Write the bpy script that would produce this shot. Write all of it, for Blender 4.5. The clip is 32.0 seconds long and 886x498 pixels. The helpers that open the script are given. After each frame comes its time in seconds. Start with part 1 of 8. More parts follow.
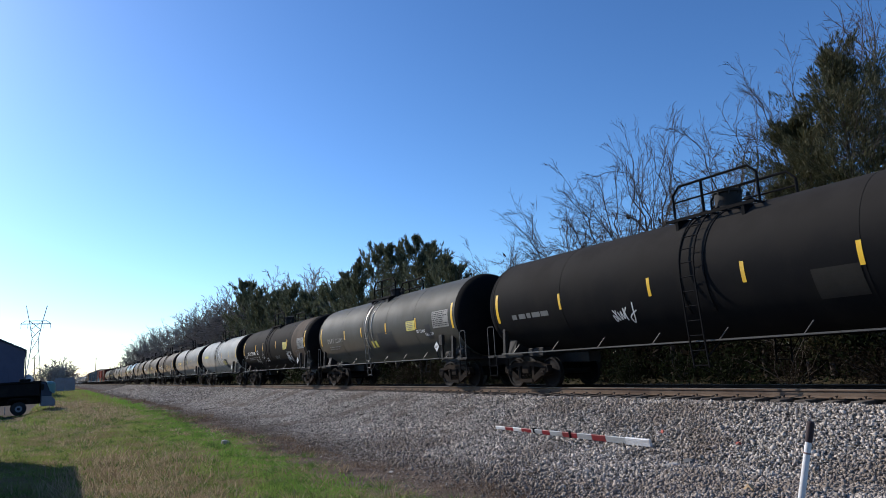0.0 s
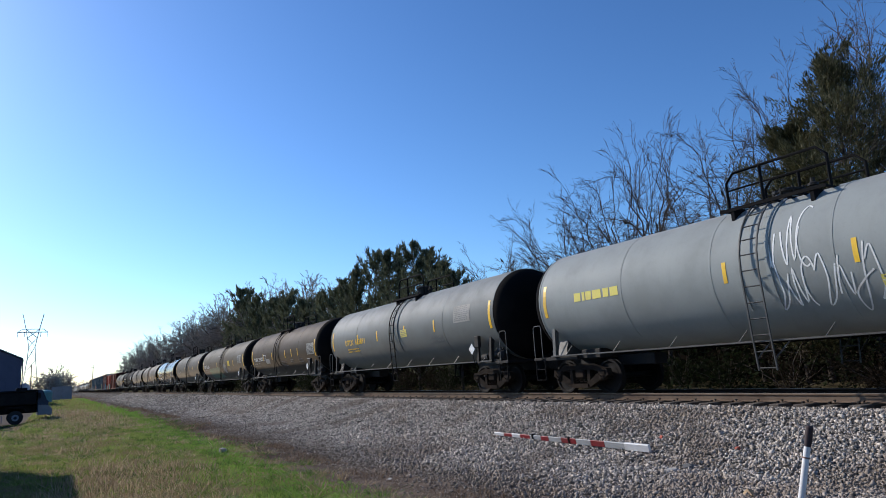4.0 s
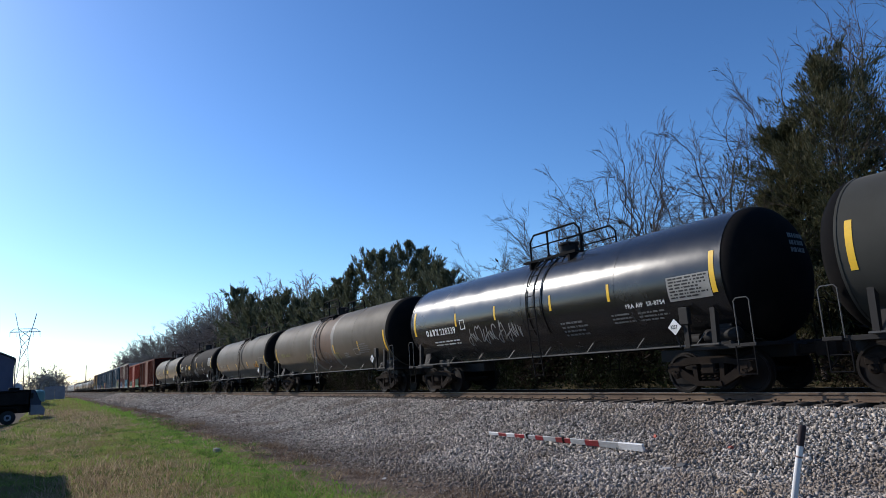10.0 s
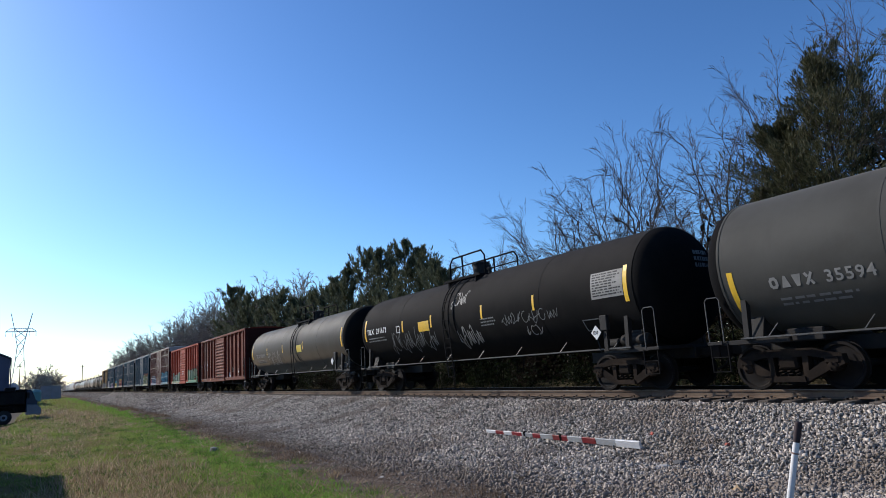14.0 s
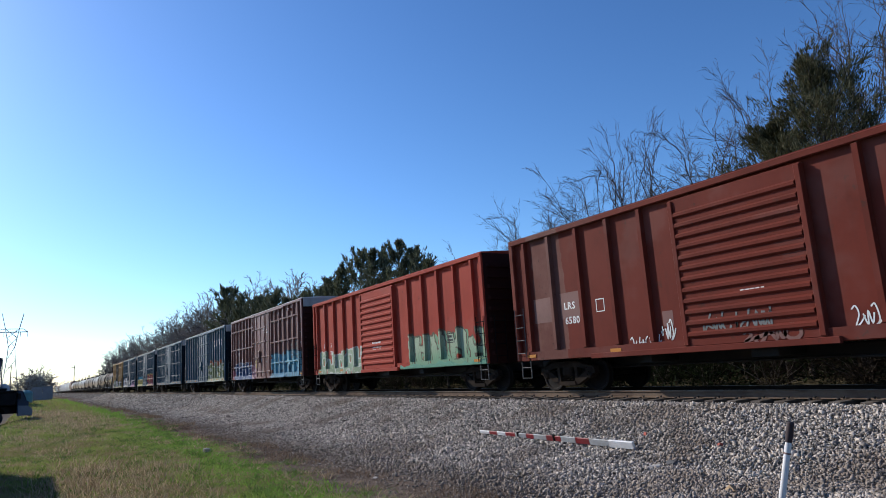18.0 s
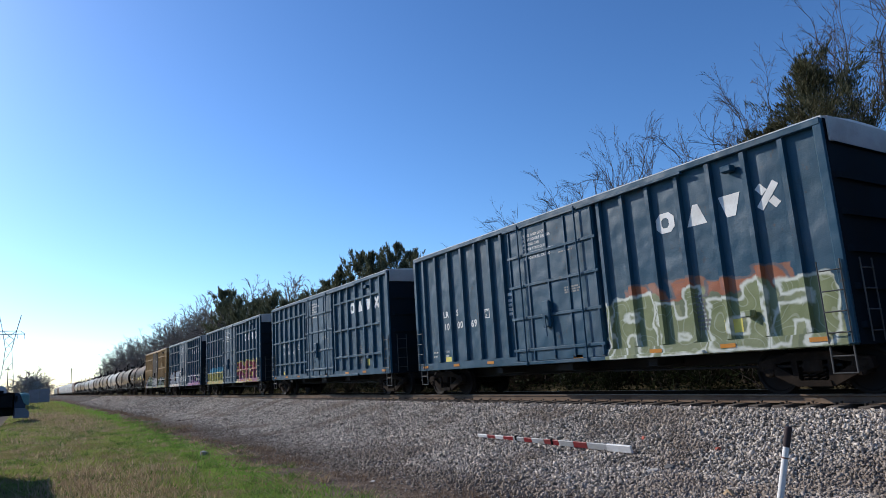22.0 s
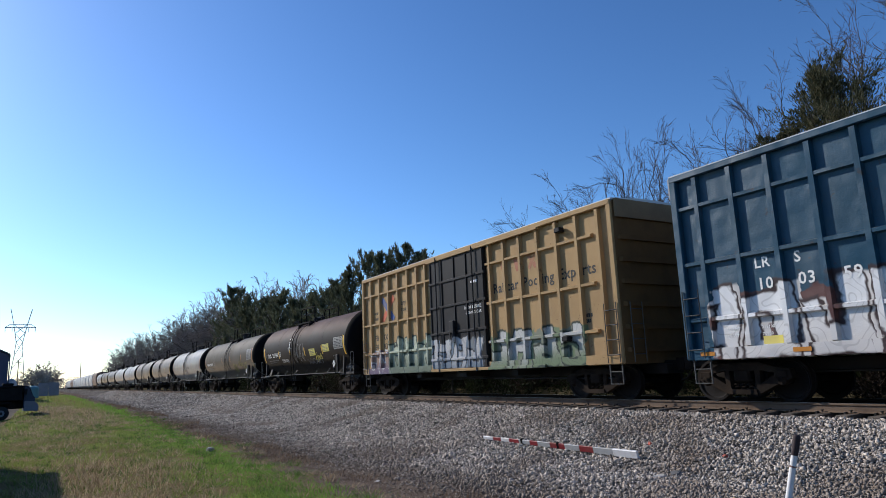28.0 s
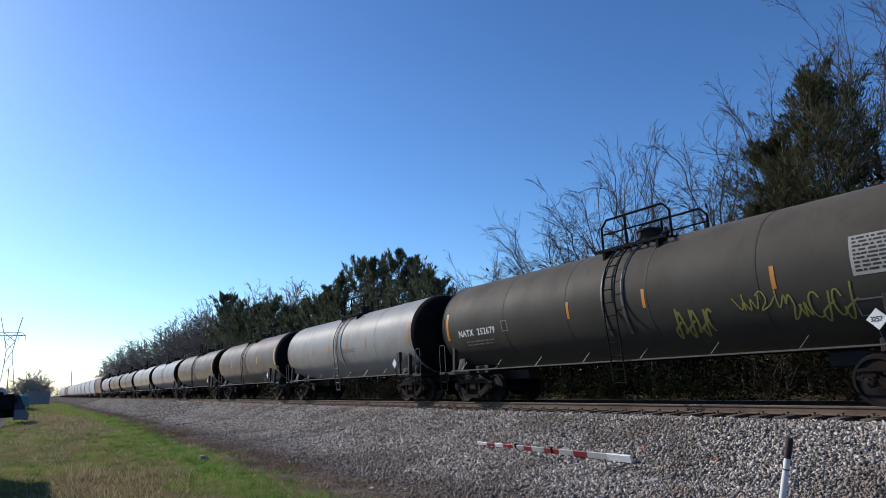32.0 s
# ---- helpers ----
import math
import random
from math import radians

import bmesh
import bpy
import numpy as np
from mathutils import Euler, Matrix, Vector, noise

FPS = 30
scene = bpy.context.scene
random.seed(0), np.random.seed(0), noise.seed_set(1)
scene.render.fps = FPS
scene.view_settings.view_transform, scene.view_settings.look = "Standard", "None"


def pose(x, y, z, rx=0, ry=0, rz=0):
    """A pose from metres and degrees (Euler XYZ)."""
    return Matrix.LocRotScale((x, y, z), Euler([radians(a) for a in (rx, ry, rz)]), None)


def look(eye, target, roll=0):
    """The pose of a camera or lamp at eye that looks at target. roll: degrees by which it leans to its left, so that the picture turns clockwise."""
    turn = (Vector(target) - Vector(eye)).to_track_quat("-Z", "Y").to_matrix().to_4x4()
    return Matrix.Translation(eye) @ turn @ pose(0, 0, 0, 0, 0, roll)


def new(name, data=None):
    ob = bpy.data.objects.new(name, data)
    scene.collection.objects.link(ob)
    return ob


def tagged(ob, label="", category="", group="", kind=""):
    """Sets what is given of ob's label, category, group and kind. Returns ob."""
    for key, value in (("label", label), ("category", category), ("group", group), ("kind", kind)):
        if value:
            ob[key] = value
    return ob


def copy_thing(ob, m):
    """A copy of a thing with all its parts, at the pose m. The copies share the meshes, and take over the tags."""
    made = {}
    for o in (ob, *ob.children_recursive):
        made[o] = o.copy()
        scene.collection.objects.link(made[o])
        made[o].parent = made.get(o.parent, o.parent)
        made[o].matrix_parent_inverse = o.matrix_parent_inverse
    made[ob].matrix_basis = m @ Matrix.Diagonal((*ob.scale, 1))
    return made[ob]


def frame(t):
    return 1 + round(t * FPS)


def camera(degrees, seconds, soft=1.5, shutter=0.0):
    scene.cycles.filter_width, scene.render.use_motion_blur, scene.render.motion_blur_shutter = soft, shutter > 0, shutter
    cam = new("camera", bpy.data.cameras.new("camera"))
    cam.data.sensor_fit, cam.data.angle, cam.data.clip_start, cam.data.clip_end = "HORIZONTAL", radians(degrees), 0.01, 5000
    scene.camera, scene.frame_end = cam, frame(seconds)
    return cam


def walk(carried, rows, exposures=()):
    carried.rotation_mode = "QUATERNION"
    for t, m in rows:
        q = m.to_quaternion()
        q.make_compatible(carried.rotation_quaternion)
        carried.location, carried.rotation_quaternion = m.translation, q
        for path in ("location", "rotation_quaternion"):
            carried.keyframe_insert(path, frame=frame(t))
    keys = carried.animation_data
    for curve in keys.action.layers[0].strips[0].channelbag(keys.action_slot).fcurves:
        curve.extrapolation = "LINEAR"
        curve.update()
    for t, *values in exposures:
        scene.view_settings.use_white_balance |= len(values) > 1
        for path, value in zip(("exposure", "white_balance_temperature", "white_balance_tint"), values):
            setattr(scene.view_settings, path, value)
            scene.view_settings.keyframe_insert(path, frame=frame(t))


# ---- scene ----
# The world: y runs along the track away from the viewer, x across it, z up. The rail tops lie at z = 0.
LENS = 67.98
EYE_Z = 0.915
TRACK_X = 13.8
CAM_TURN = [
    (0, 99.825, 3.088, -29.884), (0.5, 99.916, 3.087, -29.865), (1, 100.011, 3.164, -29.834), (1.5, 100.103, 3.254, -29.787), (2, 100.166, 3.286, -29.811),
    (2.5, 100.210, 3.337, -29.929), (3, 100.243, 3.390, -29.998), (3.5, 100.352, 3.440, -30.014), (5.5, 100.278, 3.141, -30.056), (6, 100.218, 3.152, -29.882),
    (6.5, 100.178, 3.035, -29.782), (7, 100.251, 2.926, -29.711), (7.5, 100.333, 2.983, -29.800), (8, 100.452, 3.103, -29.909), (8.5, 100.536, 3.130, -30.057),
    (9, 100.505, 3.216, -30.205), (9.5, 100.424, 3.268, -30.353), (10, 100.288, 3.430, -30.497), (10.5, 100.212, 3.486, -30.635), (11, 100.124, 3.603, -30.747),
    (11.5, 100.040, 3.421, -30.823), (12, 100.028, 3.313, -30.844), (12.5, 100.014, 3.374, -30.816), (13, 100.001, 3.467, -30.781), (13.5, 100.064, 3.583, -30.765),
    (14, 100.124, 3.632, -30.745), (14.5, 100.164, 3.578, -30.763), (16.5, 100.170, 3.712, -30.942), (17, 100.082, 3.725, -31.060), (17.5, 100.077, 3.847, -31.192),
    (18, 100.140, 3.662, -31.280), (18.5, 100.170, 3.726, -31.343), (19, 100.110, 3.752, -31.394), (19.5, 100.113, 3.941, -31.487), (20, 100.157, 3.982, -31.555),
    (20.5, 100.191, 3.908, -31.573), (21, 100.263, 3.901, -31.517), (21.5, 100.340, 3.742, -31.473), (22, 100.415, 3.510, -31.452), (22.5, 100.449, 3.312, -31.428),
    (23, 100.611, 3.242, -31.409), (23.5, 100.731, 3.048, -31.450), (24, 100.820, 2.942, -31.476), (24.5, 100.846, 2.978, -31.386), (25, 100.768, 2.972, -31.374),
    (25.5, 100.666, 3.001, -31.312), (27.5, 100.512, 2.440, -30.922), (28, 100.552, 2.420, -30.872), (28.5, 100.519, 2.393, -30.864), (29, 100.563, 2.366, -30.898),
    (29.5, 100.662, 2.453, -30.936), (30, 100.774, 2.509, -31.017), (30.5, 100.844, 2.535, -31.112), (31, 100.954, 2.513, -31.234), (31.5, 101.004, 2.682, -31.325),
    (32, 100.994, 2.809, -31.418),
]

cam = camera(LENS, 32.0, soft=0.9, shutter=0.0)
walk(cam, [(t, pose(0, 0, EYE_Z, rx, ry, rz)) for t, rx, ry, rz in CAM_TURN], [(t, e, 5300, 8) for t, e in ((0, 0.2), (3.5, 0.2), (6, 0.1), (8, 0.13), (10, 0.14), (14, 0.18), (17, 0.2), (25.5, 0.2), (28, 0.14), (31, 0.1), (32, 0.12))])


def run(t):
    """Metres that the train has run at t seconds: it slows down gently."""
    u = (t - 16) / 16
    return 192.12 * u - 14.09 * u * u - 0.37 * u ** 3


# ---- light ----
SUN_ELEV, SUN_AZ = 30.0, -27.0
world = bpy.data.worlds.new("sky")
scene.world = world
world.use_nodes = True
wn, wl = world.node_tree.nodes, world.node_tree.links
sky = wn.new("ShaderNodeTexSky")
sky.sky_type = "NISHITA"
sky.sun_disc = False
sky.sun_elevation, sky.sun_rotation = radians(SUN_ELEV), radians(SUN_AZ)
sky.air_density, sky.dust_density, sky.ozone_density = 1.0, 0.45, 3.0
wn["Background"].inputs["Strength"].default_value = 0.0755
clear = wn.new("ShaderNodeHueSaturation")
clear.inputs["Saturation"].default_value = 1.01
wl.new(sky.outputs[0], clear.inputs["Color"])
deep = wn.new("ShaderNodeGamma")
deep.inputs["Gamma"].default_value = 1.25
wl.new(clear.outputs[0], deep.inputs["Color"])
wl.new(deep.outputs[0], wn["Background"].inputs["Color"])
sun = new("sun", bpy.data.lights.new("sun", "SUN"))
sun.data.energy, sun.data.angle, sun.data.color = 4.6, radians(0.5), (1.0, 0.81, 0.60)
a, e = radians(SUN_AZ), radians(SUN_ELEV)
sun.matrix_world = look((40 * math.sin(a) * math.cos(e), 40 * math.cos(a) * math.cos(e), 40 * math.sin(e)), (0, 0, 0))


# ---- mesh tools ----
class Form:
    """Collects faces of one mesh."""

    def __init__(self):
        self.v, self.f = [], []

    def add(self, verts, faces):
        o = len(self.v)
        self.v += [tuple(p) for p in verts]
        self.f += [tuple(i + o for i in f) for f in faces]
        return self

    def box(self, x0, x1, y0, y1, z0, z1, c=0.0):
        if c <= 0:
            self.add([(x, y, z) for x in (x0, x1) for y in (y0, y1) for z in (z0, z1)],
                     [(0, 1, 3, 2), (4, 6, 7, 5), (0, 4, 5, 1), (2, 3, 7, 6), (0, 2, 6, 4), (1, 5, 7, 3)])
            return self
        c = min(c, (x1 - x0) / 2.01, (y1 - y0) / 2.01, (z1 - z0) / 2.01)
        vs, fs = [], []
        X, Y, Z = (x0, x1), (y0, y1), (z0, z1)
        ix = {}
        for i in (0, 1):
            for j in (0, 1):
                for k in (0, 1):
                    s = (c if i == 0 else -c, c if j == 0 else -c, c if k == 0 else -c)
                    for ax in range(3):
                        p = [X[i] + s[0], Y[j] + s[1], Z[k] + s[2]]
                        p[ax] = (X[i], Y[j], Z[k])[ax]
                        ix[i, j, k, ax] = len(vs)
                        vs.append(p)
        for s in (0, 1):
            fs.append([ix[s, a, b, 0] for a, b in ((0, 0), (1, 0), (1, 1), (0, 1))])
            fs.append([ix[a, s, b, 1] for a, b in ((0, 0), (1, 0), (1, 1), (0, 1))])
            fs.append([ix[a, b, s, 2] for a, b in ((0, 0), (1, 0), (1, 1), (0, 1))])
        for a in (0, 1):
            for b in (0, 1):
                fs.append([ix[a, b, 0, 0], ix[a, b, 1, 0], ix[a, b, 1, 1], ix[a, b, 0, 1]])
                fs.append([ix[a, 0, b, 0], ix[a, 1, b, 0], ix[a, 1, b, 2], ix[a, 0, b, 2]])
                fs.append([ix[0, a, b, 1], ix[1, a, b, 1], ix[1, a, b, 2], ix[0, a, b, 2]])
                for d in (0, 1):
                    fs.append([ix[a, b, d, 0], ix[a, b, d, 1], ix[a, b, d, 2]])
        return self.add(vs, fs)

    def tube(self, pts, r, n=6, caps=True):
        """A round bar along the points; r is one radius or one for each point."""
        pts = [Vector(p) for p in pts]
        rs = r if isinstance(r, (list, tuple)) else [r] * len(pts)
        vs, fs = [], []
        ref = None
        for i, p in enumerate(pts):
            d = (pts[min(i + 1, len(pts) - 1)] - pts[max(i - 1, 0)]).normalized()
            if ref is None:
                ref = Vector((0, 0, 1)) if abs(d.z) < 0.9 else Vector((1, 0, 0))
            u = (ref - d * ref.dot(d)).normalized()
            w = d.cross(u)
            ref = u
            for k in range(n):
                a = 2 * math.pi * k / n
                vs.append(p + (u * math.cos(a) + w * math.sin(a)) * rs[i])
        for i in range(len(pts) - 1):
            for k in range(n):
                q = (k + 1) % n
                fs.append((i * n + k, i * n + q, i * n + n + q, i * n + n + k))
        if caps:
            fs.append(tuple(range(n - 1, -1, -1)))
            fs.append(tuple((len(pts) - 1) * n + k for k in range(n)))
        return self.add(vs, fs)

    def lathe(self, prof, n=24, axis="y", c=(0, 0, 0)):
        """prof: (along, radius) from end to end; a radius of 0 closes it."""
        vs, fs, rings = [], [], []
        for a, r in prof:
            ring = []
            m = 1 if r <= 1e-6 else n
            for k in range(m):
                t = 2 * math.pi * k / n
                p, q = r * math.cos(t), r * math.sin(t)
                co = {"y": (q, a, p), "x": (a, p, q), "z": (p, q, a)}[axis]
                ring.append(len(vs))
                vs.append((co[0] + c[0], co[1] + c[1], co[2] + c[2]))
            rings.append(ring)
        for A, B in zip(rings, rings[1:]):
            for k in range(n):
                q = (k + 1) % n
                f = [A[k % len(A)], A[q % len(A)], B[q % len(B)], B[k % len(B)]]
                g = []
                for i in f:
                    if i not in g:
                        g.append(i)
                if len(g) > 2:
                    fs.append(tuple(g))
        return self.add(vs, fs)

    def prism(self, poly, lo, hi, axis="x"):
        """A flat outline pushed out along an axis; the outline is (y, z), (x, z) or (x, y)."""
        n = len(poly)
        vs = []
        for d in (lo, hi):
            for p, q in poly:
                vs.append({"x": (d, p, q), "y": (p, d, q), "z": (p, q, d)}[axis])
        fs = [tuple(range(n - 1, -1, -1)), tuple(range(n, 2 * n))]
        fs += [(k, (k + 1) % n, n + (k + 1) % n, n + k) for k in range(n)]
        return self.add(vs, fs)

    def mesh(self, name, smooth=None):
        me = bpy.data.meshes.new(name)
        me.from_pydata(self.v, [], self.f)
        bm = bmesh.new()
        bm.from_mesh(me)
        bmesh.ops.recalc_face_normals(bm, faces=bm.faces)
        bm.to_mesh(me)
        bm.free()
        if smooth is not None:
            me.shade_smooth()
            me.set_sharp_from_angle(angle=radians(smooth))
        return me


def raw_mesh(name, verts, faces, k):
    """A mesh straight from arrays; every face has k corners."""
    verts, faces = np.asarray(verts, np.float32), np.asarray(faces, np.int32)
    me = bpy.data.meshes.new(name)
    me.vertices.add(len(verts))
    me.vertices.foreach_set("co", verts.ravel())
    me.loops.add(faces.size)
    me.loops.foreach_set("vertex_index", faces.ravel())
    me.polygons.add(len(faces))
    me.polygons.foreach_set("loop_start", np.arange(0, faces.size, k, dtype=np.int32))
    me.update(calc_edges=True)
    me.validate()
    return me


def put(ob, material):
    if not ob.data.materials:
        ob.data.materials.append(None)
    ob.material_slots[0].link = "OBJECT"
    ob.material_slots[0].material = material
    return ob


def part(name, form, material, parent, label="", at=None, smooth=30):
    """One mesh object under a thing or a part; form is a Form or a mesh."""
    me = form.mesh(name, smooth) if isinstance(form, Form) else form
    ob = put(new(name, me), material)
    ob.parent = parent
    if at is not None:
        ob.matrix_basis = at
    return tagged(ob, label) if label else ob


def thing(name, label, category, m=None, group="", kind=""):
    ob = new(name)
    ob.empty_display_size = 0.3
    if m is not None:
        ob.matrix_basis = m
    return tagged(ob, label, category, group, kind)


def solid(name, form, material, label, category, m=None, group="", kind="", smooth=30):
    me = form.mesh(name, smooth) if isinstance(form, Form) else form
    ob = put(new(name, me), material)
    if m is not None:
        ob.matrix_basis = m
    return tagged(ob, label, category, group, kind)


KEPT = {}


def kept(key, make, smooth=30):
    if key not in KEPT:
        KEPT[key] = make().mesh(key if isinstance(key, str) else key[0], smooth)
    return KEPT[key]


def words(text, size, spacing=1.0):
    """The outline of a line of writing as vertices (u, v) and faces, starting at u = 0."""
    cu = bpy.data.curves.new("lettering", "FONT")
    cu.body, cu.size, cu.space_character = text, size, spacing
    cu.resolution_u, cu.offset = 2, size * 0.018
    ob = bpy.data.objects.new("lettering", cu)
    me = ob.to_mesh()
    vs = [(v.co.x, v.co.y) for v in me.vertices]
    fs = [tuple(p.vertices) for p in me.polygons]
    ob.to_mesh_clear()
    bpy.data.objects.remove(ob)
    bpy.data.curves.remove(cu)
    return vs, fs


# ---- materials ----
class Mat:
    """A node material under construction."""

    def __init__(self, name, rough=0.6, metal=0.0, gloss=0.25):
        self.m = bpy.data.materials.new(name)
        self.m.use_nodes = True
        self.n, self.l = self.m.node_tree.nodes, self.m.node_tree.links
        self.b = self.n["Principled BSDF"]
        self.b.inputs["Roughness"].default_value = rough
        self.b.inputs["Metallic"].default_value = metal
        self.b.inputs["Specular IOR Level"].default_value = gloss
        self._co = None

    def link(self, a, b):
        self.l.new(a, b)

    def co(self):
        """Object coordinates, shifted at random from object to object."""
        if self._co is None:
            tc, oi = self.n.new("ShaderNodeTexCoord"), self.n.new("ShaderNodeObjectInfo")
            mul = self.n.new("ShaderNodeMath")
            mul.operation, mul.inputs[1].default_value = "MULTIPLY", 37.0
            self.link(oi.outputs["Random"], mul.inputs[0])
            ad = self.n.new("ShaderNodeVectorMath")
            self.link(tc.outputs["Object"], ad.inputs[0])
            self.link(mul.outputs[0], ad.inputs[1])
            self._co = ad.outputs[0]
        return self._co

    def plain(self):
        return self.n.new("ShaderNodeTexCoord").outputs["Object"]

    def stretch(self, co, s):
        k = self.n.new("ShaderNodeVectorMath")
        k.operation = "MULTIPLY"
        self.link(co, k.inputs[0])
        k.inputs[1].default_value = s
        return k.outputs[0]

    def noise(self, scale, detail=4, co=None, rough=0.6):
        t = self.n.new("ShaderNodeTexNoise")
        t.inputs["Scale"].default_value, t.inputs["Detail"].default_value, t.inputs["Roughness"].default_value = scale, detail, rough
        self.link(co if co is not None else self.co(), t.inputs["Vector"])
        return t.outputs["Fac"]

    def ramp(self, fac, lo, hi):
        """0 below lo, 1 above hi."""
        r = self.n.new("ShaderNodeMapRange")
        r.inputs["From Min"].default_value, r.inputs["From Max"].default_value = lo, hi
        r.interpolation_type = "SMOOTHSTEP"
        self.link(fac, r.inputs["Value"])
        return r.outputs["Result"]

    def math(self, op, a, b=None, c=None):
        t = self.n.new("ShaderNodeMath")
        t.operation = op
        for i, v in enumerate((a, b, c)):
            if v is None:
                continue
            if isinstance(v, (int, float)):
                t.inputs[i].default_value = v
            else:
                self.link(v, t.inputs[i])
        return t.outputs[0]

    def mix(self, fac, a, b):
        t = self.n.new("ShaderNodeMix")
        t.data_type = "RGBA"
        for sock, v in ((t.inputs["Factor"], fac), (t.inputs["A"], a), (t.inputs["B"], b)):
            if isinstance(v, (int, float)):
                sock.default_value = v
            elif isinstance(v, tuple):
                sock.default_value = (*v, 1)
            else:
                self.link(v, sock)
        # the colour sockets are the third pair
        for i, v in ((6, a), (7, b)):
            if isinstance(v, tuple):
                t.inputs[i].default_value = (*v, 1)
            else:
                self.link(v, t.inputs[i])
        return t.outputs[2]

    def colour(self, c):
        if isinstance(c, tuple):
            self.b.inputs["Base Color"].default_value = (*c, 1)
        else:
            self.link(c, self.b.inputs["Base Color"])
        return self

    def rough(self, fac, lo, hi):
        r = self.n.new("ShaderNodeMapRange")
        r.inputs["To Min"].default_value, r.inputs["To Max"].default_value = lo, hi
        self.link(fac, r.inputs["Value"])
        self.link(r.outputs["Result"], self.b.inputs["Roughness"])
        return self

    def bump(self, height, strength=0.3, dist=0.02):
        t = self.n.new("ShaderNodeBump")
        t.inputs["Strength"].default_value, t.inputs["Distance"].default_value = strength, dist
        self.link(height, t.inputs["Height"])
        self.link(t.outputs[0], self.b.inputs["Normal"])
        return self


def worn(name, base, dirt, rough=0.6, amount=0.5, metal=0.0, scale=1.0, grain=0.25, gloss=0.25):
    """Painted or bare surface with stains at two scales."""
    m = Mat(name, rough, metal, gloss)
    big, fine = m.noise(1.3 * scale, 5), m.noise(22 * scale, 3)
    f = m.math("MULTIPLY", m.ramp(big, 0.42, 0.72), amount)
    c = m.mix(f, base, dirt)
    c2 = m.mix(m.math("MULTIPLY", m.ramp(fine, 0.45, 0.8), grain), c, dirt)
    m.colour(c2)
    m.rough(big, max(0.05, rough - 0.12), min(1, rough + 0.15))
    m.bump(fine, 0.12, 0.004)
    return m.m


STEEL_DARK = worn("dark_steel", (0.014, 0.013, 0.013), (0.032, 0.026, 0.021), 0.7, 0.7)
TRUCK_STEEL = worn("rusty_cast_steel", (0.017, 0.0135, 0.011), (0.045, 0.033, 0.024), 0.9, 0.8, gloss=0.05)
WHEEL_STEEL = worn("wheel_steel", (0.011, 0.0095, 0.009), (0.024, 0.018, 0.014), 0.65, 0.6, gloss=0.1)
BRIGHT = worn("worn_tread", (0.34, 0.31, 0.28), (0.2, 0.16, 0.12), 0.42, 0.4, 0.6)
GREY_PIPE = worn("galvanised_bar", (0.09, 0.088, 0.084), (0.055, 0.05, 0.045), 0.5, 0.5, 0.3)
BLACK_PIPE = worn("black_bar", (0.008, 0.008, 0.009), (0.022, 0.019, 0.016), 0.9, 0.5, gloss=0.08)
WHITE_INK = worn("white_lettering", (0.72, 0.72, 0.7), (0.4, 0.38, 0.35), 0.6, 0.5)
YELLOW_INK = worn("yellow_reflector", (0.8, 0.5, 0.03), (0.5, 0.33, 0.08), 0.4, 0.5)
YELLOW_PALE = worn("yellow_label", (0.7, 0.6, 0.12), (0.45, 0.38, 0.15), 0.5, 0.5)
GREY_INK = worn("grey_lettering", (0.17, 0.17, 0.165), (0.08, 0.078, 0.072), 0.6, 0.6)
ORANGE_INK = worn("orange_reflector", (0.45, 0.19, 0.025), (0.28, 0.14, 0.04), 0.4, 0.4)
PANEL_GREY = worn("data_panel_paint", (0.27, 0.26, 0.24), (0.15, 0.14, 0.125), 0.6, 0.6)
BLACK_INK = worn("black_lettering", (0.015, 0.015, 0.015), (0.05, 0.05, 0.05), 0.6, 0.4)
YELLOW_FADED = worn("faded_yellow_paint", (0.22, 0.21, 0.05), (0.13, 0.12, 0.05), 0.55, 0.5)
PATCH_DULL = worn("dull_grey_repaint", (0.03, 0.028, 0.025), (0.018, 0.017, 0.015), 0.8, 0.5, gloss=0.05)
PATCH_DARK = worn("patch_dark_paint", (0.02, 0.02, 0.022), (0.05, 0.05, 0.05), 0.5, 0.4)


# ---- ground and track ----
PROFILE_X = (-500, -60, -20, -4, 1, 3.5, 5.2, 7.2, 9.4, 11.7, 12.15, 12.45, 12.65, 14.9, 15.4, 15.9, 17.3, 19, 23, 45, 500)
PROFILE_Z = (-0.5, -0.5, -0.6, -0.70, -0.78, -0.9, -1.03, -1.07, -1.0, -0.27, -0.235, -0.25, -0.30, -0.30, -0.22, -0.27, -0.75, -0.6, -0.1, 0.2, 0.5)


def grass_edge(y):
    """Where the mown grass meets the gravel, as x."""
    return np.interp(y, (-50, 15, 40, 80, 200), (4.2, 4.2, 5.0, 5.4, 6.2))


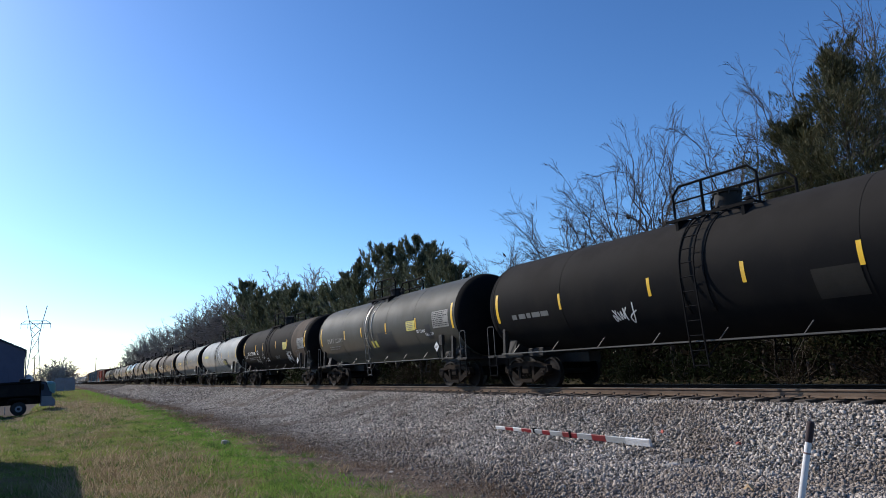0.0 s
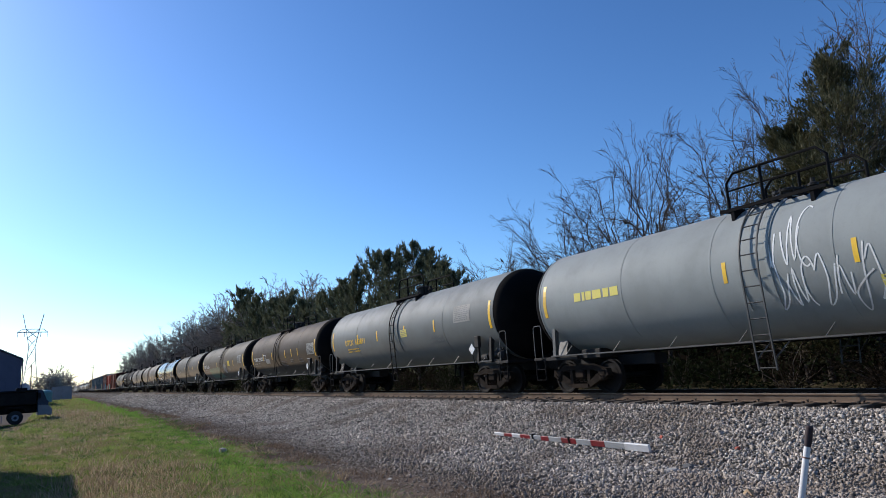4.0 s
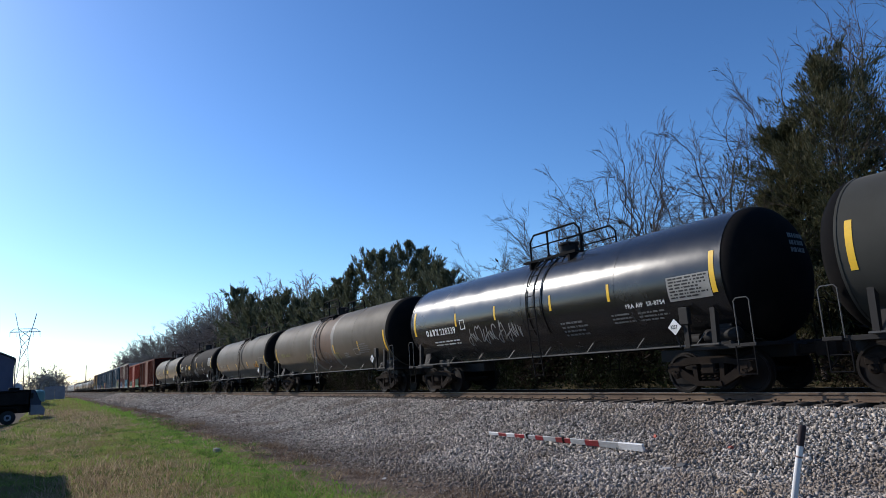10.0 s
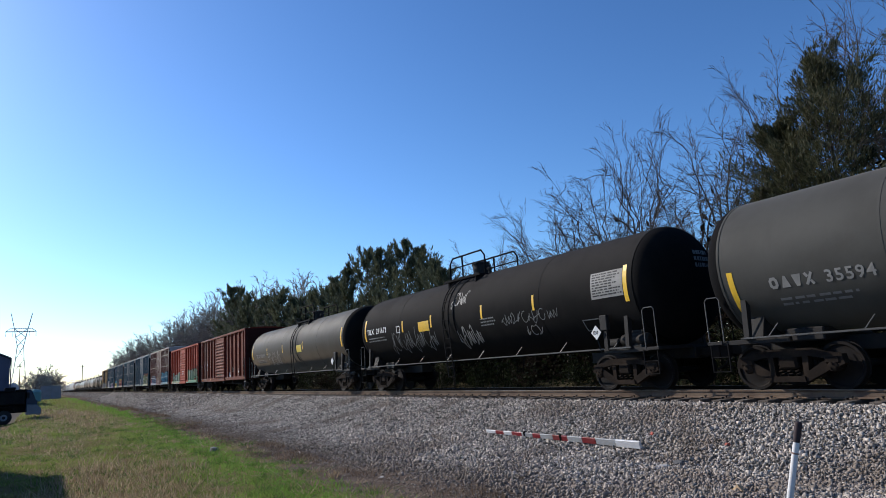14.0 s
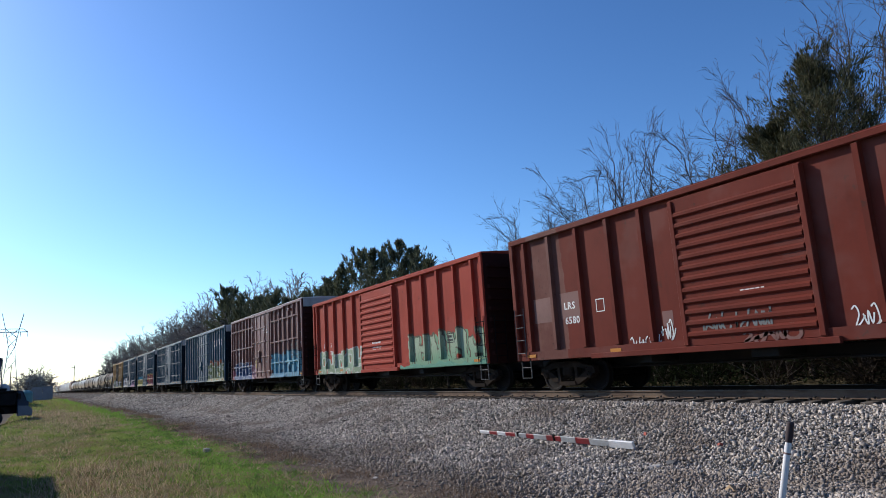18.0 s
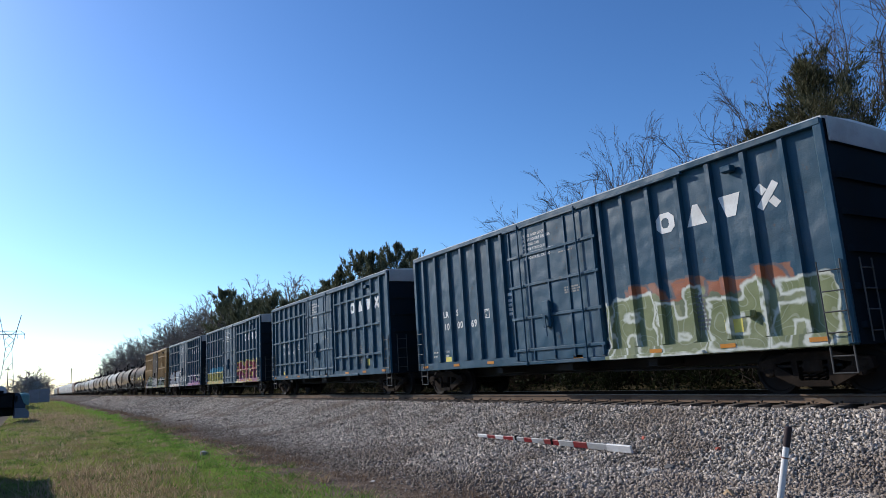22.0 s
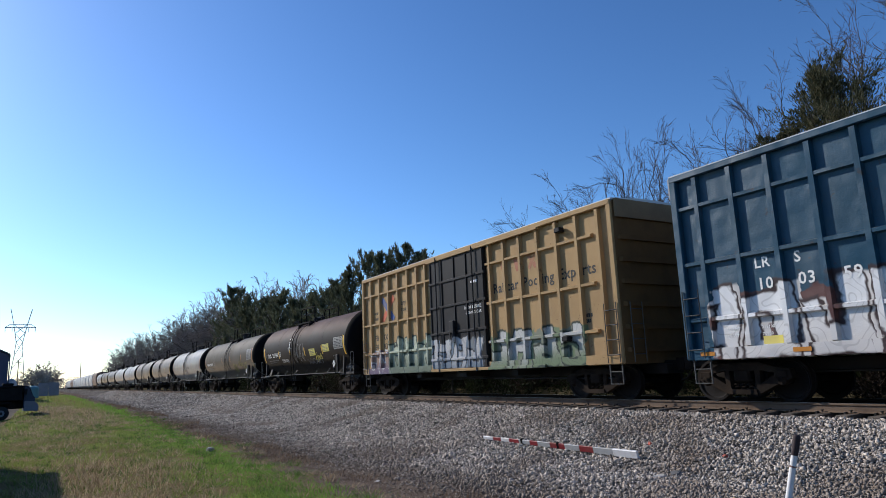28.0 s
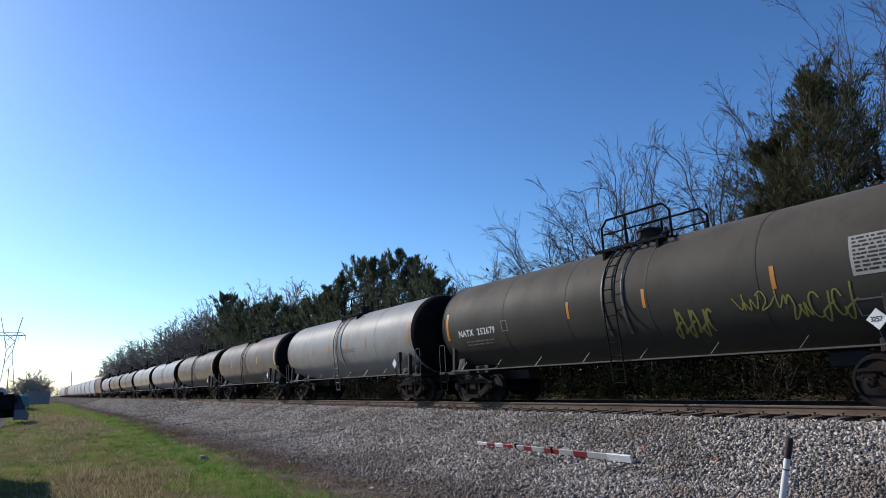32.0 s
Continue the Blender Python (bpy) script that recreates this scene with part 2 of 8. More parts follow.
def lie(x, y):
    """Height of the ground, as arrays or numbers."""
    x, y = np.asarray(x, float), np.asarray(y, float)
    z = np.interp(x, PROFILE_X, PROFILE_Z)
    away = np.clip((y - 20) / 40, 0, 1) * np.clip((3 - x) / 6, 0, 1) * 0.25
    rough = 0.05 * np.sin(x * 0.9 + 1.3 * np.sin(y * 0.35)) * np.sin(y * 0.55 + 0.7 * np.sin(x * 0.6)) + 0.02 * np.sin(x * 3.1 + y * 1.7) * np.sin(y * 2.3 - x)
    lumps = np.clip(0.35 + 0.8 * np.sin(y * 0.9 + 1.7 * np.sin(y * 0.37)) * np.sin(y * 0.23 + 1.1) + 0.3 * np.sin(y * 2.7 + x * 1.4), 0, 1) * np.clip((y - 12) / 8, 0, 1) * np.clip((85 - y) / 20, 0, 1)
    rough = rough + 0.17 * lumps * np.exp(-((x - grass_edge(y) - 0.55) / 0.42) ** 2)
    keep = np.clip(np.abs(x - TRACK_X) - 2.0, 0, 1.5) / 1.5
    dip = np.clip((-0.6 - x) / 1.5, 0, 1) * np.clip((x + 20) / 6, 0, 1) * np.clip((y - 34) / 8, 0, 1) * np.clip((75 - y) / 10, 0, 1) * 0.4
    return z + away - dip + rough * keep


gx = np.unique(np.concatenate([np.linspace(-500, -40, 12), np.linspace(-40, -4, 19), np.arange(-4, 24, 0.25), np.linspace(24, 60, 19), np.linspace(60, 500, 12)]))
gy = np.unique(np.concatenate([np.linspace(-120, -6, 20), np.arange(-6, 45, 0.3), np.linspace(45, 150, 70), np.linspace(150, 700, 40), [1000, 1600, 2600]]))
GX, GY = np.meshgrid(gx, gy, indexing="ij")
GZ = lie(GX, GY)
na, nb = len(gx), len(gy)
idx = np.arange(na * nb).reshape(na, nb)
quads = np.stack([idx[:-1, :-1], idx[1:, :-1], idx[1:, 1:], idx[:-1, 1:]], -1).reshape(-1, 4)
ground_mesh = raw_mesh("ground", np.stack([GX, GY, GZ], -1).reshape(-1, 3), quads, 4)
ground_mesh.shade_smooth()

m = Mat("turf_and_gravel", 0.95, 0.0, 0.0)
p = m.plain()
sep = m.n.new("ShaderNodeSeparateXYZ")
m.link(p, sep.inputs[0])
X, Y = sep.outputs[0], sep.outputs[1]
wide, mid, fine = m.noise(0.22, 4, p), m.noise(1.6, 5, p), m.noise(26, 3, p)
# grass edge: 4.2 at y = 15, 5.0 at y = 40, 6.1 at y = 150
near = m.math("MULTIPLY_ADD", m.math("MINIMUM", m.math("MAXIMUM", Y, 15.0), 40.0), 0.032, 3.72)
edge = m.math("MULTIPLY_ADD", m.math("MINIMUM", m.math("MAXIMUM", m.math("SUBTRACT", Y, 40.0), 0.0), 110.0), 0.010, near)
wob = m.math("MULTIPLY_ADD", m.math("SUBTRACT", mid, 0.5), 2.2, m.math("SUBTRACT", X, edge))
turf = m.mix(m.ramp(m.noise(1.1, 5, p), 0.40, 0.58), (0.15, 0.16, 0.05), (0.24, 0.185, 0.105))
turf = m.mix(m.math("MULTIPLY", m.ramp(fine, 0.4, 0.75), 0.6), turf, (0.05, 0.06, 0.015))
soil = m.mix(m.ramp(mid, 0.35, 0.65), (0.08, 0.06, 0.046), (0.15, 0.115, 0.088))
vor = m.n.new("ShaderNodeTexVoronoi")
vor.inputs["Scale"].default_value = 17
m.link(p, vor.inputs["Vector"])
vc = m.n.new("ShaderNodeSeparateColor")
m.link(vor.outputs["Color"], vc.inputs[0])
stone = m.mix(vc.outputs[0], (0.11, 0.10, 0.09), (0.25, 0.23, 0.21))
stone = m.mix(m.ramp(vor.outputs["Distance"], 0.35, 0.75), stone, (0.06, 0.055, 0.05))
soil = m.mix(m.math("MULTIPLY", m.ramp(m.noise(48, 3, p), 0.52, 0.66), 0.7), soil, (0.26, 0.235, 0.21))
verge = m.mix(m.ramp(wob, 1.5, 3.6), soil, stone)
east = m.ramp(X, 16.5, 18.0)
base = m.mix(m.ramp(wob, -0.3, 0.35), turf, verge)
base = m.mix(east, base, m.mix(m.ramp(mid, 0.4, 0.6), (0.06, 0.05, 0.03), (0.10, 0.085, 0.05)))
yard = m.math("MULTIPLY", m.ramp(m.math("MULTIPLY_ADD", m.math("SUBTRACT", mid, 0.5), 1.5, X), -1.2, -1.9), m.ramp(Y, 36.0, 41.0))
base = m.mix(yard, base, m.mix(fine, (0.09, 0.08, 0.066), (0.17, 0.15, 0.13)))
m.colour(base)
m.bump(m.math("ADD", m.math("MULTIPLY", vor.outputs["Distance"], -0.6), fine), 0.6, 0.03)
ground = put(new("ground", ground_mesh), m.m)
tagged(ground, "mown grass verge sloping down to the gravel of a railway bank", "ground", kind="structure")

# ballast stones, one by one on the slope


def stones(name, n, xs, ys, size, keepfn, seed):
    r = np.random.default_rng(seed)
    # nearer rows are denser, as they are seen larger
    x, u = r.uniform(xs[0], xs[1], n), r.uniform(0, 1, n)
    y = ys[0] + (ys[1] - ys[0]) * u ** 1.35
    ok = r.uniform(0, 1, n) < keepfn(x, y)
    x, y = x[ok], y[ok]
    k = len(x)
    base = np.array([(1, 0, 0), (-1, 0, 0), (0, 1, 0), (0, -1, 0), (0, 0, 1), (0, 0, -1)], float)
    faces = np.array([(0, 2, 4), (2, 1, 4), (1, 3, 4), (3, 0, 4), (2, 0, 5), (1, 2, 5), (3, 1, 5), (0, 3, 5)])
    s = size * r.lognormal(0, 0.2, k) * np.clip(0.45 + (x - grass_edge(y)) / 5.0, 0.5, 1) * (1 + y.clip(0, 120) * 0.013)
    v = base[None] * (s[:, None, None] * r.uniform(0.5, 1.35, (k, 6, 1))) + r.normal(0, 0.22, (k, 6, 3)) * s[:, None, None]
    v *= r.uniform(0.55, 1.3, (k, 1, 3))
    q = r.normal(size=(k, 4))
    q /= np.linalg.norm(q, axis=1, keepdims=True)
    w, a, b, c = q.T
    R = np.stack([1 - 2 * (b * b + c * c), 2 * (a * b - w * c), 2 * (a * c + w * b), 2 * (a * b + w * c), 1 - 2 * (a * a + c * c), 2 * (b * c - w * a),
                  2 * (a * c - w * b), 2 * (b * c + w * a), 1 - 2 * (a * a + b * b)], -1).reshape(k, 3, 3)
    v = np.einsum("kij,knj->kni", R, v)
    z = lie(x, y) + s * r.uniform(0.0, 0.75, k)
    v += np.stack([x, y, z], -1)[:, None]
    f = (faces[None] + 6 * np.arange(k)[:, None, None]).reshape(-1, 3)
    return raw_mesh(name, v.reshape(-1, 3), f, 3)


m = Mat("crushed_limestone", 0.85)
gi = m.n.new("ShaderNodeNewGeometry")
rnd = gi.outputs["Random Per Island"]
big = m.noise(0.5, 4, m.plain())
c = m.mix(rnd, (0.085, 0.076, 0.066), (0.66, 0.585, 0.50))
c = m.mix(m.math("MULTIPLY", m.ramp(big, 0.46, 0.64), 0.7), c, (0.21, 0.165, 0.125))
c = m.mix(m.math("MULTIPLY", m.ramp(m.noise(60, 3, m.plain()), 0.45, 0.7), 0.35), c, (0.12, 0.11, 0.1))
sx = m.n.new("ShaderNodeSeparateXYZ")
m.link(m.plain(), sx.inputs[0])
c = m.mix(m.math("MULTIPLY", m.ramp(m.math("MULTIPLY_ADD", big, 2.4, sx.outputs[0]), 9.3, 7.0), 0.6), c, (0.15, 0.115, 0.085))
m.colour(c)
STONE = m.m


def on_bank(x, y):
    e = grass_edge(y)
    return np.clip((x - e - 0.5) / 2.9, 0.07, 1) ** 1.3 * (x > e) * np.where(np.abs(x - TRACK_X) < 1.6, 0.55, 1.0)


bank = put(new("ballast_stones", stones("ballast_stones", 228000, (4.6, 14.3), (4.0, 52.0), 0.0255, on_bank, 3)), STONE)
tagged(bank, "grey crushed limestone ballast heaped beside the track", "gravel", kind="stuff")
bank = put(new("ballast_stones", stones("ballast_stones", 36000, (5.5, 13.0), (52.0, 150.0), 0.034, on_bank, 4)), STONE)
tagged(bank, "grey crushed limestone ballast along the distant track bed", "gravel", kind="stuff")

# rails and ties
RAIL_RUST = worn("rusty_rail", (0.16, 0.118, 0.085), (0.075, 0.052, 0.04), 0.85, 0.7, 0.0, gloss=0.06)
# far rail: rust darkened in colour for the shade under the train
RAIL_SHADE = worn("shaded_rail", (0.035, 0.026, 0.02), (0.02, 0.016, 0.013), 0.9, 0.7, gloss=0.03)
TIE_WOOD = worn("creosoted_tie", (0.075, 0.06, 0.05), (0.16, 0.14, 0.12), 0.9, 0.8, 0, 2.5)
prof = [(-0.07, -0.172), (0.07, -0.172), (0.07, -0.162), (0.012, -0.14), (0.010, -0.045), (0.036, -0.035), (0.036, -0.006), (0.028, 0.0), (-0.028, 0.0), (-0.036, -0.006), (-0.036, -0.035), (-0.010, -0.045), (-0.012, -0.14), (-0.07, -0.162)]
for side in (-1, 1):
    rail = thing("rail", "rusty steel rail with a bright worn top spiked to the ties", "rail", pose(TRACK_X + side * 0.7535, 0, 0), "rails of the track", "structure")
    part("rail_bar", Form().prism(prof, -60, 900, "y"), RAIL_RUST if side < 0 else RAIL_SHADE, rail)
    part("running_surface", Form().box(-0.026, 0.026, -60, 900, 0.0005, 0.004), BRIGHT, rail, "bright worn running surface")
track_bed = thing("railway_track", "row of dark creosoted wooden ties bedded in gravel", "track", pose(TRACK_X, 0, 0), kind="structure")
tie_me = Form().box(-1.3, 1.3, -0.115, 0.115, -0.34, -0.176, 0.012).mesh("tie")
r = random.Random(4)
for i in range(130):
    part("tie", tie_me, TIE_WOOD, track_bed, at=pose(r.uniform(-0.04, 0.04), 2 + 0.54 * i, r.uniform(-0.012, 0.0), 0, 0, r.uniform(-0.6, 0.6)))
rest = Form()
for i in range(380):
    rest.box(-1.3, 1.3, 72.4 + 0.6 * i, 72.63 + 0.6 * i, -0.34, -0.178)
tagged(part("distant_ties", rest, TIE_WOOD, track_bed), kind="stuff")
plate = Form().box(-0.09, 0.19, -0.1, 0.1, -0.176, -0.165, 0.004).mesh("tie_plate")
for i in range(60):
    part("tie_plate", plate, RAIL_RUST, track_bed, at=pose(-0.80, 2 + 0.54 * i, 0))
spike = Form().box(-0.012, 0.012, -0.012, 0.012, -0.17, -0.125).box(-0.03, 0.022, -0.02, 0.02, -0.135, -0.115, 0.004).mesh("rail_spike")
anchor = Form().box(-0.10, 0.10, -0.022, 0.022, -0.205, -0.15, 0.008).mesh("rail_anchor")
for i in range(60):
    part("rail_spike", spike, STEEL_DARK, track_bed, at=pose(-0.845, 2.06 + 0.54 * i, 0))
    part("rail_anchor", anchor, STEEL_DARK, track_bed, at=pose(-0.775, 2.17 + 0.54 * i, 0))


# ---- the train ----
def letters(m, p, under, y0, y1, z0, z1, fill, fill2, line, scale, back=None):
    """Sprayed block letters that spell nothing: stems and bars with an outline and a shade, on a sprayed ground, over the colour under."""
    w, h = 1.05 / scale, z1 - z0
    wob = m.n.new("ShaderNodeTexNoise")
    wob.inputs["Scale"].default_value, wob.inputs["Detail"].default_value = 1.9, 3
    m.link(p, wob.inputs["Vector"])
    off = m.n.new("ShaderNodeVectorMath")
    off.operation = "MULTIPLY_ADD"
    m.link(wob.outputs["Color"], off.inputs[0])
    off.inputs[1].default_value = (0.0, 0.55, 0.34)
    m.link(p, off.inputs[2])
    sep = m.n.new("ShaderNodeSeparateXYZ")
    m.link(off.outputs[0], sep.inputs[0])
    Y = m.math("DIVIDE", m.math("SUBTRACT", sep.outputs[1], y0 + 0.27), w)
    Z = m.math("DIVIDE", m.math("SUBTRACT", sep.outputs[2], z0 + 0.17), h)

    def bar(v, at, half):
        return m.math("SUBTRACT", m.math("ABSOLUTE", m.math("SUBTRACT", v, at)), half)

    def glyph(dy, dz):
        u, z = m.math("ADD", Y, dy), m.math("ADD", Z, dz)
        cell = m.math("FLOOR", u)
        rnd = m.n.new("ShaderNodeTexWhiteNoise")
        rnd.noise_dimensions = "1D"
        m.link(m.math("ADD", cell, y0 * 3.7 + 11.0), rnd.inputs["W"])
        rc = m.n.new("ShaderNodeSeparateColor")
        m.link(rnd.outputs["Color"], rc.inputs[0])
        A, B, C_ = rc.outputs
        f = m.math("ADD", m.math("SUBTRACT", u, cell), m.math("MULTIPLY", m.math("SUBTRACT", z, 0.5), m.math("MULTIPLY_ADD", A, 0.5, -0.25)))
        stem = bar(f, 0.20, 0.14)
        other = m.math("MAXIMUM", bar(f, 0.78, 0.13), m.math("SUBTRACT", z, m.math("MULTIPLY_ADD", B, 0.75, 0.42)))
        inner = bar(f, 0.5, 0.36)
        cross = m.math("MAXIMUM", bar(z, m.math("MULTIPLY_ADD", C_, 0.5, 0.25), 0.10), inner)
        cap = m.math("MAXIMUM", bar(z, m.math("MULTIPLY_ADD", m.math("ROUND", A), 0.76, 0.12), 0.11), inner)
        d = m.math("SMOOTH_MIN", m.math("SMOOTH_MIN", stem, other, 0.08), m.math("SMOOTH_MIN", cross, cap, 0.08), 0.08)
        tall = m.math("MULTIPLY_ADD", B, 0.09, 0.42)
        return m.math("SMOOTH_MAX", d, bar(z, 0.5, tall), 0.12), A

    d, R = glyph(0.0, 0.0)
    d2, _ = glyph(0.10, 0.07)
    span = m.math("MULTIPLY", m.ramp(sep.outputs[1], y0 + 0.26, y0 + 0.30), m.math("SUBTRACT", 1.0, m.ramp(sep.outputs[1], y1 + 0.12, y1 + 0.15)))

    def inside(dist, edge):
        return m.math("MULTIPLY", span, m.math("SUBTRACT", 1.0, m.ramp(dist, edge - 0.02, edge + 0.02)))

    c = under
    if back is not None:
        cloud = m.math("MULTIPLY_ADD", m.math("SUBTRACT", m.noise(1.4, 3, p), 0.5), 0.5, Z)
        c = m.mix(m.math("MULTIPLY", m.math("MULTIPLY", span, m.ramp(Z, -0.12, -0.06)), m.math("SUBTRACT", 1.0, m.ramp(cloud, 0.84, 0.88))), c, back)
    c = m.mix(inside(d2, 0.07), c, fill2)
    c = m.mix(inside(d, 0.05), c, line)
    curl = m.math("FRACT", m.math("MULTIPLY", m.noise(1.7 * scale, 1, p, 0.3), 11.0))
    thread = m.math("MULTIPLY", m.ramp(m.math("ABSOLUTE", m.math("SUBTRACT", curl, 0.5)), 0.10, 0.05), 0.22)
    tone = m.mix(m.ramp(m.math("ADD", Z, m.math("MULTIPLY", R, 0.3)), 0.15, 0.8), fill2, fill)
    return m.mix(inside(d, 0.0), c, m.mix(thread, tone, line))


# Car space: origin between the rails at the car's middle, y towards the rear, the viewer's side at -x.


def paint(name, base, dirt, rough=0.62, amount=0.55, bands=(), tags=(), top=None, streak=0.5, gloss=0.09, dent=0.25, dust=None):
    """Weathered paint. bands: (y0, y1, colour) painted across; tags: (y0, y1, z0, z1, fill, fill, line, scale, ground)
    sprayed pieces; top: lighter colour of the upper side and the heights where it sets in.
    """
    m = Mat(name, rough, 0.0, gloss)
    # a film of road dust shows at grazing angles
    dust = dust if dust is not None else 0.26 if name.startswith("tank") else 0.2
    m.b.inputs["Sheen Weight"].default_value, m.b.inputs["Sheen Roughness"].default_value = dust, 0.3
    m.b.inputs["Sheen Tint"].default_value = (0.9, 0.72, 0.5, 1)
    p = m.plain()
    sep = m.n.new("ShaderNodeSeparateXYZ")
    m.link(p, sep.inputs[0])
    Y, Z = sep.outputs[1], sep.outputs[2]
    big, fine = m.noise(0.7, 6), m.noise(19, 4)
    run_ = m.noise(1.0, 5, m.stretch(m.co(), (3.0, 3.0, 0.35)))
    c = base
    # lighter upper side: dust and rust, with sky light put into the colour
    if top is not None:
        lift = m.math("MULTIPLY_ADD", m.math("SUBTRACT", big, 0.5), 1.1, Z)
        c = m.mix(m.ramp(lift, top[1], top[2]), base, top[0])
    for y0, y1, col in bands:
        wob = m.math("MULTIPLY_ADD", m.math("SUBTRACT", m.noise(1.8, 4), 0.5), 0.35, Y)
        inside = m.math("MULTIPLY", m.ramp(wob, y0 - 0.02, y0 + 0.02), m.math("SUBTRACT", 1.0, m.ramp(wob, y1 - 0.02, y1 + 0.02)))
        c = m.mix(m.math("MULTIPLY", inside, 0.85), c, col)
    c = m.mix(m.math("MULTIPLY", m.ramp(big, 0.40, 0.70), amount), c, dirt)
    c = m.mix(m.math("MULTIPLY", m.ramp(run_, 0.5, 0.75), streak * amount), c, dirt)
    c = m.mix(m.math("MULTIPLY", m.ramp(fine, 0.5, 0.8), 0.22), c, dirt)
    if not name.startswith("tank"):
        chip = m.math("MULTIPLY", m.ramp(m.noise(4.5, 6, rough=0.7), 0.60, 0.66), m.ramp(big, 0.40, 0.60))
        c = m.mix(m.math("MULTIPLY", chip, 0.55), c, (0.05, 0.03, 0.022))
        fade = m.ramp(m.noise(0.45, 4), 0.52, 0.66)
        c = m.mix(m.math("MULTIPLY", fade, 0.07), c, (0.30, 0.26, 0.23))
    for tag in tags:
        c = letters(m, p, c, *tag)
    m.colour(c)
    m.rough(big, max(0.08, rough - 0.1), min(1.0, rough + 0.18))
    wave = m.noise(0.9, 2)
    m.bump(m.math("MULTIPLY_ADD", wave, 1.0, m.math("MULTIPLY", fine, 0.04)), dent, 0.035 if dent < 0.5 else 0.11)
    return m.m


# -- running gear, shared by all cars --
def side_frame_form():
    f = Form()
    # two lower arms, an upper beam and the spring seat leave the openings free
    f.prism([(-1.12, 0.50), (-1.08, 0.68), (-0.7, 0.74), (-0.45, 0.82), (0.45, 0.82), (0.7, 0.74), (1.08, 0.68), (1.12, 0.50), (0.98, 0.44), (0.8, 0.60), (0.45, 0.66), (-0.45, 0.66), (-0.8, 0.60), (-0.98, 0.44)], -0.09, 0.09)
    for s in (-1, 1):
        f.prism([(s * 0.98, 0.47), (s * 0.78, 0.60), (s * 0.27, 0.30), (s * 0.27, 0.17), (s * 0.36, 0.17)], -0.08, 0.08)
        f.prism([(s * 0.30, 0.66), (s * 0.42, 0.66), (s * 0.40, 0.27), (s * 0.29, 0.27)], -0.075, 0.075)
        f.box(-0.11, 0.11, s * 0.89 - 0.15, s * 0.89 + 0.15, 0.50, 0.66, 0.03)
    f.prism([(-0.34, 0.17), (0.34, 0.17), (0.32, 0.28), (-0.32, 0.28)], -0.11, 0.11)
    return f


def spring_form():
    f = Form()
    pts = [(0.055 * math.cos(a), 0.055 * math.sin(a), 0.29 + 0.30 * a / (2 * math.pi * 4.5)) for a in [2 * math.pi * 4.5 * k / 40 for k in range(41)]]
    return f.tube(pts[::2], 0.016, 4)


def wheelset_form():
    f = Form()
    f.tube([(-1.1, 0, 0), (1.1, 0, 0)], 0.075, 10)
    for s in (-1, 1):
        pr = [(0.69, 0.14), (0.69, 0.36), (0.672, 0.38), (0.672, 0.485), (0.70, 0.485), (0.705, 0.46), (0.80, 0.452), (0.80, 0.40), (0.765, 0.37), (0.75, 0.25), (0.79, 0.15), (0.79, 0.10)]
        f.lathe([(s * a, r) for a, r in pr], 22, "x")
    return f


def bearing_form():
    f = Form().lathe([(-0.94, 0.0), (-0.94, 0.08), (-0.96, 0.105), (-1.06, 0.115), (-1.10, 0.10), (-1.115, 0.07), (-1.115, 0.0)], 14, "x")
    for k in range(3):
        a = 2 * math.pi * k / 3
        f.tube([(-1.10, 0.055 * math.cos(a), 0.055 * math.sin(a)), (-1.135, 0.055 * math.cos(a), 0.055 * math.sin(a))], 0.022, 6)
    return f


def coupler_form():
    f = Form()
    f.box(-0.075, 0.075, -0.62, 0.25, -0.10, 0.10, 0.02)
    f.prism([(-0.14, -0.62), (-0.17, -0.86), (-0.06, -0.93), (-0.02, -0.78), (0.06, -0.76), (0.15, -0.9), (0.16, -0.66), (0.08, -0.58)], -0.15, 0.15, "z")
    return f.tube([(0.2, -0.55, -0.12), (0.23, -0.72, -0.34), (0.2, -0.95, -0.42)], 0.028, 6)


WHEELS = []


def running_gear(car, length, full, bright):
    """Two trucks and two couplers under a car."""
    for s in (-1, 1):
        y = s * (length / 2 - 2.2)
        truck = part("truck", kept("truck_bolster", lambda: Form().box(-1.1, 1.1, -0.19, 0.19, 0.42, 0.70, 0.04).box(-0.3, 0.3, -0.3, 0.3, 0.68, 0.84, 0.03)), TRUCK_STEEL, car, "rusty cast-steel truck with two axles", pose(0, y, 0))
        for side in ((-1, 1) if full else (-1,)):
            part("side_frame", kept("side_frame", side_frame_form), TRUCK_STEEL, truck, at=pose(side * 1.0, 0, 0))
            if full:
                for k in (-0.17, 0.0, 0.17):
                    part("spring", kept("spring", spring_form), TRUCK_STEEL, truck, at=pose(side * 1.02, k, 0))
        for k in (-0.89, 0.89):
            if full:
                part("brake_shoe", kept("brake_shoe", lambda: Form().box(-0.86, -0.70, -0.05, 0.05, 0.30, 0.62, 0.02)), STEEL_DARK, truck, at=pose(0, k + (0.50 if k < 0 else -0.50), 0))
            w = part("wheelset", kept("wheelset", wheelset_form), WHEEL_STEEL, truck, "pair of dark steel wheels on an axle", pose(0, k, 0.457))
            if full:
                WHEELS.append((w, car, y + k, k))
                b = part("bearing_cap", kept("bearing_cap", bearing_form), TRUCK_STEEL, w)
        part("coupler", kept("coupler", coupler_form), TRUCK_STEEL, car, at=pose(0, s * (length / 2 - 0.86), 0.86, 0, 0, 0 if s < 0 else 180))


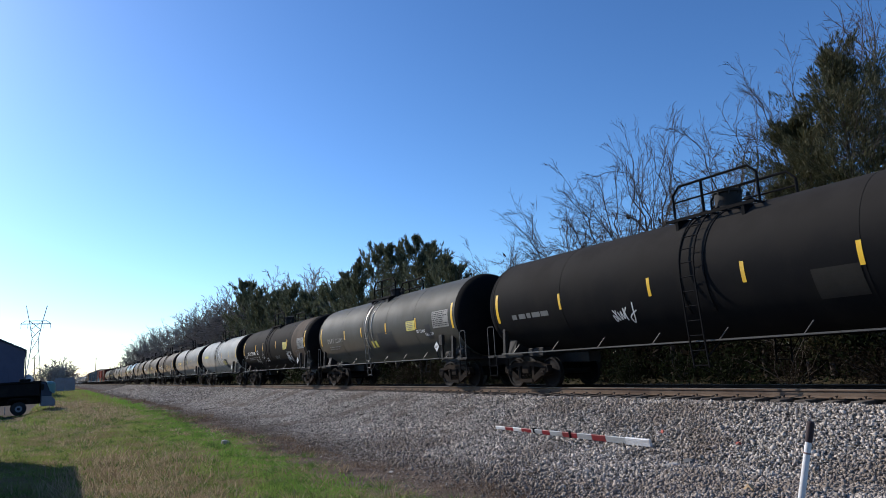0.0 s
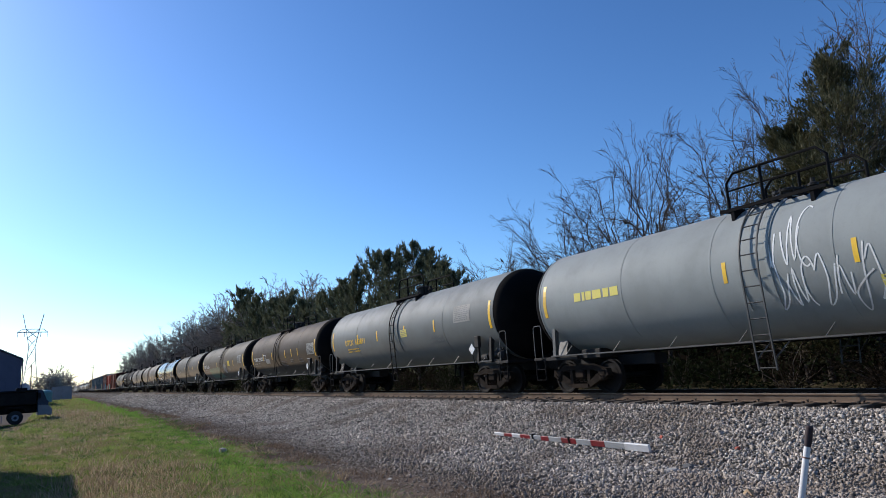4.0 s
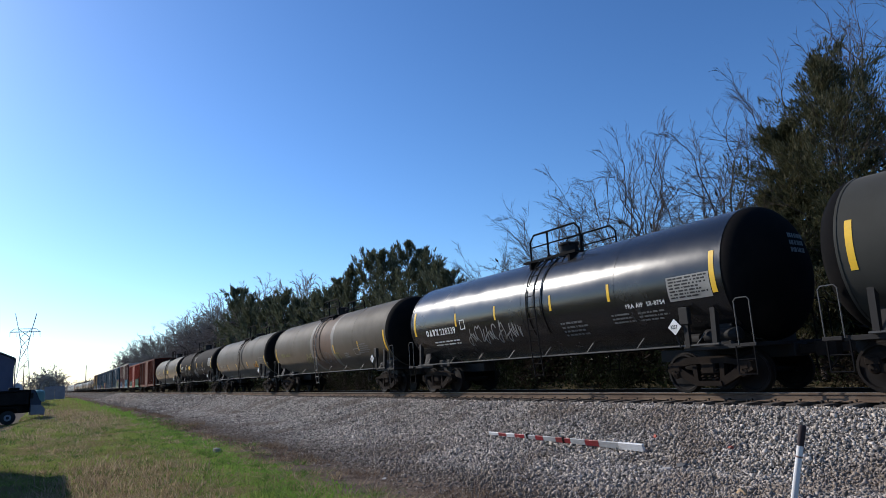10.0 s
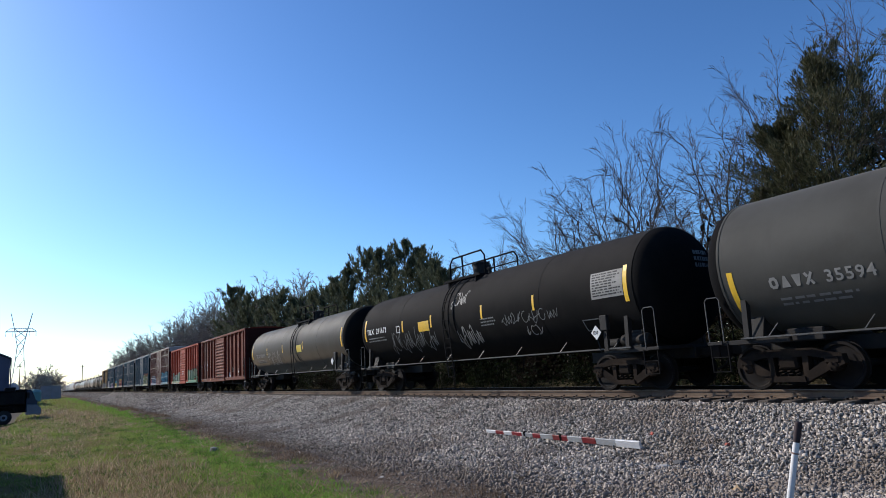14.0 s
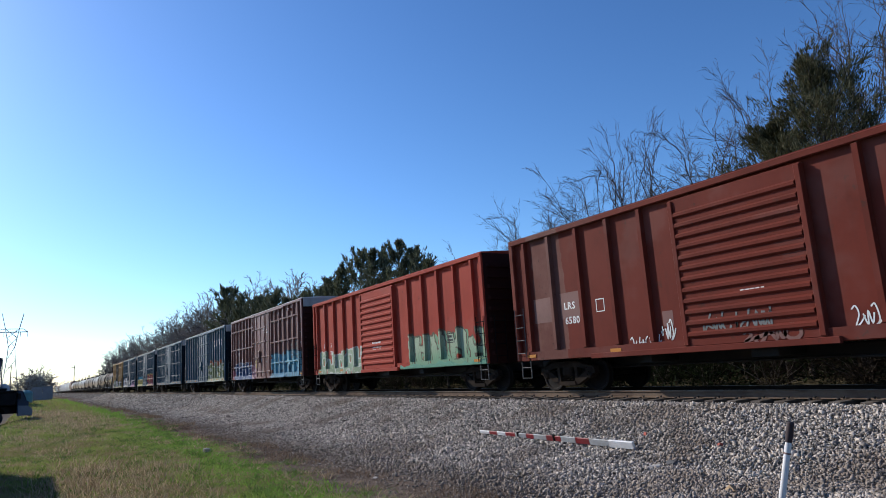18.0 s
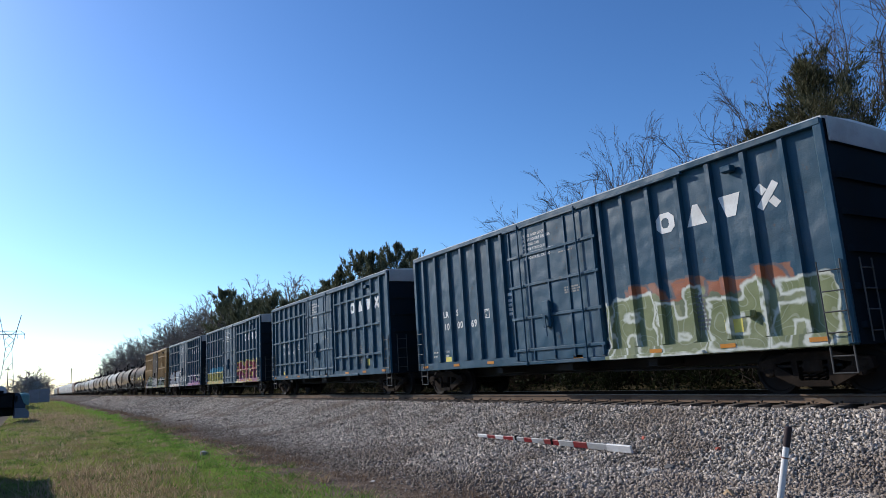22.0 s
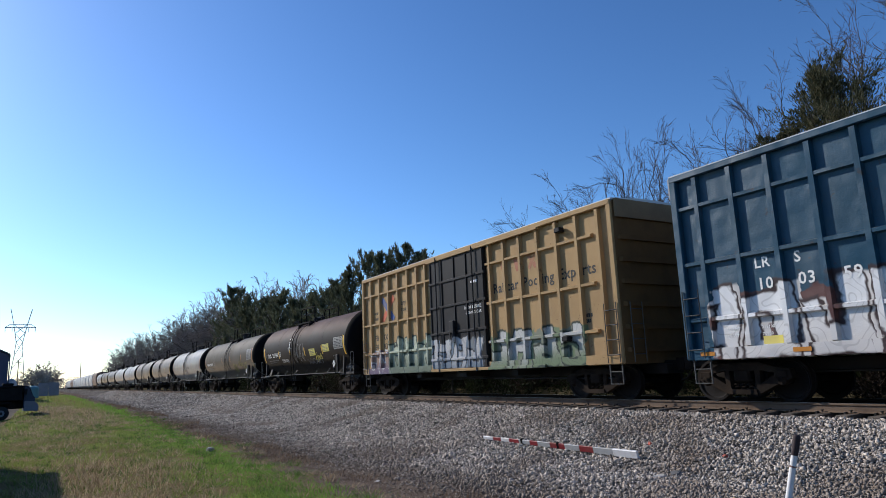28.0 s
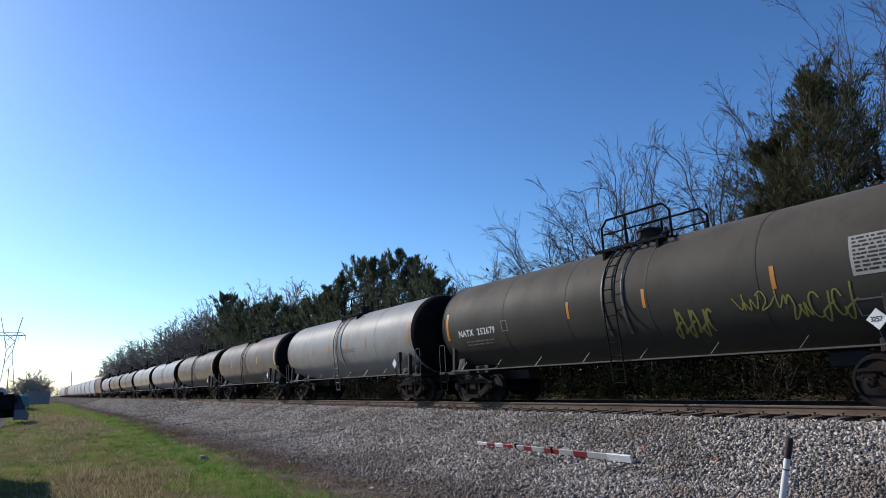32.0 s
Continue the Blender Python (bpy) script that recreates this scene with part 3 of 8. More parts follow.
# -- flat and curved markings --
def wrap(vs, R, cz, y, z, lift=0.007):
    """(u, v) laid on the near side of a round tank, u to the viewer's right (-y), v upwards from height z."""
    a0 = math.asin(max(-0.98, min(0.98, (z - cz) / R)))
    out = []
    for u, v in vs:
        a = a0 + v / R
        out.append((-(R + lift) * math.cos(a), y - u, cz + (R + lift) * math.sin(a)))
    return out


def lay(vs, x, y, z):
    return [(x, y - u, z + v) for u, v in vs]


def grid(w, h, nu=2, nv=6, skew=0.0):
    vs = [(w * i / nu + skew * h * j / nv, h * j / nv) for j in range(nv + 1) for i in range(nu + 1)]
    fs = [(j * (nu + 1) + i, j * (nu + 1) + i + 1, (j + 1) * (nu + 1) + i + 1, (j + 1) * (nu + 1) + i) for j in range(nv) for i in range(nu)]
    return vs, fs


def mark(name, sheet, mat, car, tank=None, x=None, y=0.0, z=2.0, label="", lift=0.007):
    """A painted or stuck-on marking: thin, on a round tank (R, cz) or a flat side at x."""
    vs, fs = sheet
    f = Form()
    co = wrap(vs, tank[0], tank[1], y, z, lift) if tank else lay(vs, x, y, z)
    f.add(co, fs)
    me = bpy.data.meshes.new(name)
    me.from_pydata(f.v, [], f.f)
    me.update()
    ob = part(name, me, mat, car, label)
    return tagged(ob, kind="stuff") if name in ("small_print", "lettering", "graffiti_tag") else ob


def bars(w, h, rows, r, fill=0.8, gap=0.35):
    """Lines of writing too small to read, as short bars."""
    vs, fs = [], []
    step = h / rows
    for k in range(rows):
        u, end = 0.0, w * r.uniform(0.7, 1.0)
        while u < end:
            q = min(end, u + r.uniform(0.03, 0.16) * w)
            o = len(vs)
            v0 = h - (k + 1) * step + step * gap / 2
            vs += [(u, v0), (q, v0), (q, v0 + step * (1 - gap)), (u, v0 + step * (1 - gap))]
            fs.append((o, o + 1, o + 2, o + 3))
            u = q + r.uniform(0.015, 0.05) * w
    return vs, fs


def ribbon(pts, w):
    """A flat brush stroke along (u, v) points."""
    vs, fs = [], []
    for i, (u, v) in enumerate(pts):
        a, b = pts[max(0, i - 1)], pts[min(len(pts) - 1, i + 1)]
        d = math.hypot(b[0] - a[0], b[1] - a[1]) or 1
        nx, ny = -(b[1] - a[1]) / d * w / 2, (b[0] - a[0]) / d * w / 2
        vs += [(u + nx, v + ny), (u - nx, v - ny)]
        if i:
            k = 2 * i
            fs.append((k - 2, k - 1, k + 1, k))
    return vs, fs


def scrawl(w, h, n, r, thick):
    """A sprayed tag of looping strokes that spell nothing."""
    vs, fs = [], []
    n, thick = int(n * 1.5), thick * 0.62
    form = 0
    for k in range(n):
        u0 = w * (k + 0.1) / n
        cell = w / n * 1.05
        form = (form + r.choice((1, 2, 3))) % 5
        if form == 0:
            a0, sweep, wide = r.uniform(0.3, 1.6), r.uniform(3.6, 6.6), r.uniform(0.38, 0.55)
            keys = [(u0 + cell * (0.5 + wide * math.cos(a0 + sweep * q / 8)), h * (0.5 + 0.46 * math.sin(a0 + sweep * q / 8))) for q in range(9)]
        elif form == 1:
            keys = [(u0 - cell * 0.1, h * r.uniform(0.6, 0.9)), (u0 + cell * 0.3, h * 0.98), (u0 + cell * 0.55, h * r.uniform(0.3, 0.6)), (u0 + cell * 0.1, h * 0.05), (u0 + cell * 0.7, h * 0.25), (u0 + cell * 1.2, h * r.uniform(0.3, 0.9))]
        elif form == 3:
            keys = [(u0 + cell * 0.9, h * r.uniform(0.85, 1.15)), (u0 + cell * 0.5, h * 0.2), (u0 + cell * 0.1, h * -0.15), (u0 - cell * 0.1, h * 0.2), (u0 + cell * 0.6, h * 0.45), (u0 + cell * 1.3, h * 0.6)]
        elif form == 4:
            keys = [(u0, h * 0.6), (u0 + cell * 0.35, h * 0.1), (u0 + cell * 0.5, h * r.uniform(0.6, 0.9)), (u0 + cell * 0.8, h * 0.15), (u0 + cell * 1.1, h * r.uniform(0.7, 1.05))]
        else:
            keys = [(u0 + cell * r.uniform(0, 1), h * q) for q in (r.uniform(0.7, 1), r.uniform(0, 0.3), r.uniform(0.4, 0.8), r.uniform(0, 0.5), r.uniform(0.5, 1))]
        pts = []
        for i in range(len(keys) - 1):
            p0, p1, p2, p3 = keys[max(0, i - 1)], keys[i], keys[i + 1], keys[min(len(keys) - 1, i + 2)]
            for s in range(5):
                t = s / 5
                pts.append(tuple(0.5 * (2 * p1[c] + (p2[c] - p0[c]) * t + (2 * p0[c] - 5 * p1[c] + 4 * p2[c] - p3[c]) * t * t + (3 * p1[c] - p0[c] - 3 * p2[c] + p3[c]) * t ** 3) for c in (0, 1)))
        a, b = ribbon(pts, thick)
        o = len(vs)
        vs += a
        fs += [tuple(i + o for i in q) for q in b]
    return vs, fs


def frame_box(w, h, t):
    vs, fs = [], []
    for a, b, c, d in ((0, 0, w, t), (0, h - t, w, h), (0, t, t, h - t), (w - t, t, w, h - t)):
        o = len(vs)
        vs += [(a, b), (c, b), (c, d), (a, d)]
        fs.append((o, o + 1, o + 2, o + 3))
    return vs, fs


# -- tank cars --
# tank ends near black: the shade on them is put into the colour
HEAD_SHADE = worn("head_shade_colour", (0.006, 0.006, 0.0065), (0.014, 0.012, 0.011), 0.9, 0.6, gloss=0.05)


def tank_shell(half, R, cz, n=56):
    return Form().lathe([(-half, R - 0.02)] + [(-half + 2 * half * k / 12, R) for k in range(13)] + [(half, R - 0.02)], n, "y", (0, 0, cz))


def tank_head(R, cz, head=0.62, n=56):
    """The dished end at -y; y = 0 is the end of the shell."""
    pr = [(-head, 0.0)]
    for k in range(1, 9):
        a = math.pi / 2 * k / 8
        pr.append((-head * math.cos(a) ** 0.9, R * math.sin(a) ** 0.75))
    pr.append((0.01, R - 0.002))
    return Form().lathe(pr, n, "y", (0, 0, cz))


def hoop(R, cz, y, w, t, a0=-0.6, a1=3.75, n=40):
    """A strap round the shell."""
    f = Form()
    vs, fs = [], []
    for i in range(n + 1):
        a = a0 + (a1 - a0) * i / n
        for rr, yy in ((R, y - w / 2), (R + t, y - w / 2), (R + t, y + w / 2), (R, y + w / 2)):
            vs.append((rr * math.cos(a), yy, cz + rr * math.sin(a)))
    for i in range(n):
        for k in range(4):
            q = (k + 1) % 4
            fs.append((4 * i + k, 4 * i + q, 4 * i + 4 + q, 4 * i + 4 + k))
    return f.add(vs, fs)


def ladder_form(R, cz, side):
    """Climbs from the stirrup below the handrail up round the shell to the platform."""
    f = Form()
    path = [(side * 1.50, 0.50), (side * 1.57, 1.2), (side * (R + 0.13), cz - 0.1)]
    for k in range(1, 8):
        a = 1.25 * k / 7
        path.append((side * (R + 0.13) * math.cos(a), cz + (R + 0.13) * math.sin(a)))
    for y in (-0.20, 0.20):
        f.tube([(x, y, z) for x, z in path], 0.022, 5)
    L = [0.0]
    for p, q in zip(path, path[1:]):
        L.append(L[-1] + math.hypot(q[0] - p[0], q[1] - p[1]))
    d = 0.05
    while d < L[-1]:
        i = max(j for j in range(len(L) - 1) if L[j] <= d)
        t = (d - L[i]) / (L[i + 1] - L[i])
        x, z = path[i][0] + (path[i + 1][0] - path[i][0]) * t, path[i][1] + (path[i + 1][1] - path[i][1]) * t
        f.tube([(x, -0.2, z), (x, 0.2, z)], 0.014, 4)
        d += 0.33
    for y in (-0.2, 0.2):
        f.tube([(side * 1.52, y, 0.72), (side * 1.42, y - 0.34, 1.10)], 0.016, 4)
    return f


def top_rail_form(zt):
    """Railing round the fittings on top of the tank."""
    f = Form()
    f.tube([(0, -1.15, zt - 0.1), (0, -1.15, zt + 0.56), (0, -0.95, zt + 0.76), (0, 0.95, zt + 0.76), (0, 1.15, zt + 0.56), (0, 1.15, zt - 0.1)], 0.032, 6)
    f.tube([(0, -1.12, zt + 0.38), (0, 1.12, zt + 0.38)], 0.024, 5)
    return f.tube([(0, 0.3, zt - 0.1), (0, 0.3, zt + 0.76)], 0.035, 6)


def platform_form(zt):
    f = Form()
    for x0, x1 in ((-1.0, -0.55), (0.55, 1.0)):
        for k in range(9):
            y = -1.15 + 2.3 * k / 8
            f.box(x0, x1, y - 0.02, y + 0.02, zt - 0.14, zt - 0.10)
        for x in (x0, x1):
            f.box(x - 0.02, x + 0.02, -1.2, 1.2, zt - 0.16, zt - 0.09)
        for y in (-0.9, 0.9):
            f.box(x0, x1, y - 0.04, y + 0.04, zt - 0.45, zt - 0.14)
    return f


def dome_form(zt, tall):
    f = Form().lathe([(zt - 0.12, 0.30), (zt + tall, 0.30), (zt + tall + 0.03, 0.34), (zt + tall + 0.08, 0.34), (zt + tall + 0.12, 0.2), (zt + tall + 0.13, 0)], 18, "z")
    for k in range(8):
        a = 2 * math.pi * k / 8
        f.tube([(0.32 * math.cos(a), 0.32 * math.sin(a), zt + tall - 0.03), (0.32 * math.cos(a), 0.32 * math.sin(a), zt + tall + 0.12)], 0.025, 5)
    return f


def valve_form(zt):
    return Form().lathe([(zt - 0.05, 0.07), (zt + 0.16, 0.07), (zt + 0.17, 0.11), (zt + 0.22, 0.11), (zt + 0.25, 0.05), (zt + 0.34, 0.05), (zt + 0.35, 0)], 10, "z", (0, 0.85, 0))


def end_deck_form(depth):
    """The sloping end platform on its sill, at the -y end; y = 0 is the striker."""
    f = Form()
    f.box(-0.24, 0.24, 0.0, 3.6, 0.72, 1.02, 0.02)
    f.box(-1.45, 1.45, 0.05, 0.42, 0.98, 1.06, 0.012)
    f.box(-1.40, -1.30, 0.42, 1.9, 0.96, 1.06, 0.01)
    f.box(1.30, 1.40, 0.42, 1.9, 0.96, 1.06, 0.01)
    f.box(-0.9, 0.9, 1.5, 2.3, 0.95, 1.22, 0.03)
    return f


def saddle_form(R, cz):
    return Form().prism([(-1.2, 1.0), (1.2, 1.0), (1.05, cz - R * 0.70), (0.4, cz - R * 0.95), (-0.4, cz - R * 0.95), (-1.05, cz - R * 0.70)], -0.18, 0.18, "y")


def bolster_post_form(R, cz):
    return Form().prism([(-1.36, 1.05), (-1.46, 1.05), (-R * 0.93, cz - R * 0.48), (-R * 0.84, cz - R * 0.56)], -0.06, 0.06, "y")


def grab_form(x, z0, z1):
    return Form().tube([(x, 0.0, z0), (x, 0.0, z1 - 0.06), (x, 0.05, z1), (x, 0.30, z1), (x, 0.36, z1 - 0.06), (x, 0.36, z0)], 0.015, 5)


def step_form():
    """A stirrup below the sill."""
    f = Form().tube([(0, -0.21, 1.0), (0, -0.21, 0.42), (0, 0.21, 0.42), (0, 0.21, 1.0)], 0.020, 5)
    return f.tube([(0, -0.21, 0.72), (0, 0.21, 0.72)], 0.014, 4)


def brake_form():
    f = Form().lathe([(-0.45, 0), (-0.45, 0.11), (-0.40, 0.16), (0.40, 0.16), (0.45, 0.11), (0.45, 0)], 14, "y", (-1.05, 0, 1.26))
    f.lathe([(-0.18, 0), (-0.18, 0.12), (0.18, 0.12), (0.18, 0)], 12, "y", (-1.05, 0.75, 1.22))
    f.tube([(-1.05, 0.45, 1.26), (-1.05, 0.6, 1.24)], 0.04, 6)
    f.box(-1.2, -0.8, -0.35, 0.9, 1.06, 1.12)
    return f


def placard_form():
    s = 0.185
    return Form().prism([(0, -s), (s, 0), (0, s), (-s, 0)], -0.006, 0.006, "x")


def tank_car(s0, s1, look_, r, full=True):
    """A tank car between two couplings. look_: dict of its paint, markings and size."""
    length = s1 - s0
    R, cz = look_.get("R", 1.52), look_.get("cz", 2.60)
    tank = (R, cz)
    half = length / 2 - look_.get("gap", 1.22)
    zt, mid = cz + R, look_.get("mid", 0.0)
    col = look_["mat"]
    car = thing("tank_car", look_["label"], "tank car", pose(TRACK_X, (s0 + s1) / 2 - run(0), 0), "cars of the freight train")
    part("tank_shell", tank_shell(half, R, cz), col, car, smooth=40)
    seams = look_.get("seams", 2)
    for k in range(seams):
        y = half * (-0.55 + 1.1 * k / max(1, seams - 1))
        part("weld_seam", hoop(R, cz, y, 0.05, 0.006, -0.9, 4.04), col, car)
    for s in (-1, 1):
        part("tank_head", kept(("tank_head", R, cz), lambda: tank_head(R, cz), 40), look_.get("head", HEAD_SHADE), car, "dished tank end, its shade put into a near-black colour", pose(0, s * half, 0, 0, 0, 0 if s < 0 else 180))
        part("end_ring", hoop(R, cz, s * (half - 0.02), 0.05, 0.012, -1.4, 4.5), col, car)
    for k in (-0.34, 0.34):
        part("strap", hoop(R, cz, mid + k, 0.09, 0.022), look_.get("strap", col), car, look_.get("strap_label", ""))
    if full:
        part("ladder", ladder_form(R, cz, -1), look_.get("bars", BLACK_PIPE), car, at=pose(0, mid, 0))
        part("ladder", ladder_form(R, cz, 1), look_.get("bars", BLACK_PIPE), car, at=pose(0, mid, 0))
    for x in (-0.72, 0.72):
        part("top_railing", kept(("top_railing", zt), lambda: top_rail_form(zt)), BLACK_PIPE, car, at=pose(x, mid - 0.25, 0))
    part("walkway_grating", platform_form(zt), BLACK_PIPE, car, at=pose(0, mid - 0.25, 0))
    part("manway", dome_form(zt, look_.get("dome", 0.28)), STEEL_DARK, car, at=pose(0, mid - 0.1, 0))
    part("valve", valve_form(zt), STEEL_DARK, car, at=pose(0, mid - 1.5, 0))
    for s in (-1, 1):
        end = pose(0, s * (length / 2 - 0.62), 0, 0, 0, 0 if s < 0 else 180)
        part("end_platform", kept("end_platform", lambda: end_deck_form(0)), STEEL_DARK, car, at=end)
        part("saddle", kept(("saddle", R, cz), lambda: saddle_form(R, cz)), look_.get("saddle", STEEL_DARK), car, at=pose(0, s * (half - 0.42), 0))
        for q in (0, 180):
            part("bolster_post", kept(("bolster_post", R, cz), lambda: bolster_post_form(R, cz)), look_.get("saddle", STEEL_DARK), car, at=pose(0, s * (half - 0.42), 0, 0, 0, q))
        for x in (-1.43, 1.43):
            part("grab_iron", kept("grab_iron", lambda: grab_form(0, 1.02, 2.0)), GREY_PIPE if x < 0 else BLACK_PIPE, car, at=pose(x, s * (length / 2 - 0.72) - (0.36 if s > 0 else 0), 0))
            if full:
                part("stirrup_step", kept("stirrup_step", step_form), BLACK_PIPE, car, at=pose(x, s * (length / 2 - 0.95), 0))
        part("handrail", Form().tube([(s * 1.47, -half + 0.3, 1.08), (s * 1.47, half - 0.3, 1.08)], 0.022, 6), GREY_PIPE if s < 0 else BLACK_PIPE, car)
    if full:
        for k in range(8):
            y = -half + 0.9 + (2 * half - 1.8) * k / 7
            part("rail_bracket", kept("rail_bracket", lambda: Form().tube([(-1.47, 0, 1.07), (-1.30, -0.14, 1.34)], 0.013, 5)), GREY_PIPE, car, at=pose(0, y, 0))
        part("brake_cylinder", kept("brake_cylinder", brake_form), STEEL_DARK, car, at=pose(0, -length / 2 + 1.7, 0))
        part("brake_stand", kept("brake_stand", lambda: Form().box(-1.5, -1.42, -0.06, 0.06, 1.06, 1.75).box(-1.53, -1.40, -0.12, 0.14, 1.55, 1.95, 0.02)), STEEL_DARK, car, at=pose(0, -half + 1.1, 0))
        pl = part("placard", kept("placard", placard_form), WHITE_INK, car, "white diamond hazard placard", pose(-1.56, -half + 1.35, 1.52))
        if full == 2:
            vs, fs = words("3257", 0.12)
            vs = [(-0.012, 0.115 - u * 0.82, v - 0.04) for u, v in vs]
            me = bpy.data.meshes.new("placard_number")
            me.from_pydata(vs, [], fs)
            part("placard_number", me, BLACK_INK, pl)
        part("placard_frame", kept("placard_frame", lambda: Form().tube([(0.02, 0, -0.2), (0.05, -0.08, -0.5)], 0.02, 4)), STEEL_DARK, pl)
        sheet = bars(0.75, 0.5, 3, r)
        vs = []
        for u, v in sheet[0]:
            x, z = 0.15 + u, 0.35 + v
            a = math.asin(min(1.0, (math.hypot(x, z) / R)) ** (1 / 0.75))
            vs.append((x, -half - 0.012 - 0.62 * math.cos(a) ** 0.9, cz + z))
        me = bpy.data.meshes.new("end_number")
        me.from_pydata(vs, [], sheet[1])
        tagged(part("end_number", me, GREY_INK, car), kind="stuff")
    # stripes and lettering on the viewer's side
    yel = look_.get("stripe", YELLOW_INK)
    for s in (-1, 1):
        mark("end_reflector", grid(0.13, 0.93, 1, 6), yel, car, tank, y=s * (half - 0.24) + 0.05, z=look_.get("low", 2.3) - 0.16, label="yellow reflective stripe")
    for y in look_.get("short", ()):
        mark("reflector", grid(0.095, 0.45, 1, 4), yel, car, tank, y=y, z=look_.get("low", 2.3))
    if not full:
        running_gear(car, length, False, None)
        return car
    for args in look_.get("marks", ()):
        kind, y, z = args[0], args[1], args[2]
        if kind == "text":
            mark("lettering", words(args[3], args[4], 1.12), args[5], car, tank, y=y, z=z)
        elif kind == "bars":
            mark("small_print", bars(args[3], args[4], args[5], r, 0.8, 0.55), args[6], car, tank, y=y, z=z)
        elif kind == "panel":
            mark("data_panel", grid(args[3], args[4], 3, 5), args[5], car, tank, y=y, z=z, label=args[6])
            mark("small_print", bars(args[3] * 0.92, args[4] * 0.9, max(3, int(args[4] / 0.075)), r, 0.8, 0.5), args[7], car, tank, y=y - args[3] * 0.05, z=z + args[4] * 0.07, lift=0.011)
        elif kind == "patch":
            mark("paint_patch", grid(args[3], args[4], 3, 8), args[5], car, tank, y=y, z=z)
        elif kind == "shape":
            mark("painted_emblem", args[3], args[4], car, tank, y=y, z=z, label="plain painted shape")
        elif kind == "blot":
            n = 18
            rim = [(args[3] * (0.5 + 0.5 * math.sin(2 * math.pi * q / n) * (1.0 - 0.25 * math.cos(2 * math.pi * q / n))), args[4] * (0.5 - 0.5 * math.cos(2 * math.pi * q / n))) for q in range(n)]
            mark("paint_patch", (rim + [(args[3] * 0.5, args[4] * 0.5)], [(q, (q + 1) % n, n) for q in range(n)]), args[5], car, tank, y=y, z=z, label="pale heart-like paint patch", lift=0.02)
        elif kind == "ring":
            pts = [(args[3] * (0.5 + 0.5 * math.cos(0.35 * q - 2.6)), args[4] * (0.5 + 0.5 * math.sin(0.35 * q - 2.6))) for q in range(14)]
            mark("graffiti_tag", ribbon(pts, args[5]), args[6], car, tank, y=y, z=z, label="sprayed white arc")
        elif kind == "frame":
            mark("outlined_label", frame_box(args[3], args[4], 0.03), args[5], car, tank, y=y, z=z)
        elif kind == "tag":
            mark("graffiti_tag", scrawl(args[3], args[4], args[5], r, args[6]), args[7], car, tank, y=y, z=z, label="sprayed graffiti tag")
    running_gear(car, length, True, None)
    return car


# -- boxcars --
# end walls are darker than the sides: their shade is painted into the colour
END_SHADE = worn("end_shade_black", (0.02, 0.022, 0.026), (0.04, 0.035, 0.03), 0.6, 0.6)


def box_body(half, z0, zt, roof_rise, x=1.40):
    f = Form()
    f.box(-x, x, -half, half, z0, zt)
    return f


def roof_form(half, zt, x=1.5):
    f = Form().prism([(-x, zt - 0.10), (x, zt - 0.10), (x, zt + 0.005), (0.4, zt + 0.05), (-0.4, zt + 0.05), (-x, zt + 0.005)], -half - 0.02, half + 0.02, "y")
    n = int(2 * half / 1.2)
    for k in range(n + 1):
        y = -half + 2 * half * k / n
        f.prism([(-x + 0.02, zt), (x - 0.02, zt), (0.4, zt + 0.075), (-0.4, zt + 0.075)], y - 0.04, y + 0.04, "y")
    return f


def rib_mesh(h, d):
    f = Form()
    w = 0.075
    f.add([(0, -w, 0), (0, w, 0), (-d, w * 0.7, 0.04), (-d, -w * 0.7, 0.04), (0, -w, h), (0, w, h), (-d, w * 0.7, h - 0.04), (-d, -w * 0.7, h - 0.04)],
          [(0, 1, 2, 3), (4, 7, 6, 5), (0, 3, 7, 4), (1, 5, 6, 2), (3, 2, 6, 7), (0, 4, 5, 1)])
    return f


def side_ladder_form(z0, z1, n=4, w=0.42):
    f = Form()
    for y in (0, w):
        f.tube([(0, y, z0), (0, y, z1)], 0.016, 4)
    for k in range(n):
        z = z0 + (z1 - z0) * (k + 0.5) / n
        f.tube([(0.02, 0, z), (-0.02, 0.03, z), (-0.02, w - 0.03, z), (0.02, w, z)], 0.013, 4)
    return f


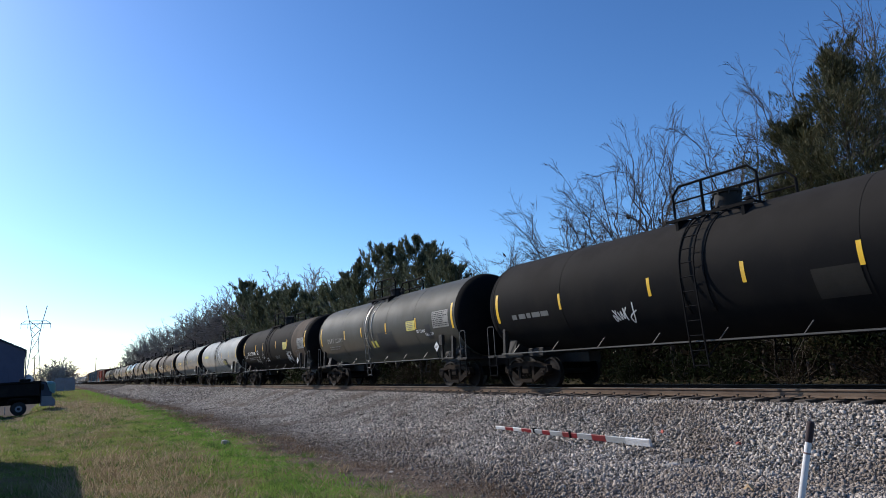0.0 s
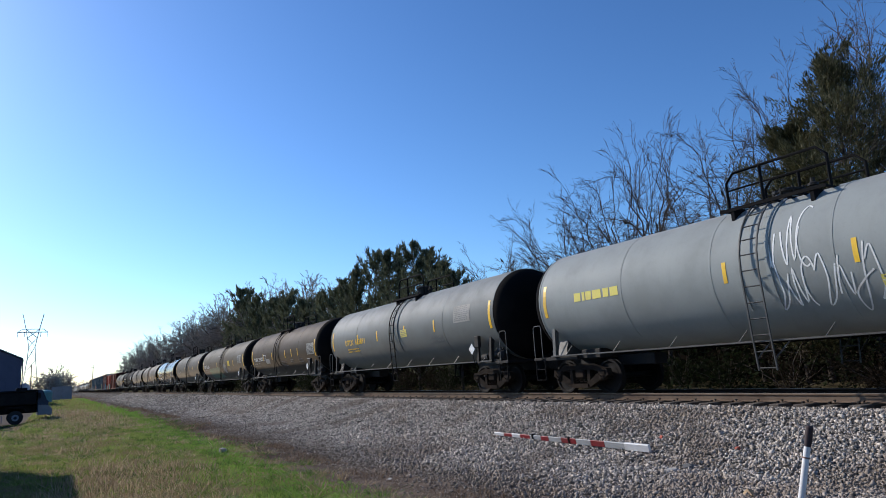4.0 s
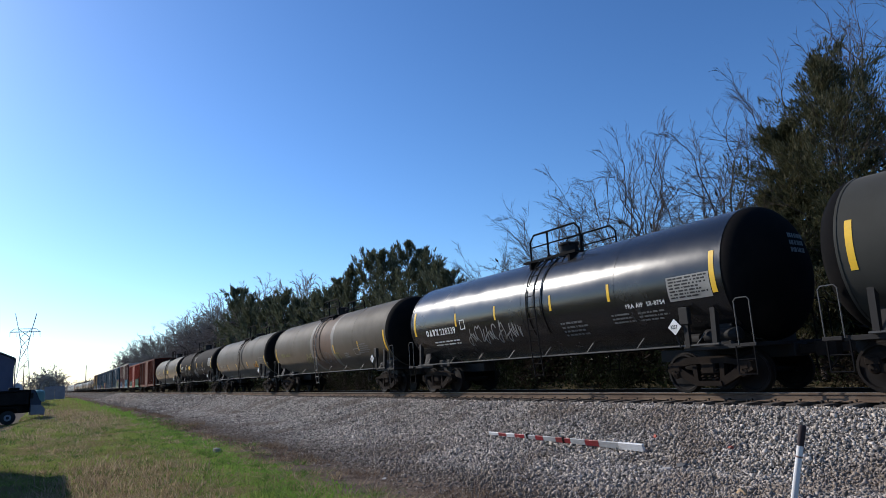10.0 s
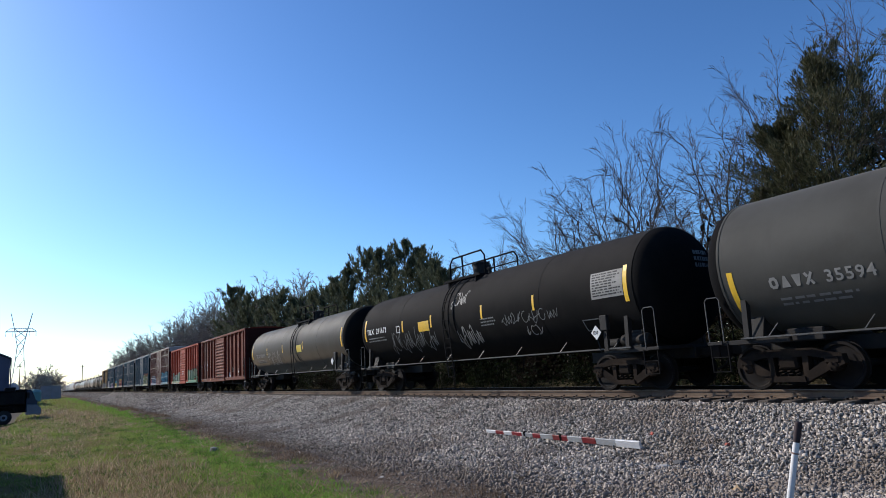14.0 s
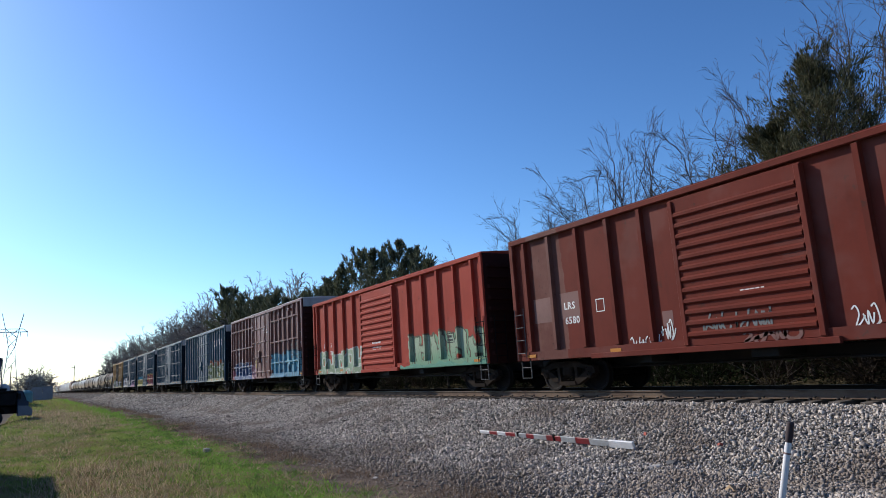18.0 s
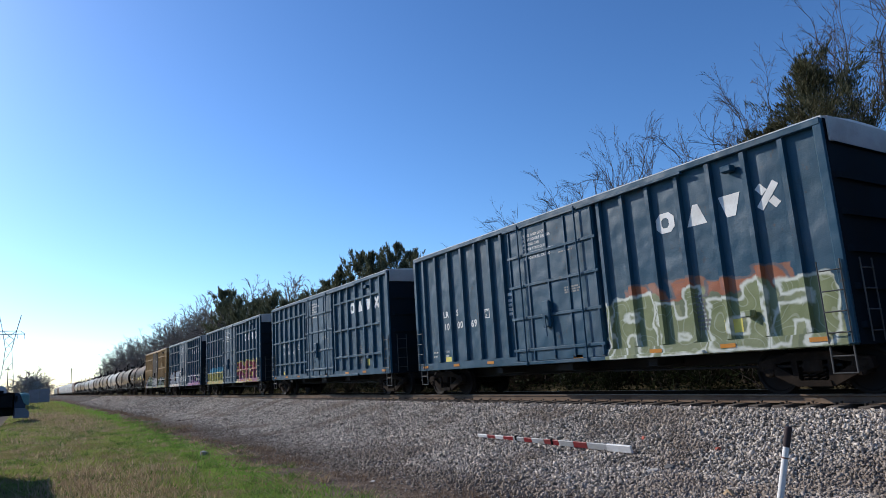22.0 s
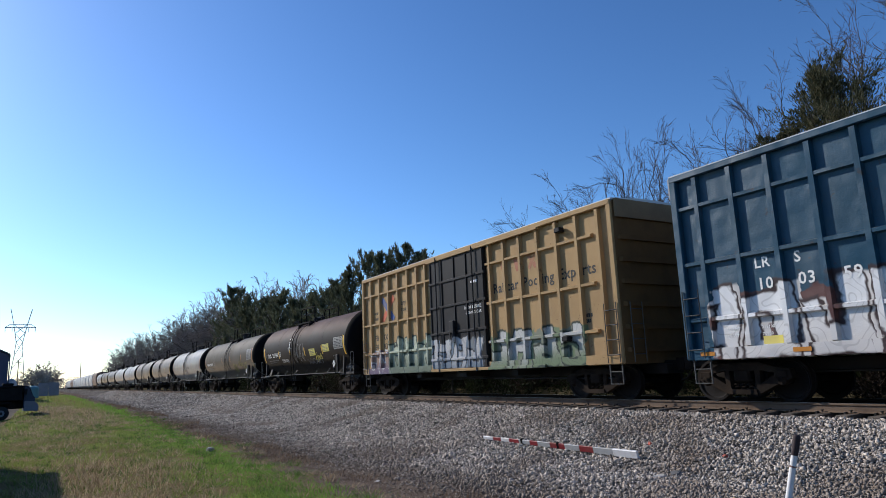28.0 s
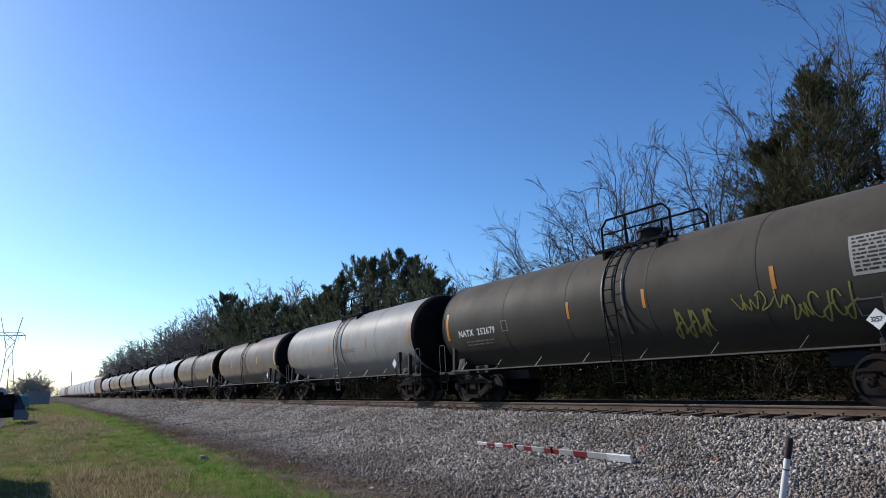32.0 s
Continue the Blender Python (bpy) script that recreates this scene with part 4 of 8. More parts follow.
def boxcar(s0, s1, k, r):
    """A boxcar between two couplings, k: dict of its form, paint and markings."""
    length = s1 - s0
    half = k["half"]
    z0, zt, col = 0.90, k["top"], k["mat"]
    car = thing("boxcar", k["label"], "boxcar", pose(TRACK_X, (s0 + s1) / 2 - run(0), 0), "cars of the freight train")
    xs, d = 1.40, k.get("depth", 0.115)
    # one paint job runs over posts, beams and door: its pattern lies in the car's own space
    for paint_ in (col, k.get("door_mat", col)):
        for node in paint_.node_tree.nodes:
            if node.type == "TEX_COORD":
                node.object = car
    part("body", box_body(half, z0, zt, 0), col, car)
    for s in (-1, 1):
        part("end_wall", Form().box(-1.46, 1.46, -0.015, 0.015, z0, zt - 0.04), k.get("end_mat", END_SHADE), car, "end wall, darkened in colour for its shade", pose(0, s * (half + 0.012), 0))
    part("roof", roof_form(half, zt), k.get("roof", col), car, k.get("roof_label", ""))
    for s in (-1, 1):
        part("top_rail", Form().box(-0.05, 0.05, -half, half, zt - 0.16, zt - 0.02, 0.015), k.get("rail", col), car, at=pose(s * (xs + 0.085), 0, 0))
        part("side_sill", Form().prism([(-half, z0 + 0.02), (half, z0 + 0.02), (half, z0 + 0.26), (-half, z0 + 0.26)], -0.05, 0.05, "x"), col, car, at=pose(s * (xs + 0.055), 0, 0))
    part("centre_sill", Form().box(-0.32, 0.32, -half - 0.3, half + 0.3, 0.62, 0.88, 0.02), STEEL_DARK, car)
    for y, wide in ((-3.05, 0.15), (0.0, 0.3), (3.05, 0.15)):
        for s in (-1, 1):
            part("cross_bearer", Form().box(min(s * 0.33, s * 1.3), max(s * 0.33, s * 1.3), y - wide, y + wide, 0.70, 0.88, 0.01), STEEL_DARK, car)
    # the ends: pressed horizontal ribs
    for s in (-1, 1):
        for j in range(k.get("end_ribs", 9)):
            z = z0 + 0.35 + (zt - z0 - 0.8) * j / (k.get("end_ribs", 9) - 1)
            part("end_rib", kept("end_rib", lambda: Form().prism([(-1.36, 0.0), (1.36, 0.0), (1.3, -0.075), (-1.3, -0.075)], -0.06, 0.06, "z")), k.get("end_mat", END_SHADE), car, at=pose(0, s * (half + 0.026), z, 0, 0, 0 if s < 0 else 180))
        if k.get("white_end"):
            part("end_cap", Form().box(-1.44, 1.44, -0.02, 0.02, zt - 0.50, zt - 0.02), k["white_end"], car, "white-painted top of the car end", pose(0, s * (half + 0.085), 0))
        for x in (-1, 1):
            part("corner_post", kept(("corner_post", zt), lambda: Form().box(-0.07, 0.07, -0.09, 0.09, z0 + 0.02, zt - 0.03, 0.02)), col, car, at=pose(x * (xs + 0.055), s * (half - 0.07), 0))
    h = zt - z0 - 0.38
    door = k["door"]
    for side in (-1, 1):
        rot = 0 if side < 0 else 180
        if side > 0 and not k.get("both"):
            continue
        for y in k["ribs"]:
            part("side_post", kept(("side_post", h, d), lambda: rib_mesh(h, d)), col, car, at=pose(side * xs, y, z0 + 0.24, 0, 0, rot))
        for z in k.get("beams", ()):
            for y0, y1 in ((-half + 0.8, door[0] - 0.05), (door[1] + 0.05, half - 0.12)):
                part("side_beam", Form().prism([(0, -0.06), (-d * 0.92, -0.035), (-d * 0.92, 0.035), (0, 0.06)], y0, y1, "y"), k.get("beam_mat", col), car, at=pose(side * xs, 0, z))
    # the door
    dw = door[1] - door[0]
    panel = part("door", Form().box(-xs - 0.118, -xs + 0.02, door[0], door[1], z0 + 0.10, zt - 0.22, 0.012), k.get("door_mat", col), car, k.get("door_label", ""))
    if k["door_kind"] == "pressed":
        n = 12
        for j in range(n):
            z = z0 + 0.35 + (zt - z0 - 0.95) * j / (n - 1)
            part("door_corrugation", kept(("corr", dw), lambda: Form().prism([(0, -0.075), (-0.06, -0.03), (-0.06, 0.03), (0, 0.075)], -dw / 2 + 0.14, dw / 2 - 0.14, "y")), k.get("door_mat", col), panel, at=pose(-xs - 0.116, (door[0] + door[1]) / 2, z))
        for y in (door[0] + 0.06, door[1] - 0.06):
            part("door_post", Form().box(-0.06, 0.0, -0.06, 0.06, z0 + 0.12, zt - 0.25, 0.012), k.get("door_mat", col), panel, at=pose(-xs - 0.10, y, 0))
        part("door_track", Form().box(-0.10, 0.0, door[0] - 0.25, door[1] + 2.9, z0 - 0.03, z0 + 0.10, 0.01), col, car, at=pose(-xs - 0.1, 0, 0))
    else:
        for y in (door[0] + 0.05, door[0] + dw * 0.30, door[0] + dw * 0.52, door[0] + dw * 0.76, door[1] - 0.05):
            part("door_stile", kept(("stile", zt), lambda: Form().box(-0.055, 0.0, -0.035, 0.035, z0 + 0.14, zt - 0.26, 0.012)), k.get("door_mat", col), panel, at=pose(-xs - 0.10, y, 0))
        for z in (z0 + 0.42, z0 + 1.35, z0 + 2.3, z0 + 3.2):
            if z < zt - 0.4:
                part("door_rail", Form().box(-0.06, 0.0, door[0] - 0.06, door[1] + 0.06, -0.045, 0.045, 0.015), k.get("door_mat", col), panel, at=pose(-xs - 0.10, 0, z))
        for y in (door[0] + dw * 0.16, door[1] - dw * 0.16):
            part("lock_rod", Form().tube([(0, 0, z0 - 0.02), (0, 0, zt - 0.1)], 0.024, 6), k.get("rod", col), panel, at=pose(-xs - 0.20, y, 0))
        part("door_gear", Form().box(-0.10, 0.0, -0.16, 0.16, z0 + 1.0, z0 + 1.75, 0.03).lathe([(-0.16, 0), (-0.16, 0.05), (-0.10, 0.05), (-0.10, 0)], 8, "x", (0, 0.0, z0 + 1.3)).tube([(-0.14, -0.02, z0 + 1.3), (-0.15, -0.06, z0 + 0.75)], 0.025, 5), k.get("rod", col), panel, at=pose(-xs - 0.16, (door[0] + door[1]) / 2 + 0.2, 0))
        part("door_track", Form().box(-0.09, 0.0, door[0] - 2.9, door[1] + 0.2, z0 + 0.0, z0 + 0.09, 0.01), col, car, at=pose(-xs - 0.09, 0, 0))
        part("door_track", Form().box(-0.09, 0.0, door[0] - 2.9, door[1] + 0.2, zt - 0.22, zt - 0.16, 0.01), col, car, at=pose(-xs - 0.09, 0, 0))
        part("door_stop", Form().box(-0.2, 0, -0.12, 0.12, -0.07, 0.07, 0.02), k.get("rod", col), car, at=pose(-xs - 0.02, -half + 2.0, zt - 0.45))
        part("door_stop", Form().box(-0.2, 0, -0.12, 0.12, -0.07, 0.07, 0.02), k.get("rod", col), car, at=pose(-xs - 0.02, -half + 2.0, z0 + 0.75))
    # ladders and steps at the corners
    for s in (-1, 1):
        part("ladder", kept("car_ladder", lambda: side_ladder_form(0.95, 2.45, 4)), k.get("bars", BLACK_PIPE), car, at=pose(-xs - 0.15, s * (half - 0.27) - 0.21, 0))
        part("end_ladder", kept("car_ladder", lambda: side_ladder_form(0.95, 2.45, 4)), k.get("bars", BLACK_PIPE), car, at=pose(-1.25 + (0.42 if s < 0 else 0), s * (half + 0.14), 0, 0, 0, 90 if s < 0 else -90))
        part("stirrup_step", kept("stirrup_step", step_form), GREY_PIPE, car, at=pose(-xs - 0.05, s * (half - 0.32), 0))
    part("brake_pipe", Form().tube([(-1.0, -half + 0.6, 0.55), (-1.0, -1.5, 0.62), (-0.4, -1.2, 0.62), (-0.4, half - 1, 0.6)], 0.03, 5), STEEL_DARK, car)
    for args in k.get("marks", ()):
        kind, y, z = args[0], args[1], args[2]
        x = -xs - (0.006 if args[-1] != "door" else 0.124)
        if kind == "text":
            mark("lettering", words(args[3], args[4], 1.1), args[5], car, x=x, y=y, z=z)
        elif kind == "bars":
            mark("small_print", bars(args[3], args[4], args[5], r), args[6], car, x=x, y=y, z=z)
        elif kind == "shape":
            mark("painted_emblem", args[3], args[4], car, x=x, y=y, z=z, label="plain white painted shape")
        elif kind == "patch":
            mark("paint_patch", grid(args[3], args[4], 1, 1), args[5], car, x=x + 0.003, y=y, z=z, label="")
        elif kind == "frame":
            mark("outlined_label", frame_box(args[3], args[4], 0.025), args[5], car, x=x, y=y, z=z)
        elif kind == "tag":
            mark("graffiti_tag", scrawl(args[3], args[4], args[5], r, args[6]), args[7], car, x=x - 0.003, y=y, z=z, label="sprayed graffiti tag")
    for y in k.get("orange", ()):
        mark("reflector", grid(0.36, 0.085, 1, 1), ORANGE_INK, car, x=-xs - 0.118, y=y, z=z0 + 0.10, label="orange reflective strip")
    running_gear(car, length, True, None)
    return car


# -- covered hoppers, far down the train --
def hopper(s0, s1, mat, label, r):
    length = s1 - s0
    half = length / 2 - 1.0
    car = thing("hopper_car", label, "hopper car", pose(TRACK_X, (s0 + s1) / 2 - run(0), 0), "cars of the freight train")
    prof_ = [(-1.2, 1.15), (-1.55, 2.1), (-1.58, 3.2), (-1.35, 4.2), (-0.8, 4.6), (0.8, 4.6), (1.35, 4.2), (1.58, 3.2), (1.55, 2.1), (1.2, 1.15)]
    part("body", Form().prism(prof_, -half + 0.5, half - 0.5, "y"), mat, car)
    for s in (-1, 1):
        part("slope_sheet", Form().prism([(s * (half - 0.5), 4.4), (s * half, 4.3), (s * half, 4.1), (s * (half - 2.6), 1.2), (s * (half - 2.8), 1.2)], -1.3, 1.3, "x"), mat, car)
        part("end_sill", Form().box(-1.45, 1.45, -0.3, 0.3, 0.9, 1.2, 0.03), mat, car, at=pose(0, s * (half - 0.2), 0))
    for j in range(3):
        y = (j - 1) * half * 0.55
        part("discharge_gate", Form().prism([(y - 1.4, 1.2), (y + 1.4, 1.2), (y + 0.4, 0.5), (y - 0.4, 0.5)], -0.7, 0.7, "x"), mat, car)
    part("roof_walk", Form().box(-0.4, 0.4, -half + 0.3, half - 0.3, 4.62, 4.70), GREY_PIPE, car)
    running_gear(car, length, False, None)
    return car


MATS = {}


def kept_mat(name, col):
    if name not in MATS:
        MATS[name] = paint(name, col, tuple(q * 0.65 for q in col), 0.5, 0.5)
    return MATS[name]


# ---- the cars in their order ----
COUPLINGS = [-204.2, -186.7, -169.85, -152.4, -135.3, -118.0, -101.6, -83.0, -66.3, -49.7, -31.1, -14.1, 4.5, 23.5, 40.25, 57.85, 75.3, 93.15, 111.4, 128.9, 147.05, 164.05, 180.8, 198.78, 215.8, 232.35, 249.75, 266.95]
while len(COUPLINGS) < 47:
    COUPLINGS.append(COUPLINGS[-1] + 17.4)
CARS = []
rr = random.Random(11)
BLACK, BROWN_D = (0.022, 0.022, 0.023), (0.06, 0.045, 0.035)


def shape(kind, w, h):
    """Plain white shapes in place of the maker's big letters."""
    if kind == 0:
        o = [(0.25, 0), (0.75, 0), (1, 0.25), (1, 0.75), (0.75, 1), (0.25, 1), (0, 0.75), (0, 0.25)]
        vs = [(w * a, h * b) for a, b in o] + [(w * (0.5 + (a - 0.5) * 0.4), h * (0.5 + (b - 0.5) * 0.5)) for a, b in o]
        return vs, [(i, (i + 1) % 8, 8 + (i + 1) % 8, 8 + i) for i in range(8)]
    if kind == 1:
        return [(0, 0), (w, 0), (0.62 * w, h), (0.38 * w, h)], [(0, 1, 2, 3)]
    if kind == 2:
        return [(0.3 * w, 0), (0.7 * w, 0), (w, h), (0, h)], [(0, 1, 2, 3)]
    a, b = ribbon([(0.12 * w, 0), (0.88 * w, h)], 0.3 * w), ribbon([(0.12 * w, h), (0.38 * w, 0.66 * h)], 0.3 * w)
    c = ribbon([(0.62 * w, 0.34 * h), (0.88 * w, 0)], 0.3 * w)
    return a[0] + b[0] + c[0], a[1] + [tuple(i + 4 for i in f) for f in b[1]] + [tuple(i + 8 for i in f) for f in c[1]]


def emblem(y, z, ink):
    """Four plain shapes in place of the owner's name before a number."""
    return [("shape", y - 0.24 * i, z, shape(i, 0.18, 0.235), ink) for i in range(4)]


def tk(**k):
    return k


def serial(mark_, number, y, z, ink, size=0.30):
    """Reporting mark and number with two small lines below."""
    return [("text", y, z, mark_ + "  " + number, size, ink), ("bars", y - 0.15, z - 0.36, 1.9, 0.24, 2, ink)]


TANKS = {
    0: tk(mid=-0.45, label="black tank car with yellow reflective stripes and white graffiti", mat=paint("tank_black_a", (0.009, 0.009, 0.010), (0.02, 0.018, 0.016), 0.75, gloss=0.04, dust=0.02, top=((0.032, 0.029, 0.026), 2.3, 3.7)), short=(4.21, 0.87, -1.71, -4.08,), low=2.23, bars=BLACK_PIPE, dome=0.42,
          marks=[("patch", -3.17, 1.72, 0.91, 0.62, PATCH_DULL), ("tag", 2.28, 1.72, 0.80, 0.47, 3, 0.06, WHITE_INK), ("bars", 6.53, 2.03, 2.43, 0.34, 1, GREY_INK)]),
    1: tk(mid=0.55, label="grey tank car with a bright centre strap and a yellow label", mat=paint("tank_grey_b", (0.06, 0.061, 0.054), (0.042, 0.041, 0.035), 0.55), strap=BRIGHT, strap_label="bright metal strap", seams=4, short=(3.60, 1.47, -1.25, -4.08,), low=2.3, bars=GREY_PIPE,
          marks=[*emblem(5.98, 2.22, PANEL_GREY), ("text", 4.88, 2.22, "221049", 0.31, PANEL_GREY), ("bars", 5.88, 1.86, 1.8, 0.24, 2, GREY_INK), ("panel", -3.29, 2.27, 0.76, 0.39, YELLOW_PALE, "yellow warning label", GREY_INK), ("text", -4.12, 2.14, "SR 13450", 0.17, WHITE_INK), ("text", -4.78, 1.99, "FRA AIP", 0.17, WHITE_INK), ("panel", -5.51, 2.23, 1.21, 0.63, PANEL_GREY, "pale data panel with small print", BLACK_INK), ("patch", 0.47, 1.76, 0.61, 0.34, YELLOW_PALE), ("patch", -0.39, 1.50, 1.51, 0.99, PATCH_DARK), ("patch", -4.87, 1.89, 0.40, 0.55, PATCH_DARK)]),
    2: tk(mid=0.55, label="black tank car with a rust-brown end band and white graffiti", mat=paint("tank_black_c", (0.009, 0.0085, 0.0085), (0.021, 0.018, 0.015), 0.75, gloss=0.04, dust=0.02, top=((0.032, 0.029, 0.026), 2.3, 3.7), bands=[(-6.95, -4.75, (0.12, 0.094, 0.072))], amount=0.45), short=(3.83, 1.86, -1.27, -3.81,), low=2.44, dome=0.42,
          marks=[("text", 6.08, 2.20, "TILX  270385", 0.345, WHITE_INK), ("bars", 5.95, 1.85, 2.0, 0.24, 2, GREY_INK), ("frame", 3.46, 2.2, 0.29, 0.27, WHITE_INK), ("text", 3.36, 2.24, "C", 0.14, WHITE_INK), ("panel", -2.91, 2.30, 0.77, 0.45, YELLOW_PALE, "yellow warning label", GREY_INK), ("tag", 4.16, 1.58, 1.15, 0.62, 4, 0.06, PANEL_GREY), ("tag", 7.2, 1.98, 0.85, 0.34, 3, 0.05, PANEL_GREY), ("tag", 2.42, 1.98, 0.51, 0.39, 1, 0.05, PANEL_GREY), ("tag", 2.10, 1.62, 1.17, 0.54, 3, 0.05, WHITE_INK), ("tag", -3.31, 1.54, 1.04, 0.74, 4, 0.06, WHITE_INK), ("panel", -5.89, 2.21, 1.19, 0.62, PANEL_GREY, "pale data panel with small print", BLACK_INK), ("frame", -5.42, 1.79, 0.60, 0.35, GREY_INK), ("bars", -0.79, 1.77, 1.15, 0.23, 3, GREY_INK)]),
    3: tk(mid=0.3, label="light silver-grey tank car with a dark patch and white graffiti", mat=paint("tank_silver_d", (0.27, 0.285, 0.275), (0.18, 0.185, 0.175), 0.6, 0.45, gloss=0.15), seams=4, short=(1.03, -1.69, -4.45,), low=2.35, bars=GREY_PIPE, saddle=GREY_PIPE, dome=0.12,
          marks=[("tag", 0.06, 2.37, 1.03, 1.42, 2, 0.05, WHITE_INK), ("tag", -0.01, 1.63, 2.16, 1.11, 5, 0.05, WHITE_INK), ("patch", -2.67, 1.51, 0.88, 0.85, PATCH_DARK), ("panel", -2.04, 1.78, 1.02, 0.34, YELLOW_PALE, "faded yellow-green label", GREY_INK), ("bars", -5.70, 2.12, 1.13, 0.53, 5, PANEL_GREY), ("bars", 5.79, 2.37, 2.23, 0.51, 1, YELLOW_PALE)]),
    4: tk(label="pale grey-green tank car with yellow lettering", mat=paint("tank_pale_e", (0.14, 0.15, 0.145), (0.10, 0.102, 0.095), 0.6, 0.45, gloss=0.15, top=((0.24, 0.25, 0.245), 2.4, 3.6)), short=(-3.4, -0.9, 1.8, 4.0),
          marks=serial("UTLX", "663891", 5.5, 2.3, YELLOW_INK, 0.36) + [("panel", -0.6, 2.3, 0.55, 0.3, YELLOW_PALE, "yellow label", GREY_INK), ("panel", -4.9, 2.5, 1.1, 0.6, PANEL_GREY, "faded data panel", GREY_INK), ("bars", -3.0, 1.9, 1.1, 0.3, 2, GREY_INK)]),
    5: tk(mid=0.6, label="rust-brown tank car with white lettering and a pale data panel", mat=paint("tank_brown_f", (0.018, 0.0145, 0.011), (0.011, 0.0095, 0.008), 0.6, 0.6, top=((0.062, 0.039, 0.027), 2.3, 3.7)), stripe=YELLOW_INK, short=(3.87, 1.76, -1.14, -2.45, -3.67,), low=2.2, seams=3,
          marks=[("text", 6.22, 2.20, "TCBX  253022", 0.34, WHITE_INK), ("text", 6.43, 2.01, "LD LMT  203300 LB   92700 KG", 0.105, PANEL_GREY), ("text", 6.43, 1.84, "LT WT    60800 LB   36500 KG", 0.105, GREY_INK), ("patch", 3.29, 1.96, 0.90, 0.33, PANEL_GREY), ("panel", -5.40, 2.18, 1.21, 0.62, PANEL_GREY, "pale data panel with small print", BLACK_INK), ("frame", -5.06, 1.70, 0.65, 0.32, WHITE_INK), ("bars", -0.10, 1.67, 1.06, 0.42, 4, GREY_INK), ("bars", -1.95, 1.88, 0.75, 0.21, 2, GREY_INK), ("bars", -3.56, 1.79, 0.96, 0.30, 2, GREY_INK), ("frame", 3.69, 2.22, 0.49, 0.35, WHITE_INK)]),
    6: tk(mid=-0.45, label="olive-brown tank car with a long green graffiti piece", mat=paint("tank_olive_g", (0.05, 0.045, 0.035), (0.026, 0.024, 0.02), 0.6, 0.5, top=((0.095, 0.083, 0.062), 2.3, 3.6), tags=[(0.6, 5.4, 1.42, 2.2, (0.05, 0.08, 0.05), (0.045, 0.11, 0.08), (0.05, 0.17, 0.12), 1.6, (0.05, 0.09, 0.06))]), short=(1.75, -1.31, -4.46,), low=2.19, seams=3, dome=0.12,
          marks=[("text", 7.58, 2.26, "TCBX  251206", 0.375, WHITE_INK), ("text", 7.53, 2.07, "LD LMT  204800 LB   92850 KG", 0.105, PANEL_GREY), ("text", 7.53, 1.90, "LT WT    81400 LB   36950 KG", 0.105, GREY_INK), ("blot", -0.72, 1.68, 1.21, 0.84, PANEL_GREY), ("panel", -2.49, 2.21, 0.76, 0.43, YELLOW_PALE, "yellow warning label", YELLOW_INK), ("panel", -6.03, 2.31, 1.09, 0.63, PANEL_GREY, "pale data panel with small print", BLACK_INK), ("frame", -5.88, 1.57, 0.61, 0.39, PANEL_GREY), ("bars", -2.44, 1.79, 0.76, 0.26, 3, GREY_INK), ("bars", 1.22, 3.10, 0.51, 0.15, 2, WHITE_INK)]),
    7: tk(mid=-0.6, label="grey tank car with yellow reflective stripes", mat=paint("tank_grey_h", (0.046, 0.046, 0.041), (0.032, 0.031, 0.027), 0.6, 0.5), seams=4, short=(1.28, -1.64, -3.66,), low=2.36, dome=0.38,
          marks=[*emblem(5.9, 2.2, PANEL_GREY), ("text", 4.9, 2.2, "213110", 0.31, PANEL_GREY), ("bars", 5.7, 1.9, 1.8, 0.22, 2, GREY_INK)] ),
    8: tk(mid=-0.65, label="glossy black tank car with yellow stripes and silver graffiti", mat=paint("tank_gloss_i", (0.006, 0.007, 0.009), (0.014, 0.014, 0.014), 0.2, 0.3, gloss=0.6), short=(3.84, 1.44, -1.34, -3.66,), low=2.34, seams=3, dome=0.3,
          marks=[*emblem(6.0, 2.12, WHITE_INK), ("text", 5.0, 2.12, "228339", 0.33, WHITE_INK), ("bars", 5.6, 1.72, 1.9, 0.24, 2, WHITE_INK), ("frame", 3.55, 2.2, 0.3, 0.34, WHITE_INK), ("panel", -5.60, 2.11, 1.17, 0.56, PANEL_GREY, "pale data panel with small print", BLACK_INK), ("text", -4.20, 2.10, "FRA AIP  SR-8754", 0.15, WHITE_INK), ("tag", 3.28, 1.70, 3.05, 0.61, 8, 0.07, PANEL_GREY), ("bars", -1.62, 1.57, 1.23, 0.52, 4, GREY_INK), ("bars", -3.63, 1.75, 0.82, 0.31, 3, GREY_INK), ("bars", -4.52, 1.74, 0.99, 0.30, 3, GREY_INK)]),
    9: tk(mid=0.4, label="tan-grey tank car with rusty bare bands at its middle", mat=paint("tank_tan_j", (0.088, 0.075, 0.057), (0.05, 0.043, 0.034), 0.55, 0.5, bands=[(-1.6, 1.15, (0.125, 0.078, 0.054)), (-1.95, -1.6, (0.24, 0.225, 0.2)), (1.15, 1.5, (0.2, 0.185, 0.16))]), short=(-1.85, -4.93,), low=1.97, seams=3, bars=GREY_PIPE, dome=0.3,
